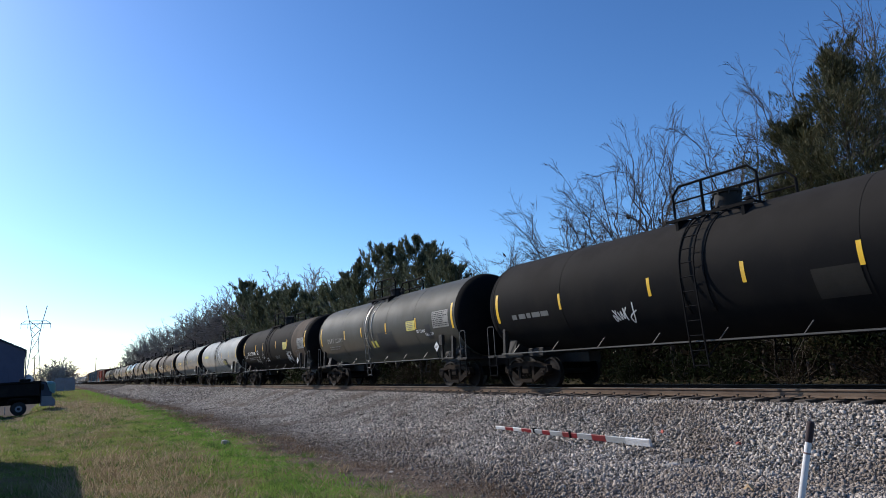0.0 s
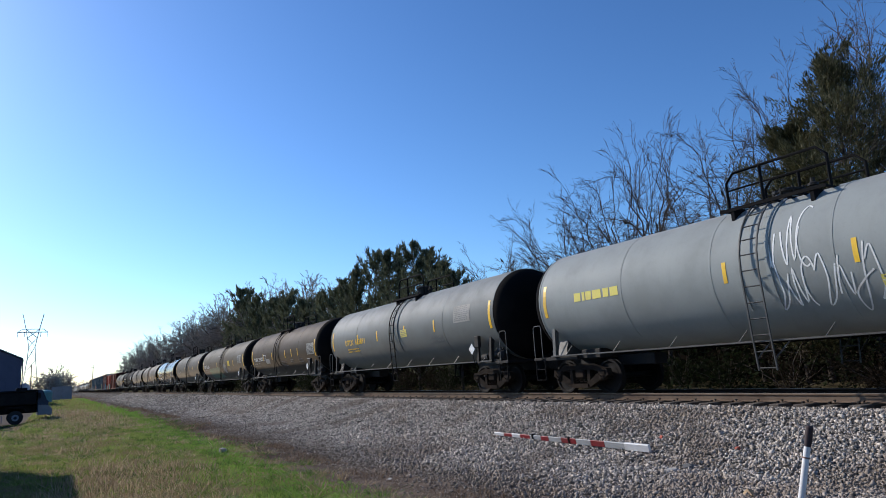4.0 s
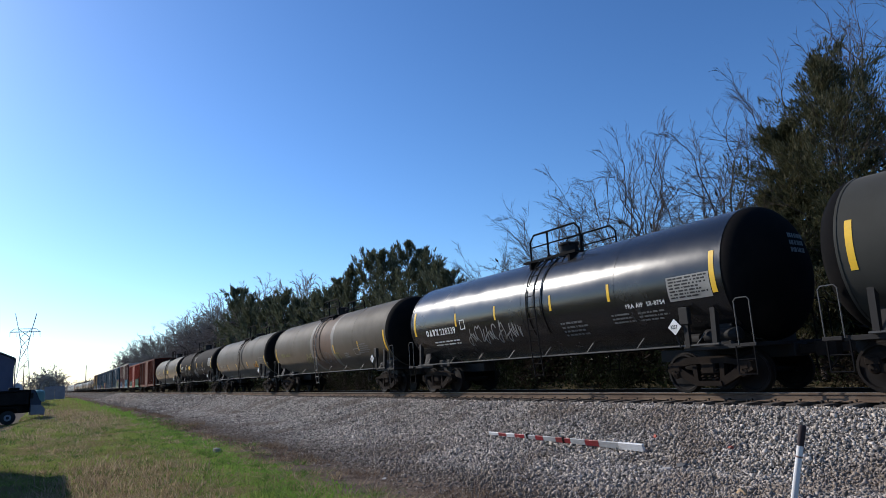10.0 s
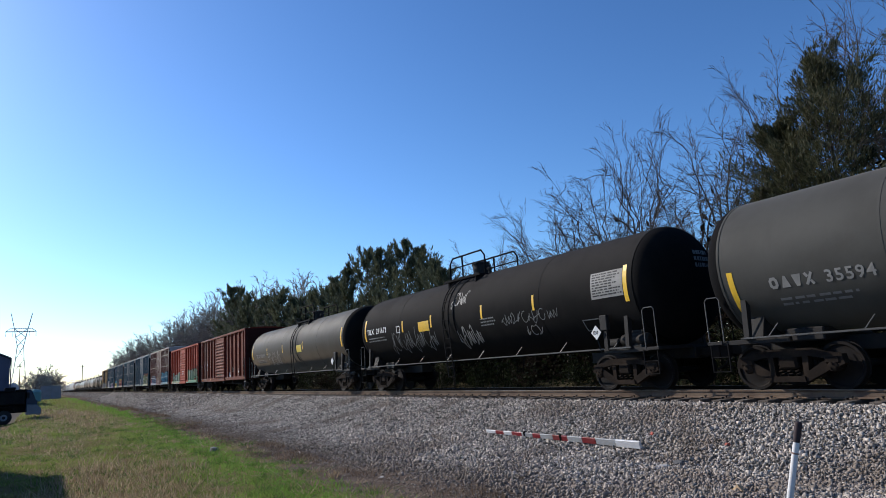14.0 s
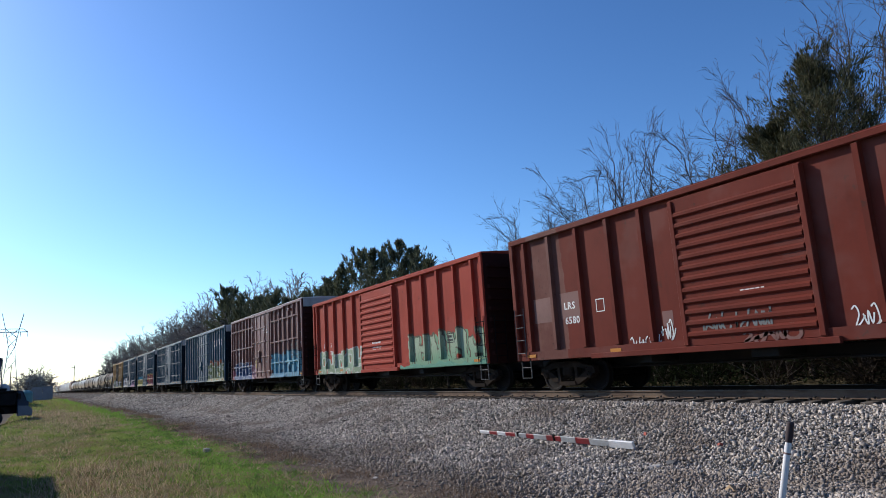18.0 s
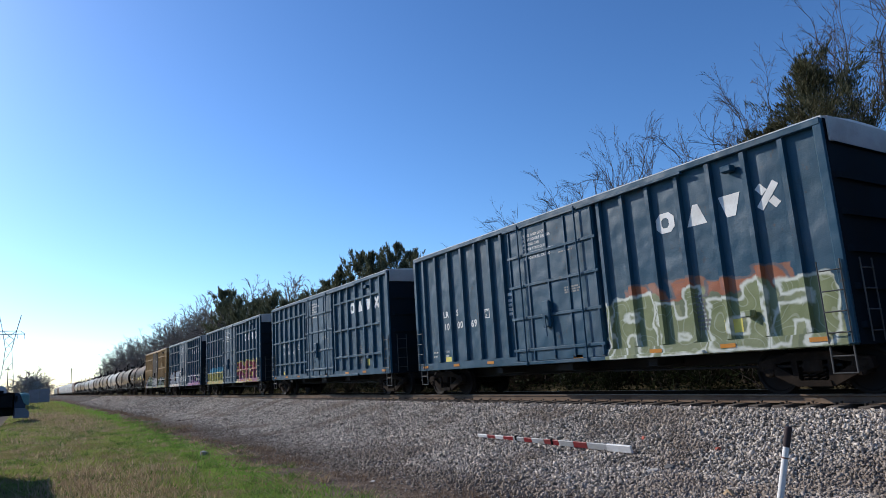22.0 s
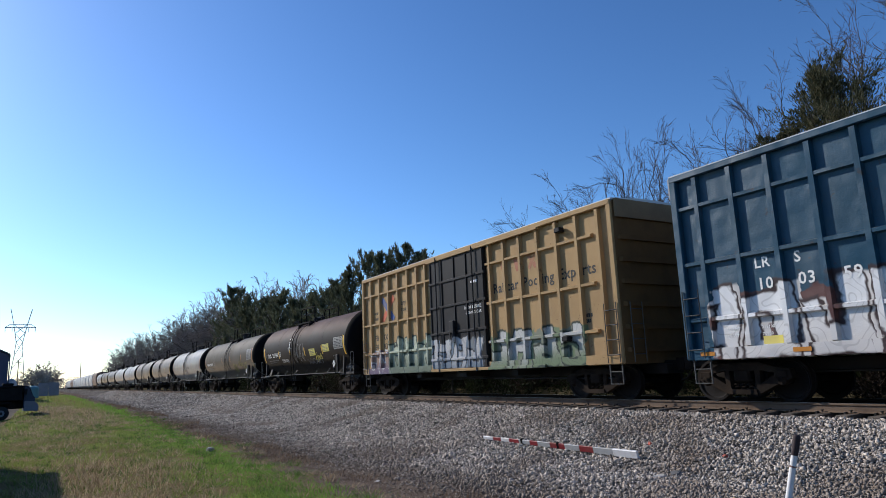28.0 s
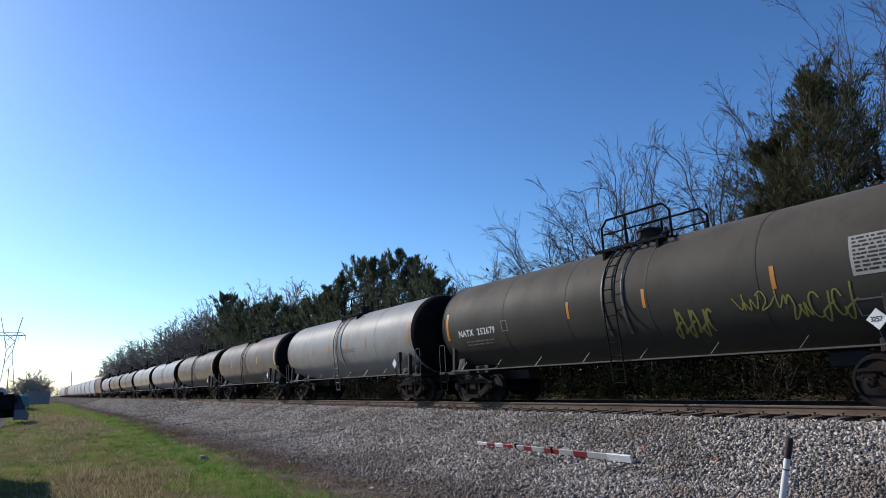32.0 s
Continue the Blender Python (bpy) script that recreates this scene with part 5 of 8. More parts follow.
          marks=[("text", 6.9, 2.15, "UTLX  648510", 0.27, YELLOW_FADED), ("frame", -4.33, 1.79, 0.58, 0.32, PANEL_GREY), ("tag", 2.61, 1.68, 1.15, 0.54, 3, 0.05, YELLOW_FADED), ("tag", 0.38, 1.58, 1.92, 0.63, 5, 0.05, GREY_INK), ("tag", -1.66, 1.67, 0.77, 0.41, 3, 0.05, YELLOW_FADED), ("bars", -4.91, 1.82, 1.29, 0.50, 5, GREY_INK), ("bars", -3.04, 1.70, 0.61, 0.31, 3, PANEL_GREY)]),
    10: tk(mid=-0.8, label="dark grey tank car with yellow stripes", mat=paint("tank_grey_k", (0.072, 0.069, 0.061), (0.05, 0.047, 0.041), 0.58, 0.5), short=(3.67, 0.85, -2.36, -4.95,), low=1.78, seams=4, dome=0.1,
          marks=[("tag", -4.10, 1.80, 0.85, 0.24, 3, 0.12, ORANGE_INK), ("bars", -5.66, 1.73, 1.32, 0.77, 5, GREY_INK), *emblem(6.2, 2.01, PANEL_GREY), ("text", 5.1, 2.01, "35594", 0.33, PANEL_GREY), ("bars", 6.1, 1.65, 1.8, 0.24, 2, GREY_INK), ("bars", -5.26, 1.90, 0.52, 0.12, 1, PANEL_GREY)]),
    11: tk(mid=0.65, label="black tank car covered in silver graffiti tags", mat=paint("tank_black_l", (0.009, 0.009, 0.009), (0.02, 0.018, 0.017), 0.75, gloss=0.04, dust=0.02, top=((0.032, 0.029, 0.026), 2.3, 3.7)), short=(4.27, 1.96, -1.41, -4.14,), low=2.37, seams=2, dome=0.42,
          marks=[("panel", 2.90, 2.27, 0.82, 0.38, YELLOW_INK, "yellow warning label", YELLOW_INK), ("text", 7.63, 2.48, "TILX  291673", 0.31, WHITE_INK), ("bars", 7.53, 2.12, 1.9, 0.24, 2, GREY_INK), ("frame", 4.77, 2.36, 0.30, 0.28, WHITE_INK), ("tag", 5.50, 1.63, 3.67, 0.86, 9, 0.05, GREY_INK), ("tag", 0.33, 1.55, 1.38, 0.79, 4, 0.07, PANEL_GREY), ("tag", 0.47, 2.96, 1.05, 0.53, 4, 0.05, PANEL_GREY), ("tag", -2.47, 2.05, 2.67, 0.37, 7, 0.04, GREY_INK), ("tag", -3.49, 1.66, 0.75, 0.34, 2, 0.05, PANEL_GREY), ("bars", -1.34, 2.11, 0.92, 0.31, 3, GREY_INK), ("panel", -6.64, 2.38, 1.13, 0.69, PANEL_GREY, "pale data panel with small print", BLACK_INK), ("frame", -6.03, 1.60, 0.65, 0.37, GREY_INK)]),
    12: tk(mid=-0.85, label="grey tank car with an orange-yellow label and outlined white graffiti", mat=paint("tank_grey_m", (0.036, 0.036, 0.032), (0.028, 0.028, 0.024), 0.58, 0.5, top=((0.075, 0.069, 0.059), 2.3, 3.6)), short=(4.59, 1.36, -2.32,), low=2.34, seams=4, dome=0.38,
          marks=[("text", 7.04, 2.24, "TILX  293475", 0.31, PANEL_GREY), ("bars", 6.94, 1.88, 1.9, 0.24, 2, GREY_INK), ("frame", 4.48, 2.16, 0.29, 0.26, PANEL_GREY), ("tag", 4.51, 1.64, 2.44, 0.94, 5, 0.06, PANEL_GREY), ("panel", -1.30, 2.23, 0.82, 0.39, YELLOW_PALE, "orange-yellow warning label", YELLOW_INK)]),
    21: tk(gap=1.5, mid=0.78, label="dark brown-black tank car with yellow labels and white graffiti", mat=paint("tank_brown_n", (0.009, 0.008, 0.0075), (0.019, 0.0145, 0.012), 0.6, 0.5, top=((0.075, 0.037, 0.029), 2.95, 3.6), dust=0.1), short=(3.66, 1.52, -0.96, -3.64,), low=2.09, seams=3, dome=0.1,
          marks=[("text", 5.95, 2.2, "TILX  251698", 0.345, WHITE_INK), ("bars", 5.8, 1.84, 1.9, 0.24, 2, GREY_INK), ("frame", 3.55, 2.2, 0.28, 0.28, WHITE_INK), ("text", 3.46, 2.24, "C", 0.14, WHITE_INK), ("text", 3.24, 1.84, "YUKON", 0.30, WHITE_INK), ("ring", 1.86, 2.52, 0.76, 0.66, 0.03, WHITE_INK), ("text", 1.62, 2.62, "5", 0.52, WHITE_INK), ("bars", 1.82, 2.42, 0.42, 0.12, 1, PANEL_GREY), ("tag", 6.6, 2.2, 0.45, 0.5, 2, 0.03, GREY_INK), ("tag", 0.76, 1.92, 1.60, 0.89, 4, 0.05, PANEL_GREY), ("tag", -2.46, 1.77, 0.96, 0.45, 3, 0.05, YELLOW_PALE), ("panel", -1.73, 2.05, 0.90, 0.37, YELLOW_PALE, "yellow label", GREY_INK), ("panel", -3.79, 2.17, 0.89, 0.39, YELLOW_PALE, "yellow warning label", GREY_INK), ("panel", -5.34, 2.23, 1.19, 0.57, PANEL_GREY, "pale data panel with small print", BLACK_INK), ("frame", -4.95, 1.68, 0.60, 0.32, GREY_INK), ("tag", -1.09, 1.61, 2.16, 0.36, 7, 0.05, GREY_INK)]),
    22: tk(mid=-0.35, label="brown-grey tank car with a bright strap and yellow-green graffiti", mat=paint("tank_umber_o", (0.05, 0.047, 0.039), (0.03, 0.028, 0.024), 0.58, 0.5, top=((0.085, 0.073, 0.058), 2.4, 3.7)), short=(1.37, -1.29, -4.58,), low=2.29, strap=GREY_PIPE, seams=4, stripe=ORANGE_INK, dome=0.3,
          marks=[("text", 6.85, 2.2, "NATX  252679", 0.3, WHITE_INK), ("bars", 6.5, 1.86, 1.8, 0.22, 2, GREY_INK), ("frame", 4.4, 2.2, 0.3, 0.34, GREY_INK), ("panel", -6.12, 2.31, 1.18, 0.72, PANEL_GREY, "pale data panel with small print", BLACK_INK), ("frame", -5.98, 1.61, 0.66, 0.37, GREY_INK), ("tag", -1.97, 1.58, 1.1, 0.6, 4, 0.09, YELLOW_FADED), ("tag", -3.55, 1.90, 1.23, 0.42, 3, 0.05, YELLOW_FADED), ("tag", -4.76, 1.65, 1.25, 0.58, 4, 0.06, YELLOW_FADED), ("tag", -7.18, 1.74, 0.69, 0.31, 2, 0.05, YELLOW_FADED)]),
    23: tk(label="light grey tank car with orange stripes", mat=paint("tank_pale_p", (0.30, 0.295, 0.275), (0.17, 0.16, 0.145), 0.42, 0.5), short=(-3.1, -1.0, 1.2, 3.4), stripe=ORANGE_INK, seams=3, bars=GREY_PIPE, marks=[("bars", -0.6, 2.2, 1.5, 0.2, 2, GREY_INK)]),
    24: tk(label="tan-grey tank car with a strapped middle", mat=paint("tank_tan_q", (0.16, 0.14, 0.12), (0.085, 0.075, 0.065), 0.45, 0.5), short=(-3.1, 3.4), seams=3),
    25: tk(label="brown-grey weathered tank car", mat=paint("tank_umber_r", (0.13, 0.115, 0.098), (0.08, 0.07, 0.06), 0.45, 0.5), short=(), seams=3),
}
FAR_TANKS = [((0.30, 0.30, 0.31), "pale weathered tank car"), ((0.32, 0.31, 0.29), "white weathered tank car"), ((0.12, 0.105, 0.09), "brown-grey weathered tank car"), ((0.10, 0.085, 0.07), "dark brown tank car")]
WHITE_CAP = worn("white_end_paint", (0.34, 0.34, 0.34), (0.2, 0.195, 0.19), 0.6, 0.5)
ROOF_ZINC = worn("galvanised_roof", (0.5, 0.5, 0.5), (0.3, 0.29, 0.28), 0.5, 0.5, 0.2)
RIB7 = [-7.02, -6.18, -5.33, -4.48, -3.62, -2.8, -2.0, 2.28, 2.97, 3.75, 4.6, 5.47, 6.33, 7.2]
DOOR_P, DOOR_S = (-1.8, 1.85), (-1.42, 1.72)
ORANGES = (-7.0, -5.1, -3.2, -0.6, 3.4, 5.4, 7.5)
BROWN_FADED = worn("brown_repaint", (0.17, 0.085, 0.07), (0.11, 0.06, 0.05), 0.6)
# red-brown of the sides, darkened for the shaded ends
END_SHADE_BROWN = worn("end_shade_brown", (0.036, 0.013, 0.011), (0.02, 0.01, 0.009), 0.85, 0.6, gloss=0.05)
BOXES = {
    13: dict(half=7.8, shift=0.0, end_mat=END_SHADE_BROWN, label="rust-brown ribbed boxcar with a pressed-steel sliding door", top=4.55, door=DOOR_S, door_kind="pressed", ribs=[-7.2, -6.0, -4.8, -3.6, -2.42, 2.65, 3.75, 4.9, 6.05, 7.15],
             mat=paint("box_brown", (0.128, 0.026, 0.016), (0.075, 0.02, 0.014), 0.65, 0.5, bands=[(5.6, 6.9, (0.15, 0.075, 0.06))]), orange=(-7.3, 4.0, 7.3), bars=GREY_PIPE, white_end=None,
             marks=[("text", 5.68, 2.24, "LRS", 0.27, WHITE_INK), ("text", 5.68, 1.84, "6580", 0.27, WHITE_INK), ("frame", 4.45, 2.05, 0.3, 0.34, WHITE_INK), ("patch", 5.82, 1.98, 0.78, 0.72, BROWN_FADED), ("tag", 3.4, 1.0, 0.9, 0.32, 4, 0.05, WHITE_INK), ("tag", -1.85, 1.12, 1.5, 0.4, 6, 0.045, WHITE_INK), ("frame", -5.3, 1.30, 0.62, 0.40, WHITE_INK), ("bars", -5.4, 1.38, 0.4, 0.24, 3, WHITE_INK), ("tag", -3.6, 1.5, 0.25, 0.3, 2, 0.04, WHITE_INK), ("bars", 0.2, 1.95, 0.7, 0.14, 2, WHITE_INK, "door"), ("tag", 1.2, 1.25, 1.6, 0.5, 5, 0.07, GREY_INK, "door"), ("tag", 0.3, 1.0, 1.2, 0.3, 3, 0.12, BROWN_FADED, "door"), ("patch", 2.35, 1.5, 0.3, 0.35, BROWN_FADED), ("tag", 2.45, 1.15, 0.4, 0.5, 2, 0.05, WHITE_INK), ("patch", -7.2, 0.98, 0.45, 0.22, ORANGE_INK), ("patch", 6.97, 1.96, 0.82, 0.7, BROWN_FADED)]),
    14: dict(half=7.8, shift=-0.03, end_mat=END_SHADE_BROWN, label="red-orange ribbed boxcar with pale green graffiti along its foot", top=4.55, door=(-1.4, 1.85), door_kind="pressed", ribs=[-7.13, -6.0, -4.86, -3.72, -2.55, 2.8, 3.95, 5.1, 6.25, 7.35],
             mat=paint("box_red", (0.285, 0.042, 0.025), (0.20, 0.035, 0.023), 0.65, 0.45, tags=[(-7.7, -2.4, 0.88, 2.15, (0.30, 0.36, 0.25), (0.17, 0.29, 0.18), (0.10, 0.085, 0.06), 0.85), (-7.7, -1.6, 0.86, 1.04, (0.13, 0.27, 0.19), (0.12, 0.24, 0.17), (0.15, 0.30, 0.21), 0.5, (0.13, 0.26, 0.18)), (1.8, 7.4, 0.88, 2.0, (0.27, 0.34, 0.24), (0.17, 0.22, 0.14), (0.46, 0.47, 0.42), 0.95)]), orange=(-7.0, 4.4, 7.2), bars=BLACK_PIPE,
             marks=[("text", 6.65, 2.2, "LR", 0.27, WHITE_INK), ("text", 5.75, 2.2, "S", 0.27, WHITE_INK), ("text", 6.78, 1.82, "16", 0.28, WHITE_INK), ("text", 6.38, 1.82, "9", 0.28, WHITE_INK), ("text", 5.82, 1.82, "73", 0.28, WHITE_INK), ("frame", 4.25, 2.2, 0.22, 0.24, WHITE_INK), ("frame", -5.2, 1.72, 0.5, 0.34, BLACK_INK), ("bars", -5.25, 1.75, 0.4, 0.26, 2, BLACK_INK), ("patch", 1.95, 2.4, 0.3, 0.6, WHITE_INK), ("bars", 0.7, 1.7, 0.9, 0.6, 4, WHITE_INK, "door")]),
    15: dict(half=7.75, shift=-0.25, end_mat=END_SHADE_BROWN, label="maroon ribbed boxcar with sky-blue graffiti along its foot", top=5.15, door=DOOR_P, door_kind="plug", ribs=RIB7, beams=(1.78, 3.03, 4.32), roof=ROOF_ZINC, white_end=WHITE_CAP, end_ribs=11,
             mat=paint("box_maroon", (0.13, 0.051, 0.043), (0.09, 0.04, 0.035), 0.42, 0.45, gloss=0.32, dent=0.7, tags=[(-7.3, -1.9, 0.88, 2.35, (0.14, 0.30, 0.37), (0.09, 0.22, 0.32), (0.03, 0.06, 0.09), 0.75, (0.12, 0.25, 0.31)), (2.3, 7.1, 0.85, 2.05, (0.035, 0.06, 0.15), (0.05, 0.08, 0.18), (0.42, 0.43, 0.44), 0.85, (0.035, 0.06, 0.14)), (1.3, 2.4, 0.85, 1.75, (0.25, 0.11, 0.15), (0.30, 0.16, 0.19), (0.35, 0.3, 0.3), 1.2, (0.24, 0.12, 0.14)), (7.0, 7.6, 0.85, 1.6, (0.30, 0.10, 0.13), (0.30, 0.16, 0.10), (0.30, 0.10, 0.13), 1.2, (0.28, 0.10, 0.12))]), orange=(-7.2,),
             marks=[("text", 6.9, 2.58, "CO", 0.30, WHITE_INK), ("text", 6.07, 2.58, "ER", 0.30, WHITE_INK), ("text", 6.85, 2.14, "10", 0.30, WHITE_INK), ("text", 6.03, 2.14, "18", 0.30, WHITE_INK), ("text", 5.2, 2.14, "81", 0.30, WHITE_INK), ("frame", 4.1, 2.25, 0.22, 0.24, WHITE_INK), ("text", -0.4, 4.02, "CLOSE AND LOCK", 0.125, WHITE_INK, "door"), ("text", -0.4, 3.87, "DOOR BEFORE", 0.125, WHITE_INK, "door"), ("text", -0.55, 3.72, "MOVING CAR", 0.125, WHITE_INK, "door"), ("bars", 2.5, 2.55, 0.26, 0.4, 3, WHITE_INK), ("patch", 0.1, 1.95, 0.22, 0.24, PANEL_GREY, "door"), ("bars", -0.9, 1.8, 0.5, 0.18, 2, PANEL_GREY, "door"), ("frame", -6.95, 2.75, 0.45, 0.6, WHITE_INK), ("bars", -5.5, 1.9, 1.3, 0.9, 4, GREY_INK), ("patch", 1.3, 1.6, 0.12, 0.5, YELLOW_PALE, "door")]),
}
BLUE = (0.0115, 0.054, 0.098)
BLUE_D = (0.02, 0.05, 0.075)
# blue of the sides, darkened for the shaded ends
END_SHADE_NAVY = worn("end_shade_navy", (0.008, 0.015, 0.023), (0.015, 0.017, 0.02), 0.85, 0.6, gloss=0.06)
BLOCKS = [("shape", -3.74 - 0.855 * i, 3.72, shape(i, 0.52, 0.47), WHITE_INK) for i in range(4)]


def lrs(n1, n2, n3, extra=()):
    out = [("text", 6.05, 2.72, "LR", 0.30, WHITE_INK), ("text", 5.2, 2.72, "S", 0.30, WHITE_INK), ("text", 6.03, 2.28, n1, 0.33, WHITE_INK), ("text", 5.17, 2.28, n2, 0.33, WHITE_INK), ("text", 4.32, 2.26, n3, 0.33, WHITE_INK),
           ("frame", 3.5, 2.47, 0.26, 0.29, WHITE_INK), ("bars", 3.45, 2.68, 0.14, 0.04, 1, WHITE_INK), ("text", 3.42, 2.51, "F", 0.12, WHITE_INK), ("text", 6.85, 1.5, "LD LMT", 0.085, WHITE_INK), ("text", 6.85, 1.36, "LT WT", 0.085, WHITE_INK), ("text", 6.05, 1.5, "215100", 0.085, WHITE_INK), ("text", 6.05, 1.36, "70900", 0.085, WHITE_INK), ("patch", 6.05, 1.18, 0.42, 0.16, YELLOW_PALE),
           ("patch", 2.22, 3.02, 0.2, 0.10, WHITE_INK), ("bars", 2.22, 2.4, 0.24, 0.55, 4, WHITE_INK), ("bars", -0.5, 2.75, 0.75, 0.2, 3, PANEL_GREY, "door"), ("patch", 0.35, 2.05, 0.22, 0.22, WHITE_INK, "door"), ("patch", -5.2, 1.3, 0.42, 0.28, YELLOW_PALE), ("bars", -4.5, 1.4, 0.4, 0.8, 9, GREY_INK), ("bars", -0.4, 3.9, 0.7, 0.06, 1, PANEL_GREY, "door")]
    for i, line_ in enumerate(("CLOSE AND LOCK", "BOTH DOORS BEFORE", "MOVING CAR", "CIERRE Y BLOQUEE", "AMBAS PUERTAS ANTES", "DE MOVER EL CARRO")):
        out.append(("text", 1.15, 4.62 - 0.135 * i, line_, 0.115, WHITE_INK, "door"))
    return out + BLOCKS + list(extra)


BLUES = {
    16: ("blue ribbed boxcar with lime-green graffiti and white block lettering", [(-6.9, -2.4, 1.7, 2.6, (0.26, 0.09, 0.04), (0.22, 0.10, 0.06), (0.10, 0.09, 0.10), 0.5), (-7.6, -1.75, 0.9, 2.35, (0.155, 0.18, 0.08), (0.18, 0.20, 0.11), (0.50, 0.52, 0.46), 0.75, (0.12, 0.14, 0.08))], (), ("10", "00", "69")),
    17: ("clean blue ribbed boxcar with cross beams and white block lettering", [], (1.78, 3.03, 4.32), ("10", "04", "45")),
    18: ("blue boxcar with magenta and yellow graffiti along its foot", [(-7.0, -1.9, 0.9, 2.35, (0.28, 0.05, 0.075), (0.20, 0.05, 0.14), (0.50, 0.50, 0.12), 0.95, (0.10, 0.085, 0.05)), (-7.75, -7.0, 0.95, 2.2, (0.42, 0.44, 0.40), (0.05, 0.06, 0.06), (0.40, 0.42, 0.36), 1.8), (1.9, 7.0, 1.5, 2.2, (0.07, 0.28, 0.40), (0.09, 0.30, 0.40), (0.05, 0.2, 0.3), 1.6, (0.04, 0.17, 0.27)), (1.9, 7.4, 0.85, 1.85, (0.42, 0.37, 0.10), (0.40, 0.35, 0.11), (0.10, 0.14, 0.12), 1.0, (0.40, 0.35, 0.11))], (1.78, 3.03, 4.32), ("10", "04", "11")),
    19: ("blue boxcar with large white graffiti letters along its foot", [(1.3, 7.3, 0.85, 2.45, (0.64, 0.64, 0.64), (0.50, 0.48, 0.46), (0.035, 0.02, 0.02), 0.8, (0.09, 0.04, 0.035)), (-7.5, -2.2, 0.9, 1.9, (0.50, 0.50, 0.52), (0.25, 0.06, 0.25), (0.04, 0.05, 0.1), 1.2)], (1.78, 3.03, 4.32), ("10", "03", "59")),
}
for i, (label, tags, beams, num) in BLUES.items():
    BOXES[i] = dict(half=7.85, shift=(-0.22, -0.3, 0.02, 0.1)[i - 16], label=label, top=5.15, door=DOOR_P, door_kind="plug", ribs=RIB7, beams=beams, depth=0.105, roof=ROOF_ZINC, white_end=WHITE_CAP, end_ribs=6, mat=paint("box_blue_" + "abcd"[i - 16], BLUE, BLUE_D, 0.45, 0.45, tags=tags, gloss=0.3, dent=0.9), bars=GREY_PIPE, end_mat=END_SHADE_NAVY, orange=ORANGES, marks=lrs(*num), roof_label="zinc-coated roof")
BOXES[19]["marks"] += [("tag", 1.0, 1.2, 2.6, 0.9, 7, 0.05, WHITE_INK, "door")]
RED_FADED = worn("faded_red_lettering", (0.30, 0.11, 0.06), (0.36, 0.21, 0.09), 0.6, 0.7)
OCHRE_CAP = worn("dull_ochre_end_paint", (0.22, 0.16, 0.09), (0.15, 0.11, 0.07), 0.8, 0.5, gloss=0.08)
DOOR_BLACK = paint("door_black", (0.014, 0.014, 0.016), (0.03, 0.028, 0.026), 0.5, 0.4, tags=[(-1.7, 1.8, 0.9, 2.1, (0.44, 0.44, 0.44), (0.13, 0.17, 0.22), (0.03, 0.03, 0.035), 1.1, (0.16, 0.17, 0.18))])
# the ochre end wall is a darkened body colour that stands for shade
BOXES[20] = dict(half=7.8, shift=0.1, end_mat=worn("end_shade_ochre", (0.15, 0.092, 0.04), (0.085, 0.055, 0.03), 0.85, 0.6, gloss=0.06), label="yellow ochre ribbed boxcar with a black door and white graffiti", top=5.15, door=(-1.97, 1.6), door_kind="plug", ribs=[y - 0.25 for y in RIB7], beams=(1.78, 3.03, 4.32), roof=ROOF_ZINC, white_end=OCHRE_CAP, end_ribs=7,
                 mat=paint("box_ochre", (0.37, 0.25, 0.115), (0.26, 0.175, 0.09), 0.55, 0.5, tags=[(-6.45, -1.95, 0.85, 2.1, (0.44, 0.44, 0.42), (0.16, 0.20, 0.12), (0.05, 0.06, 0.05), 0.9, (0.20, 0.21, 0.16)), (1.6, 5.5, 0.85, 2.35, (0.44, 0.47, 0.36), (0.13, 0.16, 0.12), (0.05, 0.065, 0.055), 0.85, (0.24, 0.29, 0.21)), (5.3, 7.4, 0.85, 1.9, (0.30, 0.20, 0.14), (0.14, 0.11, 0.16), (0.5, 0.5, 0.48), 1.0)]), door_mat=DOOR_BLACK, rod=DOOR_BLACK, door_label="black plug door with white graffiti", bars=GREY_PIPE,
                 marks=[("shape", -2.75, 3.86, shape(2, 0.42, 0.42), RED_FADED), ("shape", -3.45, 3.86, shape(2, 0.42, 0.42), RED_FADED), ("shape", -4.15, 3.86, shape(3, 0.46, 0.42), RED_FADED), ("text", -2.3, 3.32, "Railcar", 0.44, BLACK_INK), ("text", -3.87, 3.32, "Pooling", 0.44, BLACK_INK), ("text", -5.53, 3.32, "Experts", 0.44, BLACK_INK), ("text", 6.76, 3.46, "next", 0.23, BLACK_INK), ("text", 6.76, 3.22, "load", 0.23, BLACK_INK), ("text", 4.2, 3.66, "any", 0.27, BLACK_INK), ("text", 4.2, 3.40, "road", 0.27, BLACK_INK), ("text", 6.74, 2.34, "FB", 0.32, BLACK_INK), ("text", 5.87, 2.34, "OX", 0.32, BLACK_INK), ("text", 6.74, 1.96, "50", 0.32, BLACK_INK), ("text", 5.87, 1.96, "83", 0.32, BLACK_INK), ("text", 5.02, 1.96, "17", 0.32, BLACK_INK), ("text", -0.7, 3.15, "CLOSE AND LOCK", 0.14, WHITE_INK, "door"), ("text", -0.7, 2.97, "DOOR BEFORE", 0.14, WHITE_INK, "door"), ("text", -0.8, 2.79, "MOVING CAR", 0.14, WHITE_INK, "door"), ("bars", -6.25, 2.0, 0.5, 0.3, 2, BLACK_INK), ("bars", -1.15, 3.8, 0.6, 0.12, 1, WHITE_INK, "door")])
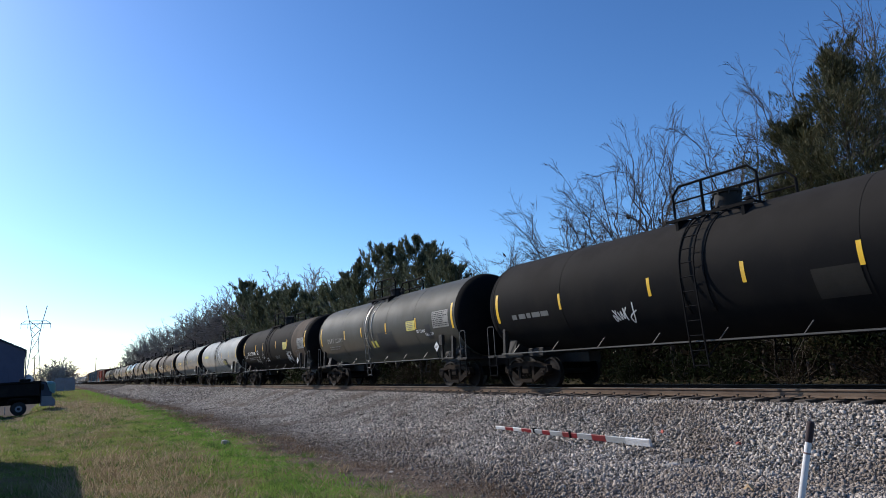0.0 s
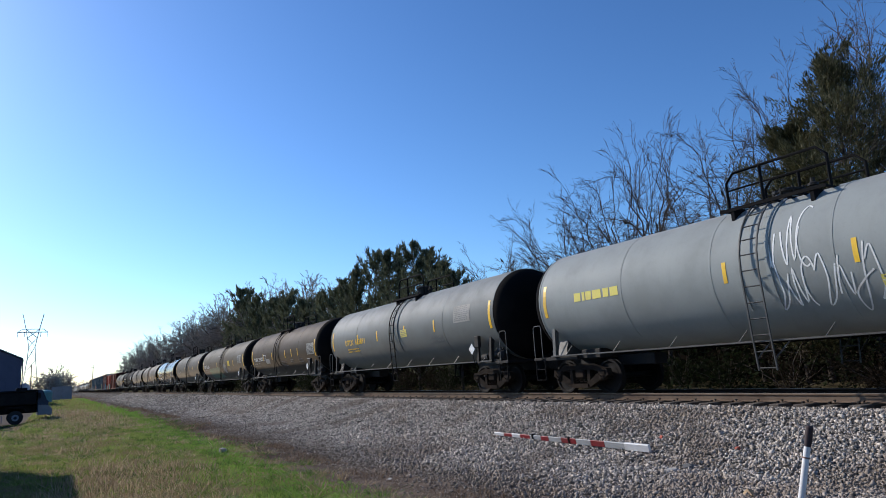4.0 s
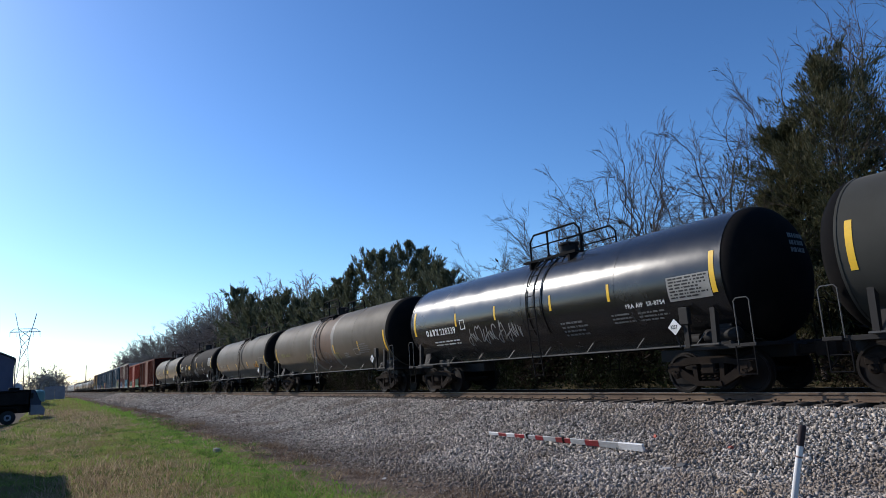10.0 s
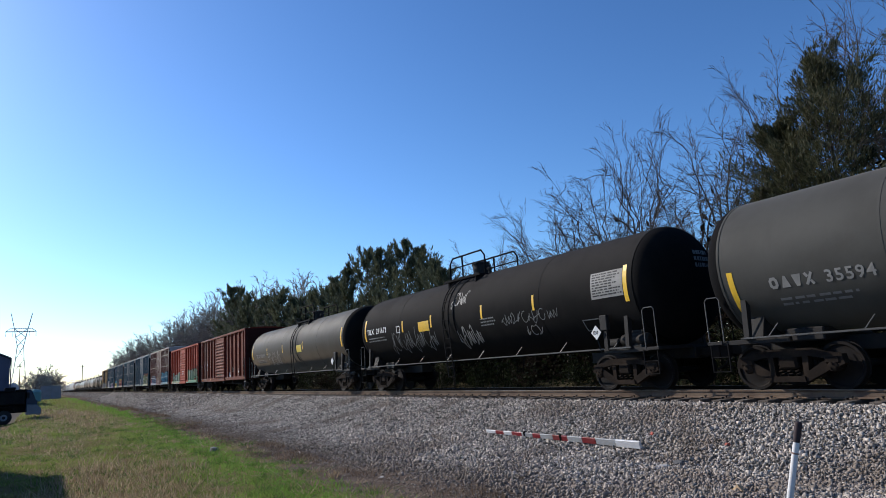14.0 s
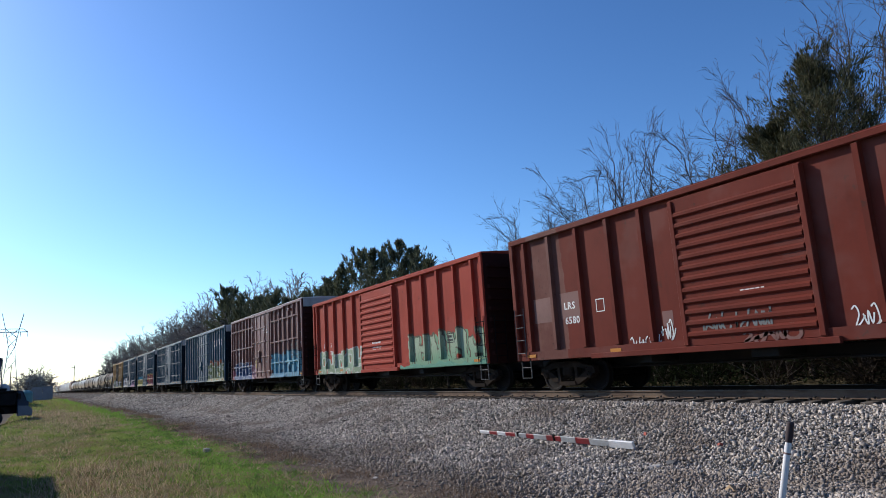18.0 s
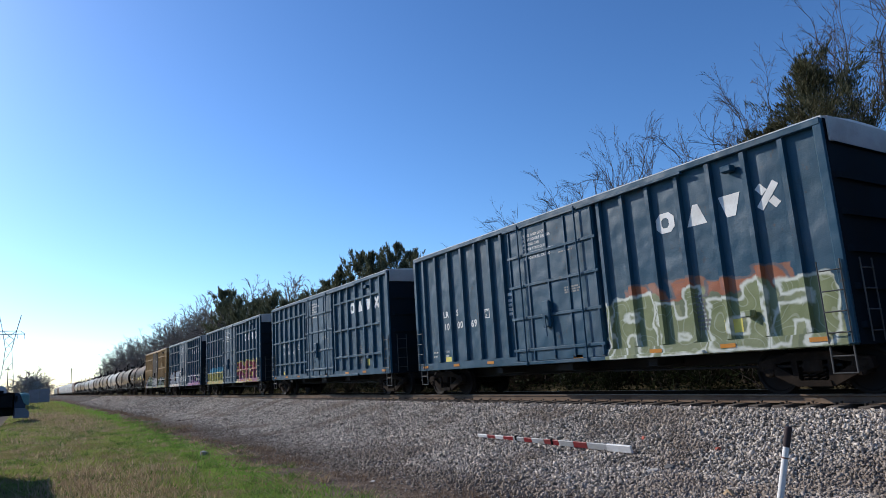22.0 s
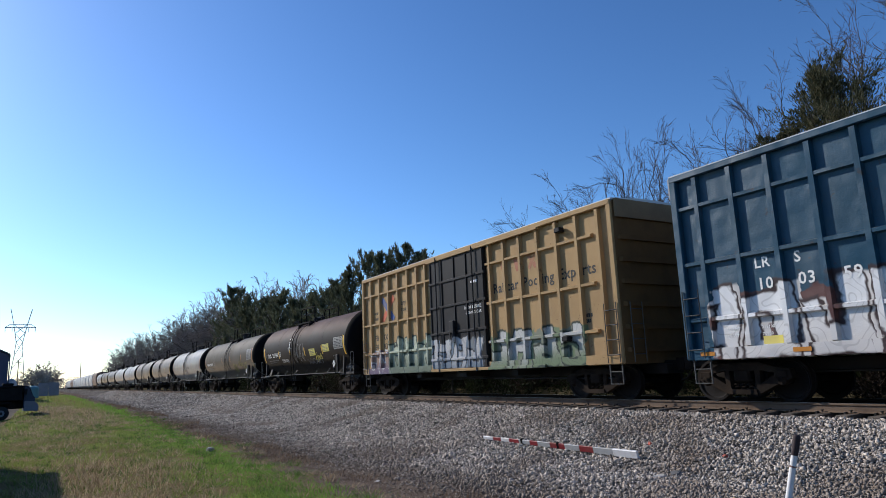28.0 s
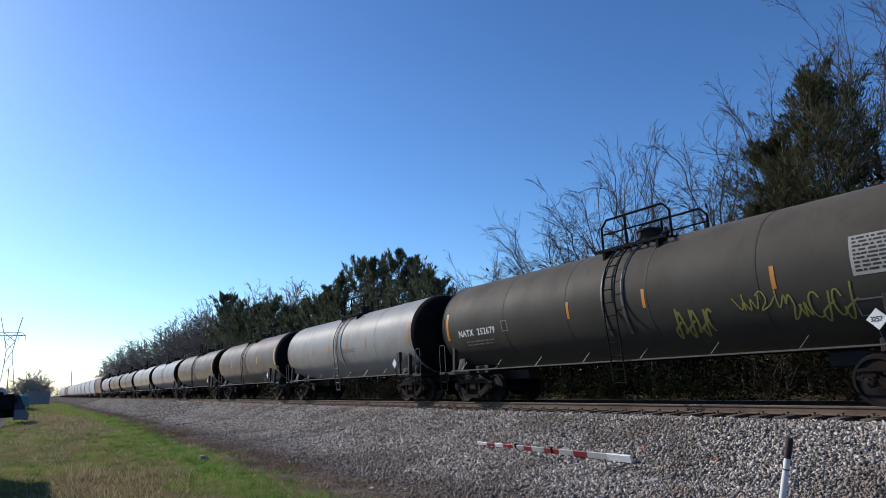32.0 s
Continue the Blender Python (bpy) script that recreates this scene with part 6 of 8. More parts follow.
# crossed red and blue bars: the mark on the ochre car
CROSS = [ribbon([(0.0, 0.0), (1.1, 0.95)], 0.26), ribbon([(0.0, 0.95), (1.1, 0.0)], 0.26)]
RED_INK = worn("red_lettering", (0.5, 0.11, 0.05), (0.4, 0.2, 0.08), 0.6)
BLUE_INK = worn("blue_lettering", (0.06, 0.1, 0.28), (0.2, 0.16, 0.12), 0.6)

for i, (s0, s1) in enumerate(zip(COUPLINGS, COUPLINGS[1:])):
    mid = (s0 + s1) / 2
    if i in TANKS:
        ob = tank_car(s0, s1, TANKS[i], rr, 2 if i in (1, 2, 5, 6, 8, 9, 10, 11, 21, 22) else True)
    elif i in BOXES:
        mid += BOXES[i]["shift"]
        ob = boxcar(s0 + BOXES[i]["shift"], s1 + BOXES[i]["shift"], BOXES[i], rr)
        if i == 20:
            mark("painted_emblem", CROSS[0], RED_INK, ob, x=-1.413, y=5.95, z=3.12, label="faded red diagonal bar")
            mark("painted_emblem", CROSS[1], BLUE_INK, ob, x=-1.416, y=5.95, z=3.12, label="faded blue diagonal bar")
    elif i < 31:
        col, lab = FAR_TANKS[(i - 26) % 4]
        ob = tank_car(s0, s1, tk(label=lab, mat=paint("tank_far_" + "abcde"[i - 26], col, tuple(q * 0.6 for q in col), 0.4, 0.5), seams=2, short=()), rr, False)
    else:
        if i in (31, 40, 41):
            ob = hopper(s0, s1, kept_mat("hopper_rust", (0.2, 0.13, 0.1)), "rust-brown covered hopper car", rr)
        else:
            ob = hopper(s0, s1, kept_mat("hopper_white", (0.55, 0.55, 0.54)), "white covered hopper car", rr)
    CARS.append((ob, mid))


# ---- trees and shrubs ----
m = Mat("grey_bark", 0.9)
bk = m.noise(9, 5)
m.colour(m.mix(m.ramp(bk, 0.35, 0.65), (0.05, 0.04, 0.033), (0.11, 0.09, 0.075)))
m.bump(bk, 0.5, 0.02)
BARK = m.m
m = Mat("winter_twigs", 0.9)
m.colour(m.mix(m.noise(2.0, 3), (0.055, 0.041, 0.032), (0.115, 0.088, 0.068)))
TWIG = m.m


# twigs of far trees: lighter than the near ones, with haze in the colour
m = Mat("hazed_wood_twigs", 0.9)
m.colour(m.mix(m.noise(0.6, 3), (0.18, 0.15, 0.125), (0.34, 0.29, 0.245)))
HAZE_TWIG = m.m


def glow_through(m, share):
    """Lets sunlight through thin leaves and blades."""
    tr, mx = m.n.new("ShaderNodeBsdfTranslucent"), m.n.new("ShaderNodeMixShader")
    src = m.b.inputs["Base Color"].links[0].from_socket
    m.link(src, tr.inputs["Color"])
    mx.inputs[0].default_value = share
    m.link(m.b.outputs[0], mx.inputs[1])
    m.link(tr.outputs[0], mx.inputs[2])
    m.link(mx.outputs[0], m.n["Material Output"].inputs["Surface"])
    return m.m


def leafy(name, a, b, rough=0.7, gloss=0.25):
    m = Mat(name, rough, 0.0, gloss)
    g = m.n.new("ShaderNodeNewGeometry")
    m.colour(m.mix(g.outputs["Random Per Island"], a, b))
    return glow_through(m, 0.3)


CEDAR = leafy("cedar_needles", (0.06, 0.07, 0.042), (0.15, 0.155, 0.09))
CEDAR_RUST = leafy("cedar_sprays", (0.032, 0.038, 0.018), (0.13, 0.118, 0.058))
# shrub leaves darker than their own green, to stand for the shade behind the train
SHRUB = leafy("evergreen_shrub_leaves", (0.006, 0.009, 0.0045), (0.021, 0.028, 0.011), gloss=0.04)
BRUSH = leafy("dry_brush", (0.012, 0.0095, 0.007), (0.034, 0.026, 0.019), gloss=0.04)


def tubes(paths, n):
    """One mesh of tapering round limbs: paths of (points, radii)."""
    V, F, base = [], [], 0
    ang = np.arange(n) * 2 * np.pi / n
    for pts, rad in paths:
        pts, rad = np.asarray(pts, float), np.asarray(rad, float)
        d = np.gradient(pts, axis=0)
        d /= np.linalg.norm(d, axis=1, keepdims=True) + 1e-9
        ref = np.where(np.abs(d[:, 2:3]) > 0.9, np.array([[1.0, 0, 0]]), np.array([[0, 0, 1.0]]))
        u = np.cross(d, ref)
        u /= np.linalg.norm(u, axis=1, keepdims=True) + 1e-9
        w = np.cross(d, u)
        ring = pts[:, None] + rad[:, None, None] * (u[:, None] * np.cos(ang)[None, :, None] + w[:, None] * np.sin(ang)[None, :, None])
        V.append(ring.reshape(-1, 3))
        k = len(pts)
        i, j = np.meshgrid(np.arange(k - 1), np.arange(n), indexing="ij")
        q = (j + 1) % n
        F.append((np.stack([i * n + j, i * n + q, (i + 1) * n + q, (i + 1) * n + j], -1) + base).reshape(-1, 4))
        base += k * n
    return np.concatenate(V), np.concatenate(F)


def limb(r, p, d, length, rad, tip, seg, droop=0.0, wander=0.12):
    pts, rads = [p], [rad]
    d = np.array(d, float)
    for k in range(seg):
        d = d + r.normal(0, wander, 3) + np.array([0, 0, droop])
        d /= np.linalg.norm(d)
        p = p + d * length / seg
        pts.append(p)
        rads.append(rad + (tip - rad) * (k + 1) / seg)
    return pts, rads, d


def arc(r, a, b, bend, seg, wander, r0, r1):
    """A bough from a to b that sets out along bend and turns outwards."""
    a, b = np.asarray(a, float), np.asarray(b, float)
    far = np.linalg.norm(b - a)
    c = a + np.asarray(bend, float) * far * 0.5
    pts, rads = [], []
    for k in range(seg + 1):
        t = k / seg
        p = a * (1 - t) ** 2 + c * 2 * t * (1 - t) + b * t * t
        if k:
            p = p + r.normal(0, wander * far / seg, 3)
        pts.append(p)
        rads.append(r0 + (r1 - r0) * t ** 0.8)
    return np.array(pts), np.array(rads)


def boughs(seed, h, wide, lean, counts, thin):
    """A leafless tree of height h with a rounded crown: boughs fan out from a low fork and carry branches and fine twigs."""
    r = np.random.default_rng(seed)
    deep = 0.44 * h
    mid = np.array([lean[0], lean[1], h - deep])
    fork = np.array([lean[0] * 0.25, lean[1] * 0.25, h * 0.24])
    wood, fine = [], []
    wood.append(arc(r, (0, 0, 0), fork + (0, 0, h * 0.1), (0, 0, 1), 5, 0.06, 0.0105 * h, 0.007 * h))
    up = np.array([0, 0, 1.0])

    def twigs(pts, rads, level, size):
        n = counts[level]
        for k in range(n):
            t = 0.22 + 0.76 * (k + r.uniform(0, 1)) / n
            i = min(len(pts) - 2, int(t * (len(pts) - 1)))
            p = pts[i] + (pts[i + 1] - pts[i]) * (t * (len(pts) - 1) - i)
            go = pts[i + 1] - pts[i]
            go /= np.linalg.norm(go) + 1e-9
            out = (p - mid) / np.array([wide, wide, deep])
            out /= np.linalg.norm(out) + 1e-9
            d = go * 0.8 + out * 0.6 + r.normal(0, 0.45, 3)
            d /= np.linalg.norm(d)
            ln = size * (1.15 - 0.55 * t) * r.uniform(0.65, 1.25)
            seg = (0, 5, 3, 2)[level] if thin < 0.01 else (0, 3, 2, 1)[level]
            q = arc(r, p, p + d * ln, go * 0.7 + up * 0.2, seg, 0.10, max(thin, rads[i] * 0.66), thin)
            (wood if level == 1 else fine).append(q)
            if level < 3:
                twigs(*q, level + 1, ln * 0.52)

    for k in range(counts[0]):
        z = 1 - 1.25 * (k + 0.5) / counts[0]
        a = 2.399963 * k + r.uniform(-0.3, 0.3)
        s = math.sqrt(max(0.0, 1 - z * z)) if z > 0 else 0.98
        tip = mid + np.array([math.cos(a) * s * wide, math.sin(a) * s * wide, z * deep]) * r.uniform(0.88, 1.04)
        q = arc(r, fork + (0, 0, h * r.uniform(-0.04, 0.12)), tip, up * 0.28 + (tip - fork) / np.linalg.norm(tip - fork) * 0.7, 9 if thin < 0.01 else 5, 0.13, 0.0068 * h, max(thin, 0.007))
        wood.append(q)
        twigs(*q, 1, 0.72 * (wide + deep) / 2)
    return wood, fine


def bare_tree(name, x, y, top, seed, label, wide, lean=(0, 0), counts=(13, 8, 6, 4), group="bare trees behind the track", twig=None, thin=0.0048):
    """A leafless tree whose twigs end near the height top."""
    z = float(lie(x, y)) - 0.15
    wood, fine = boughs(seed, (top - z) * 0.985, wide, lean, counts, thin)
    t = thing(name, label, "tree", pose(x, y, z), group)
    v, f = tubes(wood, 5 if thin < 0.01 else 3)
    part("trunk", raw_mesh("trunk", v, f, 4), BARK, t, "grey bark")
    v, f = tubes(fine, 3)
    part("twig_canopy", raw_mesh("twig_canopy", v, f, 4), twig or TWIG, t, "fine brown winter twigs")
    return t


def sprays(r, centres, sizes, per, flat=0.6):
    """Small leaf blades round each centre."""
    k = len(centres)
    c = np.repeat(centres, per, axis=0)
    s = np.repeat(sizes, per)
    off = r.normal(0, 1, (k * per, 3)) * s[:, None] * np.array([1, 1, flat])
    d = off / (np.linalg.norm(off, axis=1, keepdims=True) + 1e-6) + r.normal(0, 0.5, (k * per, 3)) + np.array([0, 0, 0.25])
    d /= np.linalg.norm(d, axis=1, keepdims=True)
    side = np.cross(d, r.normal(0, 1, (k * per, 3)))
    side /= np.linalg.norm(side, axis=1, keepdims=True) + 1e-9
    ln, wd = s * r.uniform(0.35, 0.8, k * per), s * r.uniform(0.10, 0.22, k * per)
    p = c + off
    V = np.stack([p - side * wd[:, None], p + d * ln[:, None] * 0.5 + side * wd[:, None] * 0.9, p + d * ln[:, None], p + d * ln[:, None] * 0.4 - side * wd[:, None] * 1.2], 1)
    F = np.arange(4 * k * per).reshape(-1, 4)
    return V.reshape(-1, 3), F


def cedar(name, x, y, top, width, seed, label, limbs=90, per=16, leaf=0.12, mat=None, rise=0.3, foot=0.1, outline=(0.9, 1.0, 0.9, 0.7, 0.42, 0.05), ragged=(0.45, 1.3), tuft=1.0, group="evergreens behind the track"):
    """A ragged red cedar: a stem, ascending limbs, side sprays that taper to a point, and gaps between them."""
    r = np.random.default_rng(seed)
    z = float(lie(x, y)) - 0.1
    h = top - z
    t = thing(name, label, "tree", pose(x, y, z), group)
    stem = limb(r, np.zeros(3), (0, 0, 1), h * 0.97, h * 0.014, 0.012, 20, 0, 0.012)[:2]
    wood, twigs = [stem], []
    lobe = r.uniform(0.55, 1.2, (9, 9))
    for k in range(limbs):
        q = foot + (1 - foot) * ((k + r.uniform(0, 1)) / limbs) ** 0.85
        a = r.uniform(0, 2 * math.pi)
        full = np.interp(q, (0.0, 0.2, 0.45, 0.7, 0.88, 1.0), outline)
        reach = (width * full * lobe[int(q * 8.99), int(a * 1.43) % 9] + 0.18) * r.uniform(*ragged)
        d = np.array([math.cos(a), math.sin(a), rise + r.uniform(-0.12, 0.25) + 1.1 * q ** 3])
        d /= np.linalg.norm(d)
        i = q * 19.99
        at = np.array(stem[0][int(i)]) + (np.array(stem[0][int(i) + 1]) - np.array(stem[0][int(i)])) * (i % 1)
        pts, rads, _ = limb(r, at, d, reach, 0.035 * (1 - q) + 0.008, 0.004, 7, 0.05, 0.07)
        wood.append((pts, rads))
        twigs.append((np.array(pts[2:]), (0.09 * reach + 0.04) * tuft))
        for j in range(7):
            u = 1 + int(j * 6 / 7 + r.uniform(0, 1))
            go = np.array(pts[u]) - np.array(pts[u - 1])
            go /= np.linalg.norm(go)
            side = np.cross(go, (0, 0, 1.0)) * (1 if j % 2 else -1)
            sd = go + side * r.uniform(0.45, 0.95) + np.array([0, 0, r.uniform(-0.15, 0.5)])
            sd /= np.linalg.norm(sd)
            sub, _, _ = limb(r, np.array(pts[u]), sd, (0.24 + 0.40 * reach) * (1.15 - 0.10 * u) * r.uniform(0.6, 1.1), 0.01, 0.004, 4, 0.05, 0.09)
            twigs.append((np.array(sub), (0.07 * reach + 0.035) * tuft))
    v, f = tubes(wood, 5)
    part("trunk", raw_mesh("trunk", v, f, 4), BARK, t, "grey-brown bark")
    V = []
    for pts, w in twigs:
        n = max(4, int(per * (0.5 + len(pts) / 8)))
        s = r.uniform(0, 1, n) ** 0.8
        i = s * (len(pts) - 1.001)
        lo = i.astype(int)
        go = pts[lo + 1] - pts[lo]
        go /= np.linalg.norm(go, axis=1, keepdims=True) + 1e-9
        p = pts[lo] + (pts[lo + 1] - pts[lo]) * (i % 1)[:, None] + r.normal(0, 1, (n, 3)) * (w * (1.15 - s))[:, None] * np.array([1, 1, 0.6])
        d = go + r.normal(0, 0.40, (n, 3)) * (1.25 - 0.8 * s)[:, None] + np.array([0, 0, 0.12])
        d /= np.linalg.norm(d, axis=1, keepdims=True)
        side = np.cross(d, r.normal(0, 1, (n, 3)))
        side /= np.linalg.norm(side, axis=1, keepdims=True) + 1e-9
        ln, wd = (leaf * r.uniform(0.8, 1.9, n))[:, None], (leaf * r.uniform(0.08, 0.15, n))[:, None]
        V.append(np.stack([p, p + d * ln * 0.4 + side * wd, p + d * ln, p + d * ln * 0.45 - side * wd], 1).reshape(-1, 3))
    v = np.concatenate(V)
    part("crown", raw_mesh("crown", v, np.arange(len(v)).reshape(-1, 4), 4), mat or CEDAR, t, "dark green feathery sprays")
    return t


def shrub(name, x, y, h, w, seed, mat, label, per=26):
    r = np.random.default_rng(seed)
    z = float(lie(x, y)) - 0.05
    t = thing(name, label, "shrub", pose(x, y, z), "shrubs behind the track")
    wood, cen, siz = [], [], []
    for k in range(14):
        a = r.uniform(0, 2 * np.pi)
        d = np.array([np.cos(a) * r.uniform(0.2, 0.9), np.sin(a) * r.uniform(0.2, 0.9), 1.0])
        d /= np.linalg.norm(d)
        pts, rads, _ = limb(r, r.normal(0, 0.1, 3) * np.array([1, 1, 0]), d, h * r.uniform(0.6, 1.1), 0.02, 0.005, 5, 0.0, 0.16)
        wood.append((pts, rads))
        for i in range(1, 6):
            for _ in range(3):
                cen.append(np.array(pts[i]) + r.normal(0, 0.22, 3) * w)
                siz.append(r.uniform(0.07, 0.16) * w)
    v, f = tubes(wood, 4)
    tagged(part("brushwood", raw_mesh("brushwood", v, f, 4), BARK, t), kind="stuff")
    v, f = sprays(r, np.array(cen), np.array(siz), per, 0.8)
    part("foliage", raw_mesh("foliage", v, f, 4), mat, t)
    return t


BARE_LABEL = "leafless grey-brown tree with a haze of fine twigs"
for k, (x, y, top, wide, ly) in enumerate([
        (22.0, 31.0, 7.6, 2.3, 0.2), (22.0, 24.9, 9.5, 2.6, 0.7), (22.3, 22.2, 10.1, 2.3, 0.4), (22.0, 19.2, 10.7, 2.0, 0.1), (24.6, 22.8, 11.0, 2.4, 0.3),
        (24.6, 18.6, 10.2, 2.0, 0.0), (22.0, 15.0, 10.4, 1.9, 0.4), (25.0, 14.2, 12.9, 2.1, 0.3), (25.0, 10.2, 14.4, 2.3, 0.0), (26.5, 12.2, 14.2, 2.0, 0.0),
        (24.0, 27.6, 8.6, 2.2, 0.0), (24.5, 8.0, 13.0, 2.2, 0.0), (24.0, 33.5, 7.6, 2.0, 0.0)]):
    bare_tree("bare_tree", x, y, top, 40 + k, BARE_LABEL, wide * 1.2, (0.0, ly), (10, 8, 6, 4))
CEDAR_LABEL = "tall ragged dark green cedar with feathery sprays"
WIDE = (1.0, 1.05, 1.0, 0.85, 0.5, 0.04)
for k, (x, y, top, w) in enumerate([(22.0, 10.9, 10.35, 3.3), (21.8, 12.5, 8.6, 2.2), (23.5, 7.9, 8.6, 2.2), (21.8, 13.3, 6.2, 1.9)]):
    cedar("cedar_tree", x, y, top, w, 70 + k, CEDAR_LABEL, 100, 60, 0.12, CEDAR_RUST, 0.32, 0.08, WIDE, (0.5, 1.2))
for k, (x, y, top, w) in enumerate([
        (21.0, 46.8, 10.1, 2.6), (21.0, 43.1, 9.7, 2.6), (21.0, 39.4, 9.4, 2.4), (21.3, 37.6, 8.6, 2.2), (20.8, 35.2, 7.2, 2.1), (20.6, 33.4, 6.4, 1.9), (21.0, 49.2, 9.4, 2.4), (21.2, 52.0, 8.4, 2.4),
        (21.0, 55.2, 8.2, 2.6), (22.6, 41.0, 9.2, 2.6), (22.6, 45.0, 9.5, 2.6), (21.5, 59.5, 8.1, 2.6), (21.5, 64.5, 8.4, 2.7), (21.5, 70.0, 9.6, 3.0), (21.2, 75.0, 9.8, 3.2), (21.2, 81.0, 10.4, 3.4), (21.0, 88.6, 12.7, 4.0), (21.8, 93.5, 11.6, 4.0)]):
    cedar("cedar_tree", x, y, top, w, 90 + k, CEDAR_LABEL, 44, 15, 0.24 + 0.004 * (y - 35), None, 0.9, 0.06, ragged=(0.5, 1.5), tuft=0.6)
rs = random.Random(8)
for k in range(22):
    y = 2.5 + 2.6 * k + rs.uniform(-0.8, 0.8)
    dry = rs.random() < 0.35
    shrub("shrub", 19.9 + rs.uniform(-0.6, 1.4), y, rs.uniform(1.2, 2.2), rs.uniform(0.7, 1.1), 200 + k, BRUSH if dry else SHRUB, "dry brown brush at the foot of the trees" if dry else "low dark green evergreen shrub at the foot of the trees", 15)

# dark undergrowth between the shrubs
r = np.random.default_rng(55)
n = 1700
y = -6 + 136 * r.uniform(0, 1, n) ** 1.3
x = r.uniform(19.6, 22.0, n)
cen = np.stack([x, y, lie(x, y) + r.uniform(0.0, 1.0, n) ** 1.3 * np.clip((x - 18.8) * 1.1, 0.5, 3.2)], -1)
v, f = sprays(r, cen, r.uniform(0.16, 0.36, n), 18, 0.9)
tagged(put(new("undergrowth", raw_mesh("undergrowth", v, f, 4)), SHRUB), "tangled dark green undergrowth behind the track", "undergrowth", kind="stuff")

n = 2200
y = r.uniform(-6, 46, n)
x = r.uniform(22.2, 24.5, n)
cen = np.stack([x, y, lie(x, y) + r.uniform(0.0, 2.6, n)], -1)
v, f = sprays(r, cen, r.uniform(0.34, 0.6, n), 20, 0.9)
tagged(put(new("undergrowth", raw_mesh("undergrowth", v, f, 4)), BRUSH), "dense low brush at the edge of the wood", "undergrowth", kind="stuff")

n = 4200
y = -8 + 148 * r.uniform(0, 1, n) ** 1.5
x = r.uniform(23.5, 30, n)
cen = np.stack([x, y, lie(x, y) + r.uniform(0.0, 1.0, n) ** 1.9 * 6.0], -1)
v, f = sprays(r, cen, r.uniform(0.34, 0.68, n), 18, 0.9)
tagged(put(new("undergrowth", raw_mesh("undergrowth", v, f, 4)), BRUSH), "dense brown brush inside the wood", "undergrowth", kind="stuff")

# the woods that go on along the track
WOOD_LABEL = "brown leafless tree in the wood along the track"
WOOD_TOP = ((56, 70, 77, 89, 102, 114, 132, 153, 181, 217, 258, 290), (9.0, 11.2, 12.7, 14.2, 15.1, 15.4, 16.3, 15.8, 16.1, 16.9, 16.8, 15.0))
models = [bare_tree("wood_tree", 27.0, 60.0 + 3 * k, 10.6, 500 + k, WOOD_LABEL, 3.0, (0, 0), (12, 7, 4, 3), "trees of the wood along the track", HAZE_TWIG, 0.018) for k in range(5)]
r = random.Random(31)
for k in range(56):
    y = 58 + 92 * (k / 34) if k < 34 else 150 + 138 * ((k - 34) / 22)
    x = r.uniform(22.6, 27.5)
    z = float(lie(x, y)) - 0.15
    h = np.interp(y, *WOOD_TOP) * (x / 24.0) ** 0.7 * r.uniform(0.74, 0.93) - z
    size = h / (10.6 - float(lie(27.0, 60.0)) + 0.15)
    copy_thing(models[k % 5], pose(x, y + r.uniform(-1, 1), z, 0, 0, r.uniform(0, 360)) @ Matrix.Diagonal((size, size, size, 1)))
r = np.random.default_rng(77)
cen, siz = [], []
for k in range(200):
    y = r.uniform(50, 250)
    x = r.uniform(21.5, 27)
    h = r.uniform(2.0, 6.5)
    for j in range(8):
        q = r.uniform(0, 1)
        cen.append((x + r.normal(0, 0.7) * (1.15 - q), y + r.normal(0, 0.9) * (1.15 - q), float(lie(x, y)) + 0.4 + q * h))
        siz.append(0.55 * (1.2 - q))
v, f = sprays(r, np.array(cen), np.array(siz), 24, 1.0)
tagged(put(new("evergreen_thicket", raw_mesh("evergreen_thicket", v, f, 4)), CEDAR), "dark evergreen thicket in the woods along the track", "thicket", kind="stuff")

# ---- grass ----
r = np.random.default_rng(12)


def blades(name, n, xs, ys, hgt, pick, seed, power=1.6):
    r = np.random.default_rng(seed)
    y = ys[0] + (ys[1] - ys[0]) * r.uniform(0, 1, n) ** power
    x = r.uniform(xs[0], xs[1], n)
    ok = pick(x, y, r)
    x, y = x[ok], y[ok]
    n = len(x)
    z = lie(x, y)
    lump = 0.5 + 0.5 * np.sin(x * 2.6 + 1.9 * np.sin(y * 0.9)) * np.sin(y * 1.4 + 1.3 * np.sin(x * 1.9))
    h = hgt * (0.6 + 0.9 * lump ** 2) * r.lognormal(0, 0.4, n) * (1 + 0.012 * y.clip(0, 60))
    a = r.uniform(0, 2 * np.pi, n)
    w = (0.0022 + 0.00055 * y.clip(0, 60)) * r.uniform(0.7, 1.4, n)
    lx, ly = np.cos(a) * w, np.sin(a) * w
    bx, by = r.normal(0, 0.45, n) * h, r.normal(0, 0.45, n) * h
    V = np.stack([np.stack([x - lx, y - ly, z - 0.01], -1), np.stack([x + lx, y + ly, z - 0.01], -1), np.stack([x + bx, y + by, z + h], -1)], 1)
    return raw_mesh(name, V.reshape(-1, 3), np.arange(3 * n).reshape(-1, 3), 3)


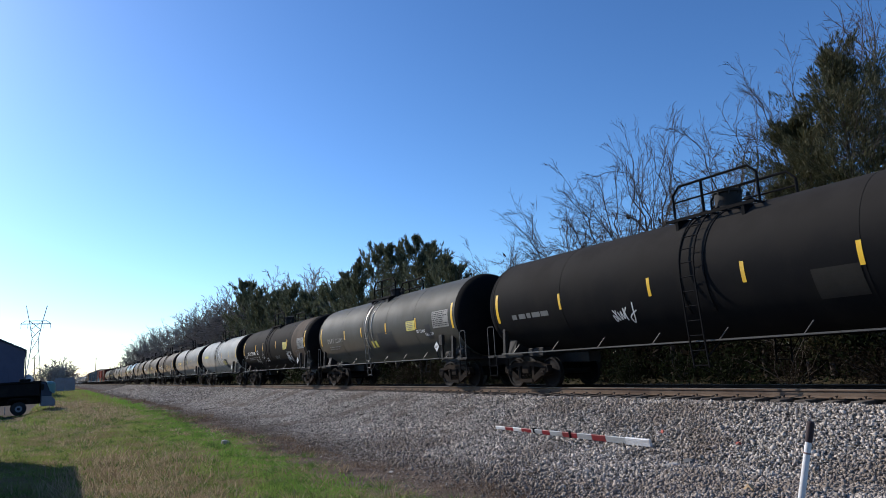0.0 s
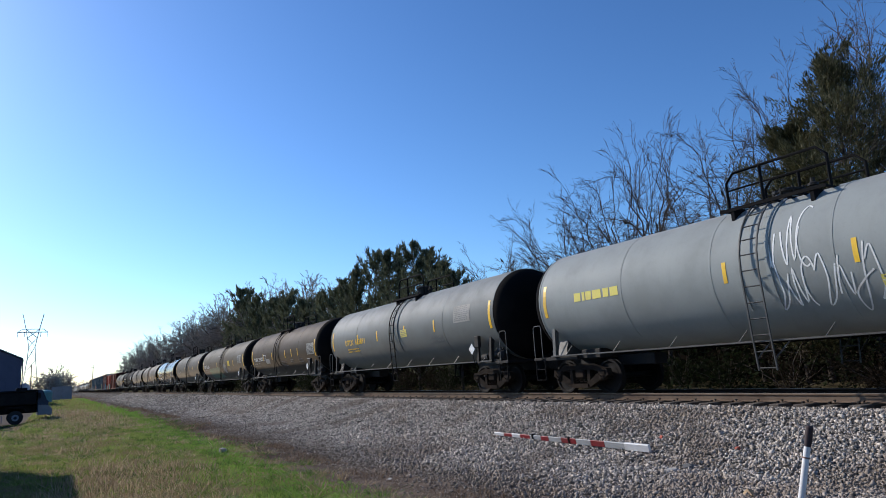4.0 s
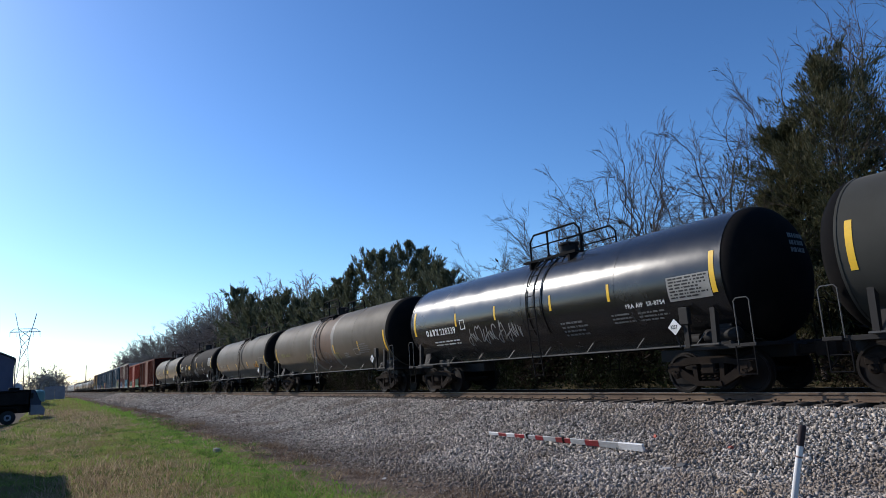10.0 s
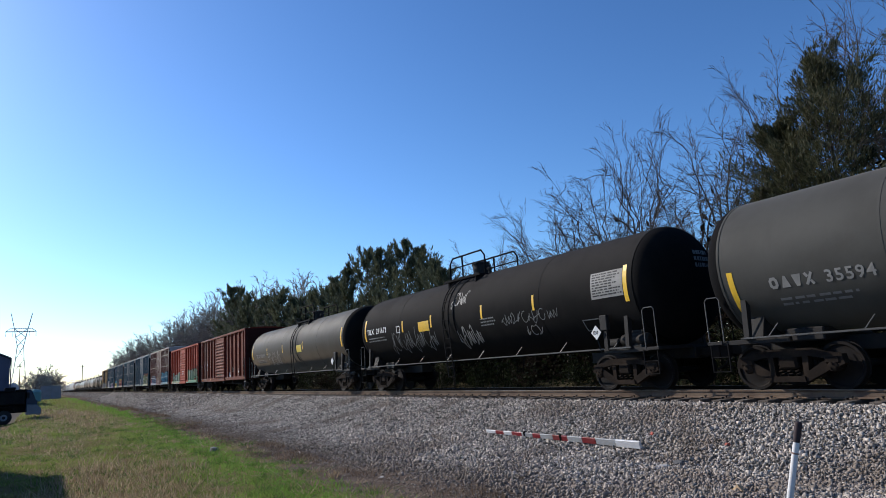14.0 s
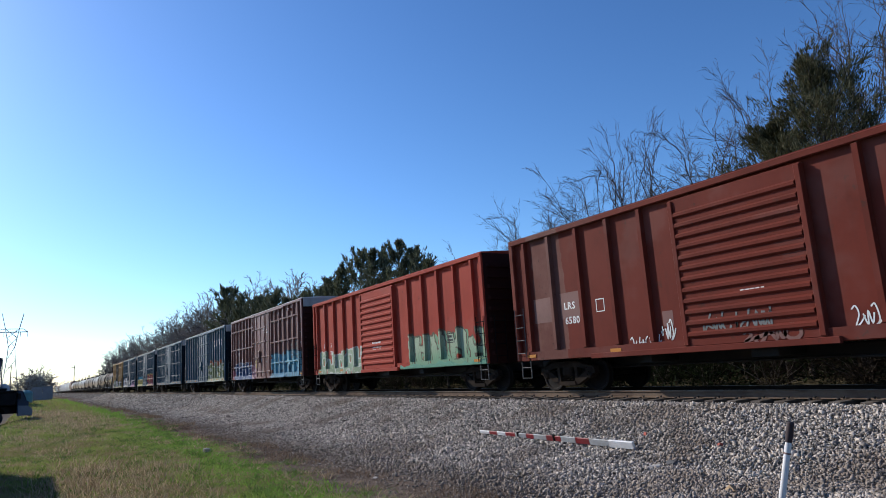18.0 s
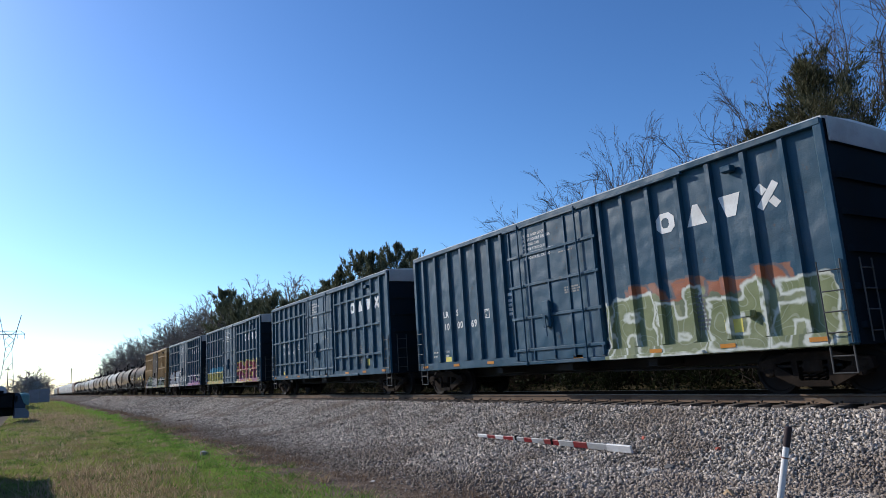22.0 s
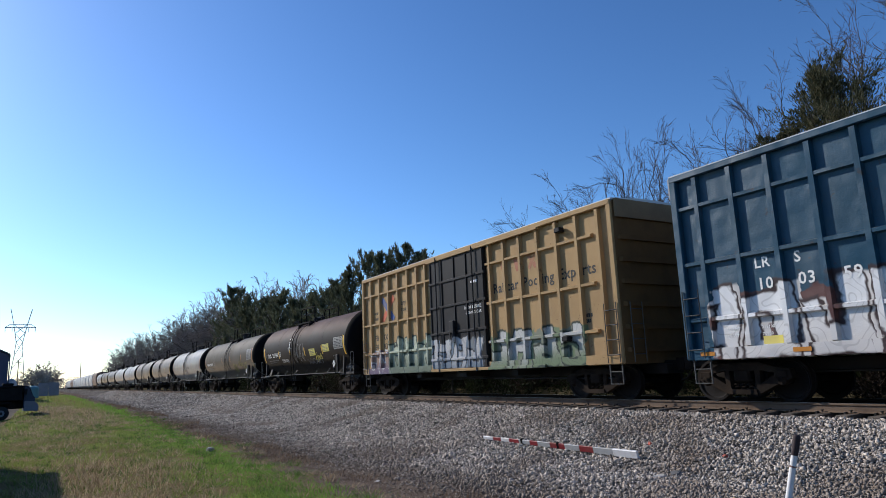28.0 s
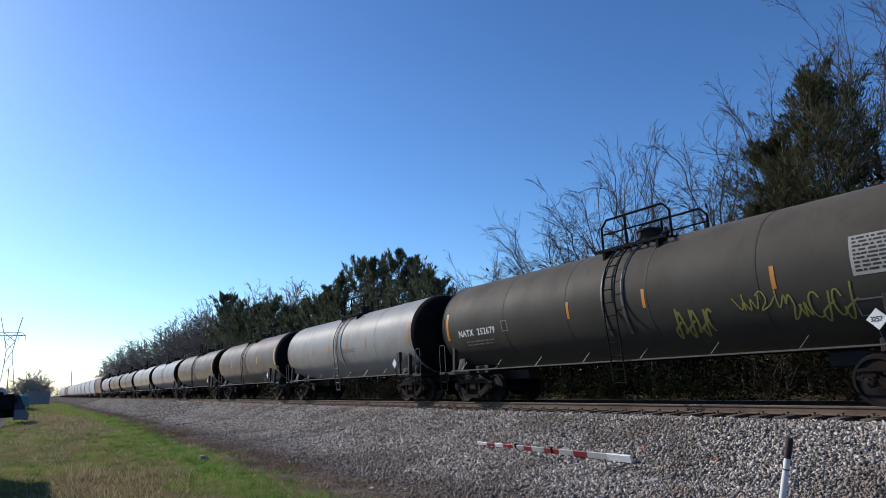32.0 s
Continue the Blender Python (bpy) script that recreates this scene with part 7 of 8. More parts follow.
m = Mat("grass_blades", 0.75)
gi = m.n.new("ShaderNodeNewGeometry")
pos = m.plain()
patchy = m.math("MULTIPLY_ADD", m.math("SUBTRACT", gi.outputs["Random Per Island"], 0.5), 0.28, m.math("MULTIPLY_ADD", m.math("SUBTRACT", m.noise(0.28, 3, pos), 0.5), 0.8, m.noise(0.9, 5, pos)))
gs = m.n.new("ShaderNodeSeparateXYZ")
m.link(pos, gs.inputs[0])
lush = m.ramp(m.math("SUBTRACT", gs.outputs[0], m.math("MULTIPLY", m.math("MINIMUM", gs.outputs[1], 60.0), 0.03)), 1.2, 3.6)
c = m.mix(gi.outputs["Random Per Island"], (0.17, 0.225, 0.045), (0.32, 0.36, 0.105))
c = m.mix(m.math("MULTIPLY", lush, 0.75), c, (0.145, 0.29, 0.035))
m.colour(m.mix(m.ramp(m.math("MULTIPLY_ADD", lush, -0.14, patchy), 0.47, 0.68), c, (0.25, 0.205, 0.105)))
GRASS = glow_through(m, 0.45)
m = Mat("straw", 0.8)
gi = m.n.new("ShaderNodeNewGeometry")
m.colour(m.mix(gi.outputs["Random Per Island"], (0.20, 0.145, 0.085), (0.52, 0.41, 0.26)))
STRAW = glow_through(m, 0.35)
m = Mat("dead_weeds", 0.85)
gi = m.n.new("ShaderNodeNewGeometry")
m.colour(m.mix(gi.outputs["Random Per Island"], (0.10, 0.07, 0.047), (0.28, 0.205, 0.14)))
DEAD = glow_through(m, 0.3)


def dryness(x, y):
    """Share of dead grass: a patch by the shed, a worn stretch before the yard, and blotches."""
    near = np.exp(-(((x - 0.35 - 0.055 * y) / 1.25) ** 2 + ((y - 13.5) / 4.6) ** 2) ** 2)
    far = np.exp(-(((x - 1.6) / 2.2) ** 2 + ((y - 50.0) / 15.0) ** 2) ** 2) * 0.5
    blot = np.clip(1.5 * np.sin(x * 1.7 + 1.3 * np.sin(y * 0.41)) * np.sin(y * 0.62 + 1.9 * np.sin(x * 0.8)) - 0.6, 0, 0.5) * np.clip((3.4 - x) / 1.5, 0, 1)
    return np.clip(near + far + blot, 0, 1)


def on_lawn(x, y, r):
    e = grass_edge(y)
    return (x < e + r.normal(0, 0.25, len(x))) & (r.uniform(0, 1, len(x)) < 0.96 - 0.8 * dryness(x, y)) & ~((x < -1.5) & (y > 37))


def on_dry(x, y, r):
    clump = 0.6 + 0.4 * np.sin(x * 4.1 + 1.7 * np.sin(y * 1.3)) * np.sin(y * 1.9 + 1.1 * np.sin(x * 2.7))
    return (r.uniform(0, 1, len(x)) < dryness(x, y) * clump) & (x < grass_edge(y) - 0.2) & ~((x < -1.5) & (y > 37))


def on_verge(x, y, r):
    e = grass_edge(y)
    return (np.abs(x - e - 0.7) < 0.9) & (np.sin(x * 2.3 + y * 0.9) * np.sin(y * 0.83 - x) + 0.5 * np.sin(y * 0.43) + r.normal(0, 0.35, len(x)) > 0.6)


tagged(put(new("grass", blades("grass", 430000, (-7, 6.5), (7.2, 75), 0.036, on_lawn, 21, 1.9)), GRASS), "green mown grass on the verge", "grass", kind="stuff")
tagged(put(new("grass", blades("grass", 40000, (-30, 6.5), (60, 190), 0.10, on_lawn, 24, 1.2)), GRASS), "green mown grass towards the yard", "grass", kind="stuff")
tagged(put(new("dry_grass", blades("dry_grass", 200000, (-3.5, 4.5), (7.0, 68), 0.07, on_dry, 22, 1.7)), STRAW), "patches of dry straw-coloured grass", "grass", kind="stuff")
tagged(put(new("dry_weeds", blades("dry_weeds", 90000, (3.8, 8.0), (7.0, 75), 0.06, on_verge, 23, 1.5)), DEAD), "dead weeds between grass and gravel", "weeds", kind="stuff")

def tufts(name, n, seed, xs, ys, hgt):
    """Ragged clumps that stand above the mown grass."""
    r = np.random.default_rng(seed)
    cx, cy = r.uniform(*xs, n), ys[0] + (ys[1] - ys[0]) * r.uniform(0, 1, n) ** 1.4
    ok = cx < grass_edge(cy) + 0.6
    cx, cy = cx[ok], cy[ok]
    k = r.integers(14, 46, len(cx))
    x, y = np.repeat(cx, k), np.repeat(cy, k)
    size = np.repeat(r.uniform(0.05, 0.16, len(cx)), k)
    m_ = len(x)
    ox, oy = r.normal(0, 1, m_) * size, r.normal(0, 1, m_) * size
    z = lie(x + ox, y + oy)
    h = hgt * r.uniform(0.5, 1.3, m_) * np.repeat(r.uniform(0.6, 1.4, len(cx)), k)
    w = 0.003 + 0.0004 * y.clip(0, 50)
    a = r.uniform(0, 2 * np.pi, m_)
    lx, ly = np.cos(a) * w, np.sin(a) * w
    bx, by = ox * 1.1 + r.normal(0, 0.3, m_) * h, oy * 1.1 + r.normal(0, 0.3, m_) * h
    x, y = x + ox, y + oy
    V = np.stack([np.stack([x - lx, y - ly, z - 0.01], -1), np.stack([x + lx, y + ly, z - 0.01], -1), np.stack([x + bx, y + by, z + h], -1)], 1)
    return raw_mesh(name, V.reshape(-1, 3), np.arange(3 * m_).reshape(-1, 3), 3)


m = Mat("tuft_blades", 0.75)
gi = m.n.new("ShaderNodeNewGeometry")
m.colour(m.mix(gi.outputs["Random Per Island"], (0.05, 0.10, 0.018), (0.14, 0.21, 0.045)))
TUFT = glow_through(m, 0.4)
tagged(put(new("grass_tufts", tufts("grass_tufts", 900, 61, (-4, 6), (7.3, 50), 0.085)), TUFT), "ragged darker green grass tufts on the verge", "grass", kind="stuff")
tagged(put(new("straw_tufts", tufts("straw_tufts", 520, 62, (-3, 6.4), (7.3, 45), 0.10)), STRAW), "pale dead grass tufts on the verge", "grass", kind="stuff")

# ---- things on the bank ----
def gate_arm():
    """A broken crossing-gate arm lying on the slope."""
    p0, p1 = Vector((9.70, 14.34, 0)), Vector((9.83, 9.35, 0))
    p0.z, p1.z = float(lie(p0.x, p0.y)) + 0.07, float(lie(p1.x, p1.y)) + 0.10
    d = p1 - p0
    L = d.length
    t = thing("crossing_gate_arm", "broken red and white crossing gate arm lying on the gravel", "gate arm")
    t.matrix_basis = Matrix.Translation(p0) @ d.to_track_quat("Y", "Z").to_matrix().to_4x4() @ pose(0, 0, 0, 0, 14, 0)
    white, red = worn("arm_white", (0.62, 0.62, 0.62), (0.35, 0.33, 0.3), 0.45, 0.5), worn("arm_red", (0.21, 0.018, 0.024), (0.16, 0.06, 0.05), 0.45, 0.5)
    grey = worn("arm_grey", (0.36, 0.37, 0.37), (0.22, 0.2, 0.18), 0.5, 0.5)
    cuts = (0, 0.08, 0.145, 0.21, 0.285, 0.365, 0.42, 0.505, 0.60, 0.69, 0.77, 0.88)
    for k in range(11):
        y, q = L * cuts[k], L * cuts[k + 1]
        mat = (white, red, white, red, grey, red, grey, red, grey, red, grey)[k]
        w = 0.038 + 0.03 * k / 11
        part("arm_section", Form().box(-0.018, 0.018, y + 0.002, q, -w, w, 0.006), mat, t)
    part("butt_plate", Form().box(-0.03, 0.03, L * 0.88, L + 0.03, -0.075, 0.075, 0.01), white, t, "scuffed white butt end")
    for k in (0.3, 0.55):
        part("cable_clip", Form().box(-0.03, 0.03, L * k, L * k + 0.06, -0.07, 0.075, 0.01), BLACK_PIPE, t)


gate_arm()


def marker_post():
    """A leaning white post with a black cap."""
    x, y = 6.18, 4.235
    z = float(lie(x, y))
    t = thing("marker_post", "leaning white plastic marker post with a dark cap", "post", pose(x, y, z - 0.2, 0, 0, 0))
    white = worn("post_white", (0.72, 0.72, 0.71), (0.45, 0.42, 0.4), 0.45, 0.5)
    lean = Vector((0.0953, -0.1489, 0.7223)) / 0.7223
    top = lean * (0.16 - z + 0.2)
    part("shaft", Form().tube([(0, 0, 0), top * 0.93], [0.034, 0.030], 14), white, t)
    part("cap", Form().tube([top * 0.86, top * 0.99, top], [0.034, 0.034, 0.025], 14), worn("cap_black", (0.03, 0.02, 0.022), (0.07, 0.05, 0.05), 0.6), t, "dark brown-black cap")
    part("band", Form().tube([top * 0.78, top * 0.79], 0.0335, 14), worn("band_brown", (0.2, 0.12, 0.1), (0.3, 0.2, 0.16), 0.6), t)


marker_post()
r = np.random.default_rng(91)
paths = []
for k in range(420):
    x, y = r.normal(8.0, 0.9), r.normal(3.6, 0.8)
    d = np.array([r.normal(), r.normal(), 0.5])
    d /= np.linalg.norm(d)
    p, q, _ = limb(r, np.array([x, y, float(lie(x, y)) + 0.01]), d, r.uniform(0.15, 0.45), 0.0035, 0.002, 5, -0.16, 0.3)
    paths.append((p, q))
v, f = tubes(paths, 3)
tagged(put(new("dead_vines", raw_mesh("dead_vines", v, f, 4)), worn("bleached_stalks", (0.42, 0.36, 0.28), (0.26, 0.21, 0.16), 0.85)), "tangle of bleached dead stalks on the gravel", "weeds", kind="stuff")
rock = random.Random(3)
RUST_TAN, RED_CHIP, PALE = worn("tan_rock", (0.42, 0.30, 0.17), (0.3, 0.22, 0.14), 0.8), worn("red_chip", (0.36, 0.085, 0.055), (0.24, 0.07, 0.05), 0.6), worn("pale_slab", (0.4, 0.38, 0.35), (0.28, 0.26, 0.23), 0.8)


def chunk(name, x, y, s, mat, label, category):
    f = Form()
    vs = []
    for k in range(14):
        d = Vector((rock.gauss(0, 1), rock.gauss(0, 1), rock.gauss(0, 1))).normalized()
        vs.append((d.x * s[0], d.y * s[1], d.z * s[2]))
    bm = bmesh.new()
    for p in vs:
        bm.verts.new(p)
    bmesh.ops.convex_hull(bm, input=bm.verts)
    me = bpy.data.meshes.new(name)
    bm.to_mesh(me)
    bm.free()
    ob = put(new(name, me), mat)
    ob.matrix_basis = pose(x, y, float(lie(x, y)) + s[2] * 0.55, 0, 0, rock.uniform(0, 90))
    return tagged(ob, label, category)


chunk("rock", 8.12, 6.03, (0.09, 0.08, 0.07), RUST_TAN, "tan rock among grey gravel", "rock")
chunk("slab", 9.12, 8.22, (0.2, 0.1, 0.04), PALE, "pale flat broken slab on the gravel", "slab")
chunk("plastic_shard", 10.37, 9.51, (0.06, 0.05, 0.05), RED_CHIP, "orange-red plastic shard on the gravel", "debris")
chunk("plastic_shard", 10.14, 7.63, (0.07, 0.05, 0.04), RED_CHIP, "orange-red plastic shard on the gravel", "debris")
chunk("paper_scrap", 5.46, 11.66, (0.08, 0.05, 0.015), PALE, "pale scrap of paper on the gravel", "litter")
chunk("stone", 3.88, 18.61, (0.13, 0.13, 0.08), PALE, "pale stone at the edge of the grass", "stone")
SLATE = worn("slate_slab", (0.10, 0.10, 0.10), (0.17, 0.16, 0.15), 0.8)
chunk("slab", 8.88, 8.9, (0.17, 0.09, 0.04), SLATE, "dark grey flat slab on the gravel", "slab")
chunk("slab", 9.46, 8.15, (0.13, 0.12, 0.05), SLATE, "dark grey flat slab on the gravel", "slab")
chunk("slab", 8.41, 19.35, (0.25, 0.12, 0.04), PALE, "pale flat broken slab on the gravel", "slab")
for x, y in ((7.72, 65.6), (7.57, 43.5), (7.07, 45.5)):
    chunk("paper_scrap", x, y, (0.14, 0.10, 0.03), PALE, "pale scrap of litter on the gravel", "litter")


def stick(x, y, length, turn, seed):
    """A dead branch lying on the gravel."""
    r_ = np.random.default_rng(seed)
    p, q, _ = limb(r_, np.array([x, y, float(lie(x, y)) + 0.05]), (math.cos(turn), math.sin(turn), 0.05), length, 0.028, 0.012, 6, 0.0, 0.1)
    p2, q2, _ = limb(r_, np.array(p[3]), (math.cos(turn + 0.7), math.sin(turn + 0.7), 0.12), length * 0.4, 0.014, 0.006, 4, 0.0, 0.12)
    v, f = tubes([(p, q), (p2, q2)], 6)
    tagged(put(new("dead_branch", raw_mesh("dead_branch", v, f, 4)), BARK), "dark dead branch lying on the gravel", "branch")


stick(9.75, 23.5, 0.9, -0.6, 1)
stick(9.0, 47.2, 1.6, 0.3, 2)
stick(7.0, 40.6, 1.3, -0.2, 3)

# ---- yard at the far end of the grass ----
def warehouse():
    t = thing("warehouse", "dark blue-grey metal warehouse with a low gable roof", "building", pose(-3.72, 98, -0.4, 0, 0, 2.6))
    wall, roof = worn("metal_siding", (0.075, 0.078, 0.125), (0.055, 0.058, 0.09), 0.6, 0.4), worn("metal_roofing", (0.05, 0.06, 0.08), (0.07, 0.07, 0.08), 0.5, 0.4)
    w, deep, ze, zr = 21.0, 26.0, 5.55, 10.9
    part("wall", Form().prism([(-w, 0), (0, 0), (0, ze), (-w / 2, zr), (-w, ze)], 0, deep, "y"), wall, t)
    for s in (-1, 1):
        xe = 0.14 if s > 0 else -w - 0.14
        part("roof", Form().prism([(xe, ze), (-w / 2, zr + 0.05), (-w / 2, zr + 0.22), (xe, ze + 0.17)], -0.3, deep + 0.3, "y"), roof, t)
    for k in range(20):
        x = -w + 0.5 + k * 1.05
        part("siding_rib", Form().box(x - 0.05, x + 0.05, -0.05, -0.003, 0, ze), wall, t)
    part("gutter", Form().box(0.0, 0.16, -0.3, deep + 0.3, ze - 0.16, ze - 0.004, 0.03), roof, t)
    part("downpipe", Form().tube([(0.10, -0.1, ze - 0.1), (0.10, -0.1, 0.1)], 0.06, 8), roof, t)


warehouse()


def yard_truck():
    """A parked truck with a black flat body."""
    t = thing("parked_truck", "parked black flatbed truck with a pale hood", "truck", pose(-3.05, 50, -0.9, 0, 0, 4))
    blk, wht, glass = worn("truck_black", (0.010, 0.010, 0.011), (0.028, 0.026, 0.024), 0.75, gloss=0.05), worn("truck_white", (0.17, 0.18, 0.21), (0.11, 0.11, 0.12), 0.5), worn("tyre_rubber", (0.018, 0.018, 0.018), (0.04, 0.04, 0.04), 0.85)
    part("bed", Form().box(-6.0, 2.0, -1.2, 1.2, 1.15, 1.95, 0.06), blk, t, "black steel bed")
    part("bed_top", Form().box(-6.0, 2.05, -1.25, 1.25, 1.95, 2.06, 0.03), blk, t)
    part("chassis", Form().box(-5.0, 2.3, -0.45, 0.45, 0.65, 1.15, 0.03), blk, t)
    part("side_box", Form().box(-2.2, -1.25, -1.18, -0.7, 0.5, 1.1, 0.03), blk, t)
    part("fuel_tank", Form().lathe([(-0.3, 0), (-0.3, 0.26), (0.75, 0.26), (0.75, 0)], 14, "x", (-0.9, -0.95, 0.78)), blk, t)
    part("fender", Form().prism([(0.38, 0.72), (0.5, 0.98), (1.35, 0.98), (1.48, 0.72), (1.56, 0.72), (1.4, 1.08), (0.44, 1.08), (0.3, 0.72)], -1.2, -0.8, "y"), blk, t)
    part("axle_housing", Form().tube([(-3.3, -0.9, 0.42), (-3.3, 0.9, 0.42)], 0.14, 8), blk, t)
    part("cab", Form().prism([(2.06, 0.7), (2.6, 0.65), (2.66, 1.3), (2.5, 1.45), (2.3, 2.0), (2.06, 2.02)], -1.05, 1.05, "y"), worn("truck_blue", (0.018, 0.03, 0.06), (0.02, 0.03, 0.05), 0.45), t, "dark blue cab")
    for k, (x0_, x1_, h_) in enumerate(((-4.6, -4.1, 0.22), (-0.6, -0.2, 0.30), (0.9, 1.5, 0.16))):
        part("load", Form().box(x0_, x1_, -0.9, 0.3, 2.06, 2.06 + h_, 0.05), wht if k == 1 else blk, t)
    part("stake_rail", Form().tube([(-6.0, -1.22, 2.06), (-6.0, -1.22, 2.3), (-1.4, -1.22, 2.3), (-1.4, -1.22, 2.06)], 0.03, 6), blk, t)
    part("mirror", Form().box(2.05, 2.2, -1.4, -1.2, 1.5, 1.85, 0.03), blk, t)
    part("headlight", Form().box(2.8, 2.87, -1.0, -0.75, 0.6, 0.8, 0.03), wht, t, "pale headlight")
    part("tail_box", Form().box(-1.2, -0.35, -1.26, -0.9, 0.95, 1.35, 0.03), wht, t, "pale tool box")
    part("mud_flap", Form().box(0.2, 0.24, -1.2, -0.8, 0.15, 0.6, 0.01), wht, t, "pale mud flap")
    part("windscreen", Form().prism([(2.53, 1.46), (2.34, 1.96), (2.31, 1.95), (2.50, 1.45)], -0.95, 0.95, "y"), blk, t)
    part("hood", Form().prism([(2.1, 0.5), (2.85, 0.5), (2.85, 0.86), (2.62, 1.08), (2.1, 1.12)], -1.12, 1.12, "y"), wht, t, "pale blue-white hood")
    part("bumper", Form().box(2.62, 2.85, -1.1, 1.1, 0.45, 0.75, 0.04), wht, t)
    for x in (-3.9, -2.7, 0.92):
        for s in (-1, 1):
            w = part("wheel", Form().lathe([(-0.14, 0), (-0.14, 0.36), (-0.11, 0.42), (0.11, 0.42), (0.14, 0.36), (0.14, 0)], 20, "y", (x, s * 0.98, 0.42)), glass, t)
            part("hub", Form().lathe([(-0.03, 0.09), (-0.03, 0.18), (0.03, 0.20), (0.03, 0.09)], 16, "y", (x, s * 1.13, 0.42)), wht, w, "grey steel wheel rim")


yard_truck()


def poly_tank():
    t = thing("storage_tank", "pale teal round storage tank in the yard", "tank", pose(-1.3, 125.0, float(lie(-1.3, 125))))
    part("shell", Form().lathe([(0, 0), (0, 0.95), (1.5, 0.95), (1.8, 0.75), (1.95, 0.25), (2.02, 0.22), (2.02, 0)], 24, "z"), worn("teal_plastic", (0.16, 0.32, 0.33), (0.12, 0.22, 0.23), 0.45), t)
    part("lid", Form().lathe([(2.0, 0), (2.0, 0.26), (2.07, 0.26), (2.09, 0)], 14, "z"), STEEL_DARK, t)


poly_tank()


def pylon():
    t = thing("transmission_tower", "steel lattice transmission tower against the bright sky", "pylon", pose(-11.2, 400, 0) @ Matrix.Diagonal((0.93, 0.93, 1.12, 1)))
    steel = worn("galvanised_lattice", (0.5, 0.51, 0.52), (0.38, 0.38, 0.38), 0.6)
    H_, f = 37.0, 0.13

    def corner(s, q, z):
        w = np.interp(z, (0, 16, 22, 30, 37), (4.2, 2.0, 1.5, 3.2, 5.0))
        return (s * w, q * min(w, 2.2), z)

    for s in (-1, 1):
        for q in (-1, 1):
            part("leg", Form().tube([corner(s, q, z) for z in (0, 8, 16, 22, 30, 37)], 0.13, 4), steel, t)
    for z0, z1 in ((0, 5), (5, 10), (10, 16), (16, 22), (22, 26), (26, 30)):
        for q in (-1, 1):
            part("brace", Form().tube([corner(-1, q, z0), corner(1, q, z1)], 0.08, 4), steel, t)
            part("brace", Form().tube([corner(1, q, z0), corner(-1, q, z1)], 0.08, 4), steel, t)
    part("crossarm", Form().tube([(-7.2, 0, 28.6), (7.2, 0, 28.6)], 0.2, 4).tube([(-7.2, 0, 28.6), (-5, 0, 30), (5, 0, 30), (7.2, 0, 28.6)], 0.13, 4), steel, t)
    for s in (-1, 1):
        for x in (7.0, 3.8):
            part("insulator", Form().tube([(s * x, 0, 28.5), (s * x, 0, 26.4)], 0.12, 5), steel, t)


pylon()


def pole(x, y, h):
    t = thing("utility_pole", "thin dark utility pole with a short crossarm", "pole", pose(x, y, 0))
    part("shaft", Form().tube([(0, 0, -0.5), (0, 0, h)], [0.2, 0.13], 8), TIE_WOOD, t)
    part("crossarm", Form().box(-1.1, 1.1, -0.06, 0.06, h - 0.9, h - 0.75), TIE_WOOD, t)


pole(13.95, 330, 11.6)
pole(-8.2, 300, 11.9)
for k, (x, y, h) in enumerate([(-2.4, 238, 7.6), (0.2, 240, 8.8), (1.9, 242, 7.4), (-5.6, 236, 5.2), (3.2, 246, 5.0)]):
    bare_tree("round_tree", x, y, h, 300 + k, "dense rounded leafless tree in the distance", h * 0.42, (0, 0), (10, 7, 5, 3), "distant trees beyond the yard", HAZE_TWIG, 0.03)
# distant scrub colour is paled to grey to stand for haze
m = Mat("hazed_scrub", 0.95, 0.0, 0.0)
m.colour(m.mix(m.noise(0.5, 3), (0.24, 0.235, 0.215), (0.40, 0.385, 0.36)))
HAZE_SCRUB = m.m
r = np.random.default_rng(41)
cen = np.stack([r.uniform(-90, 160, 900), r.uniform(420, 520, 900), r.uniform(0, 5.5, 900)], -1)
v, f = sprays(r, cen, np.full(900, 1.6), 14, 0.6)
tagged(put(new("distant_treeline", raw_mesh("distant_treeline", v, f, 4)), HAZE_SCRUB), "brown treeline on the horizon, haze put into its pale colour", "treeline", kind="stuff")
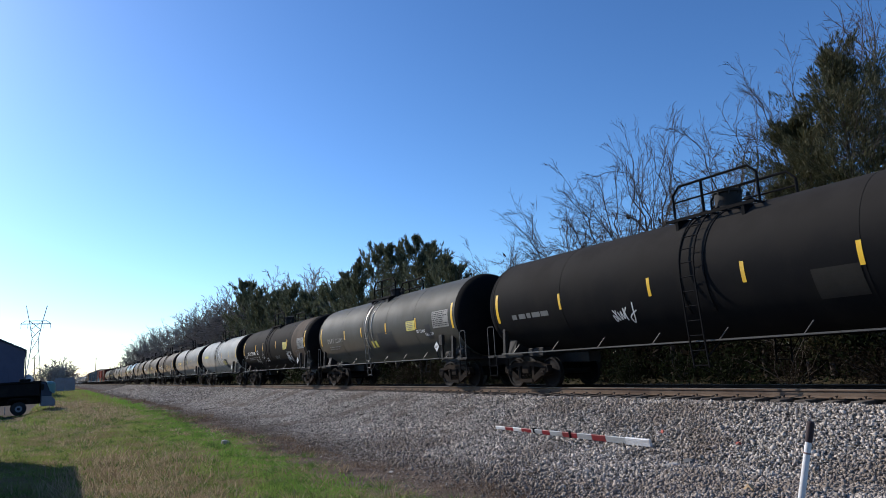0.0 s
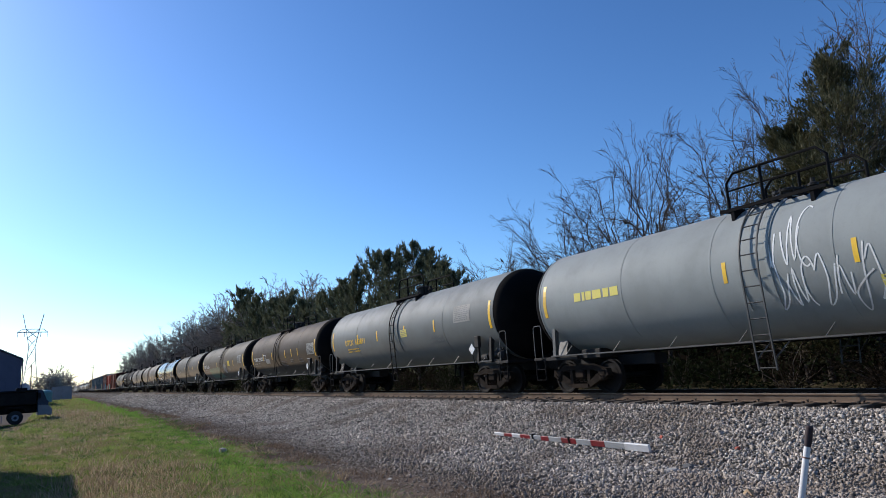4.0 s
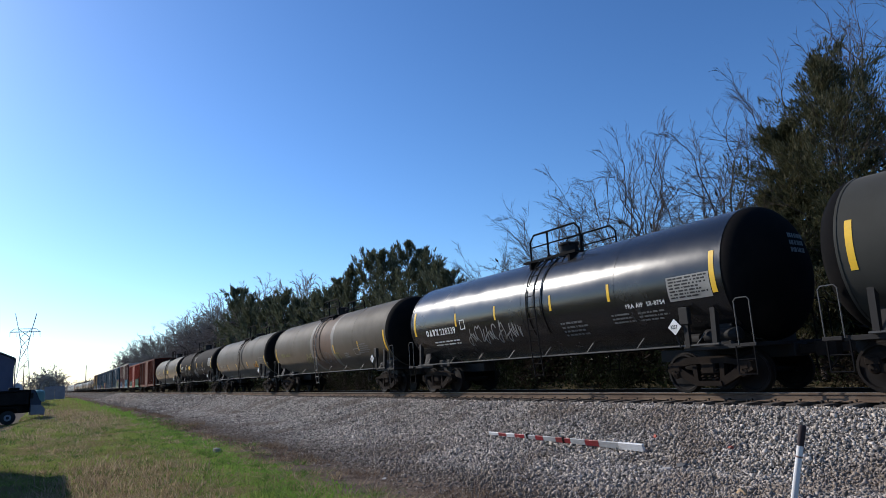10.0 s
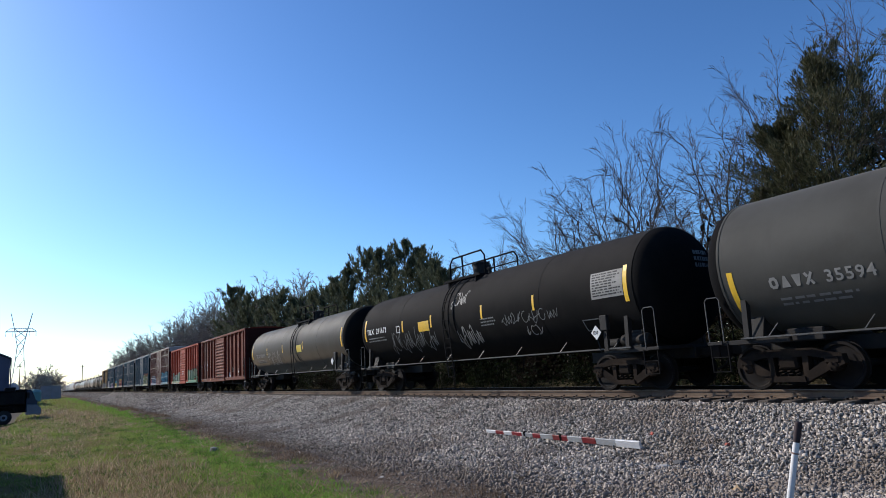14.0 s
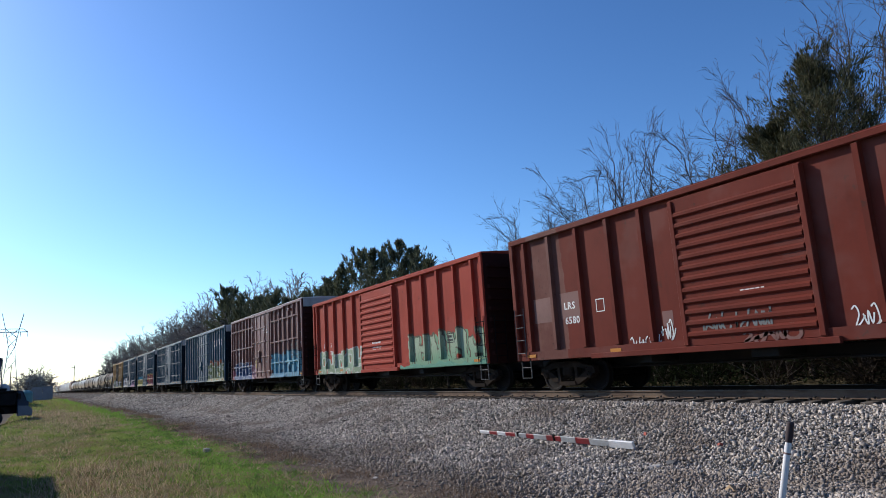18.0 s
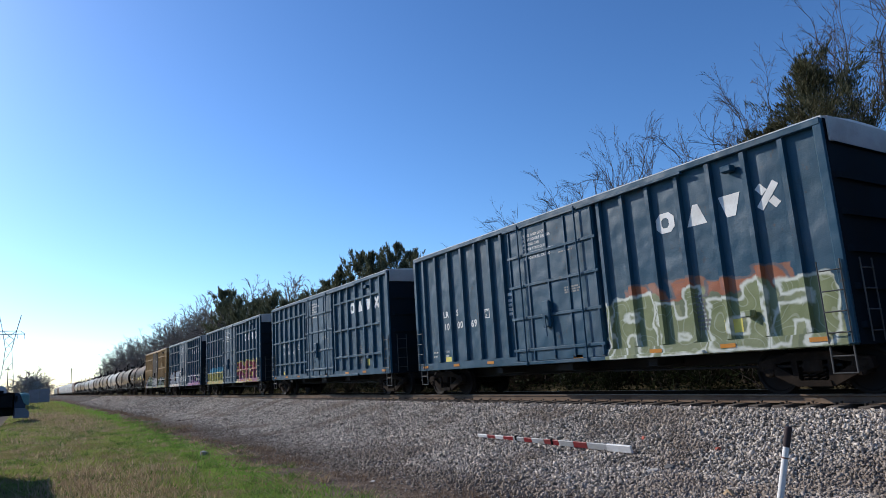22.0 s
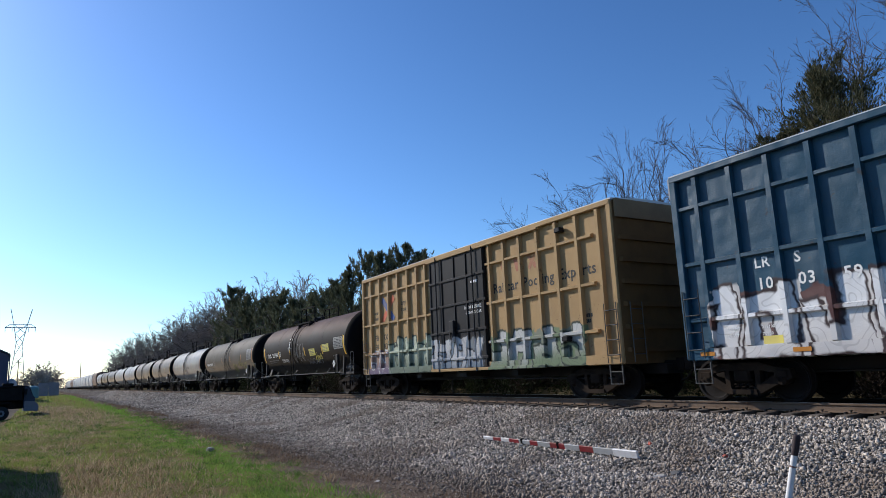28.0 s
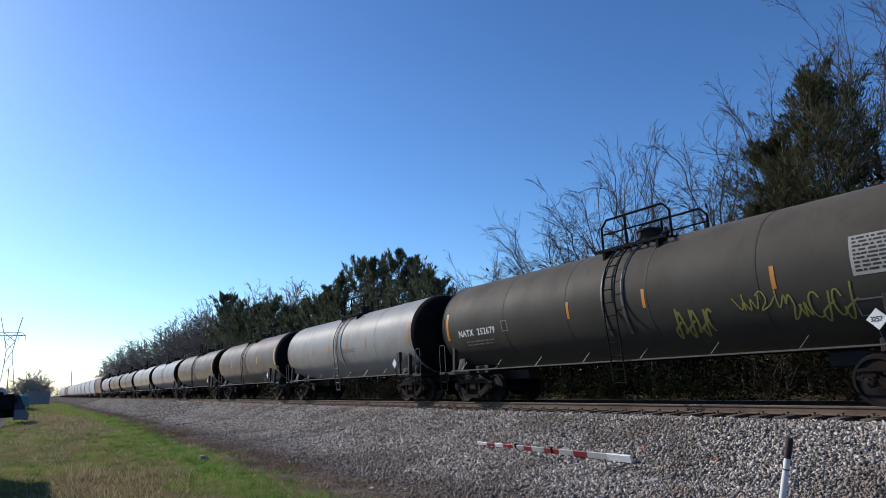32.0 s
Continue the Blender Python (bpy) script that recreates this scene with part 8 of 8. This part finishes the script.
cen = np.stack([r.normal(-0.2, 1.7, 260), r.uniform(234, 246, 260), 0.3 + 5.6 * r.uniform(0, 1, 260) ** 0.8], -1)
v, f = sprays(r, cen, np.full(260, 0.55), 30, 0.8)
tagged(put(new("distant_bushes", raw_mesh("distant_bushes", v, f, 4)), HAZE_SCRUB), "dense brown bushes beyond the yard, paled with a haze colour", "bushes", kind="stuff")
shed_wall = worn("corrugated_shed", (0.24, 0.25, 0.27), (0.17, 0.175, 0.18), 0.7)
for k in range(2):
    solid("yard_fence", Form().box(-0.86, 0.86, -0.1, 0.1, 0, 2.5, 0.03), shed_wall, "pale corrugated fence panel at the end of the yard", "fence", pose(0.25 + 1.75 * k, 150, -0.5), "fence panels in the yard")
t = thing("white_tank", "round white storage tank top behind the truck", "tank", pose(-3.65, 110, -0.4))
part("shell", Form().lathe([(0, 0), (0, 0.62), (2.2, 0.62), (2.55, 0.5), (2.8, 0.2), (2.85, 0)], 20, "z"), worn("white_tank_paint", (0.6, 0.6, 0.6), (0.45, 0.44, 0.43), 0.5), t)


# an unseen plain shed beside the viewer, added outside the view to shade the grass corner
def side_building():
    t = thing("side_building", "plain low shed, unseen, added to shade the grass corner", "building", pose(0, 0, 0))
    part("wall", Form().box(-9.0, -2.2, 2.0, 20.6, -1.0, 2.2), shed_wall, t)
    part("roof", Form().box(-9.2, -2.05, 1.8, 20.8, 2.2, 2.35), ROOF_ZINC, t)


side_building()


# ---- what moves ----
def motions():
    for ob, mid in CARS:
        walk(ob, [(t, pose(TRACK_X, mid - run(t), 0)) for t in range(0, 33)])
    mids = {ob: mid for ob, mid in CARS}
    for w, car, y, k in WHEELS:
        at = mids[car] + y
        ts = [i / 30 for i in range(0, 961) if -3.0 < at - run(i / 30) < 34.0]
        if len(ts) < 2:
            continue
        rows = [(t, pose(0, k, 0.457, math.degrees(run(t) / 0.457), 0, 0)) for t in ts]
        if ts[0] > 0:
            rows = [(0, rows[0][1])] + rows
        if ts[-1] < 32:
            rows = rows + [(32, rows[-1][1])]
        walk(w, rows)


motions()
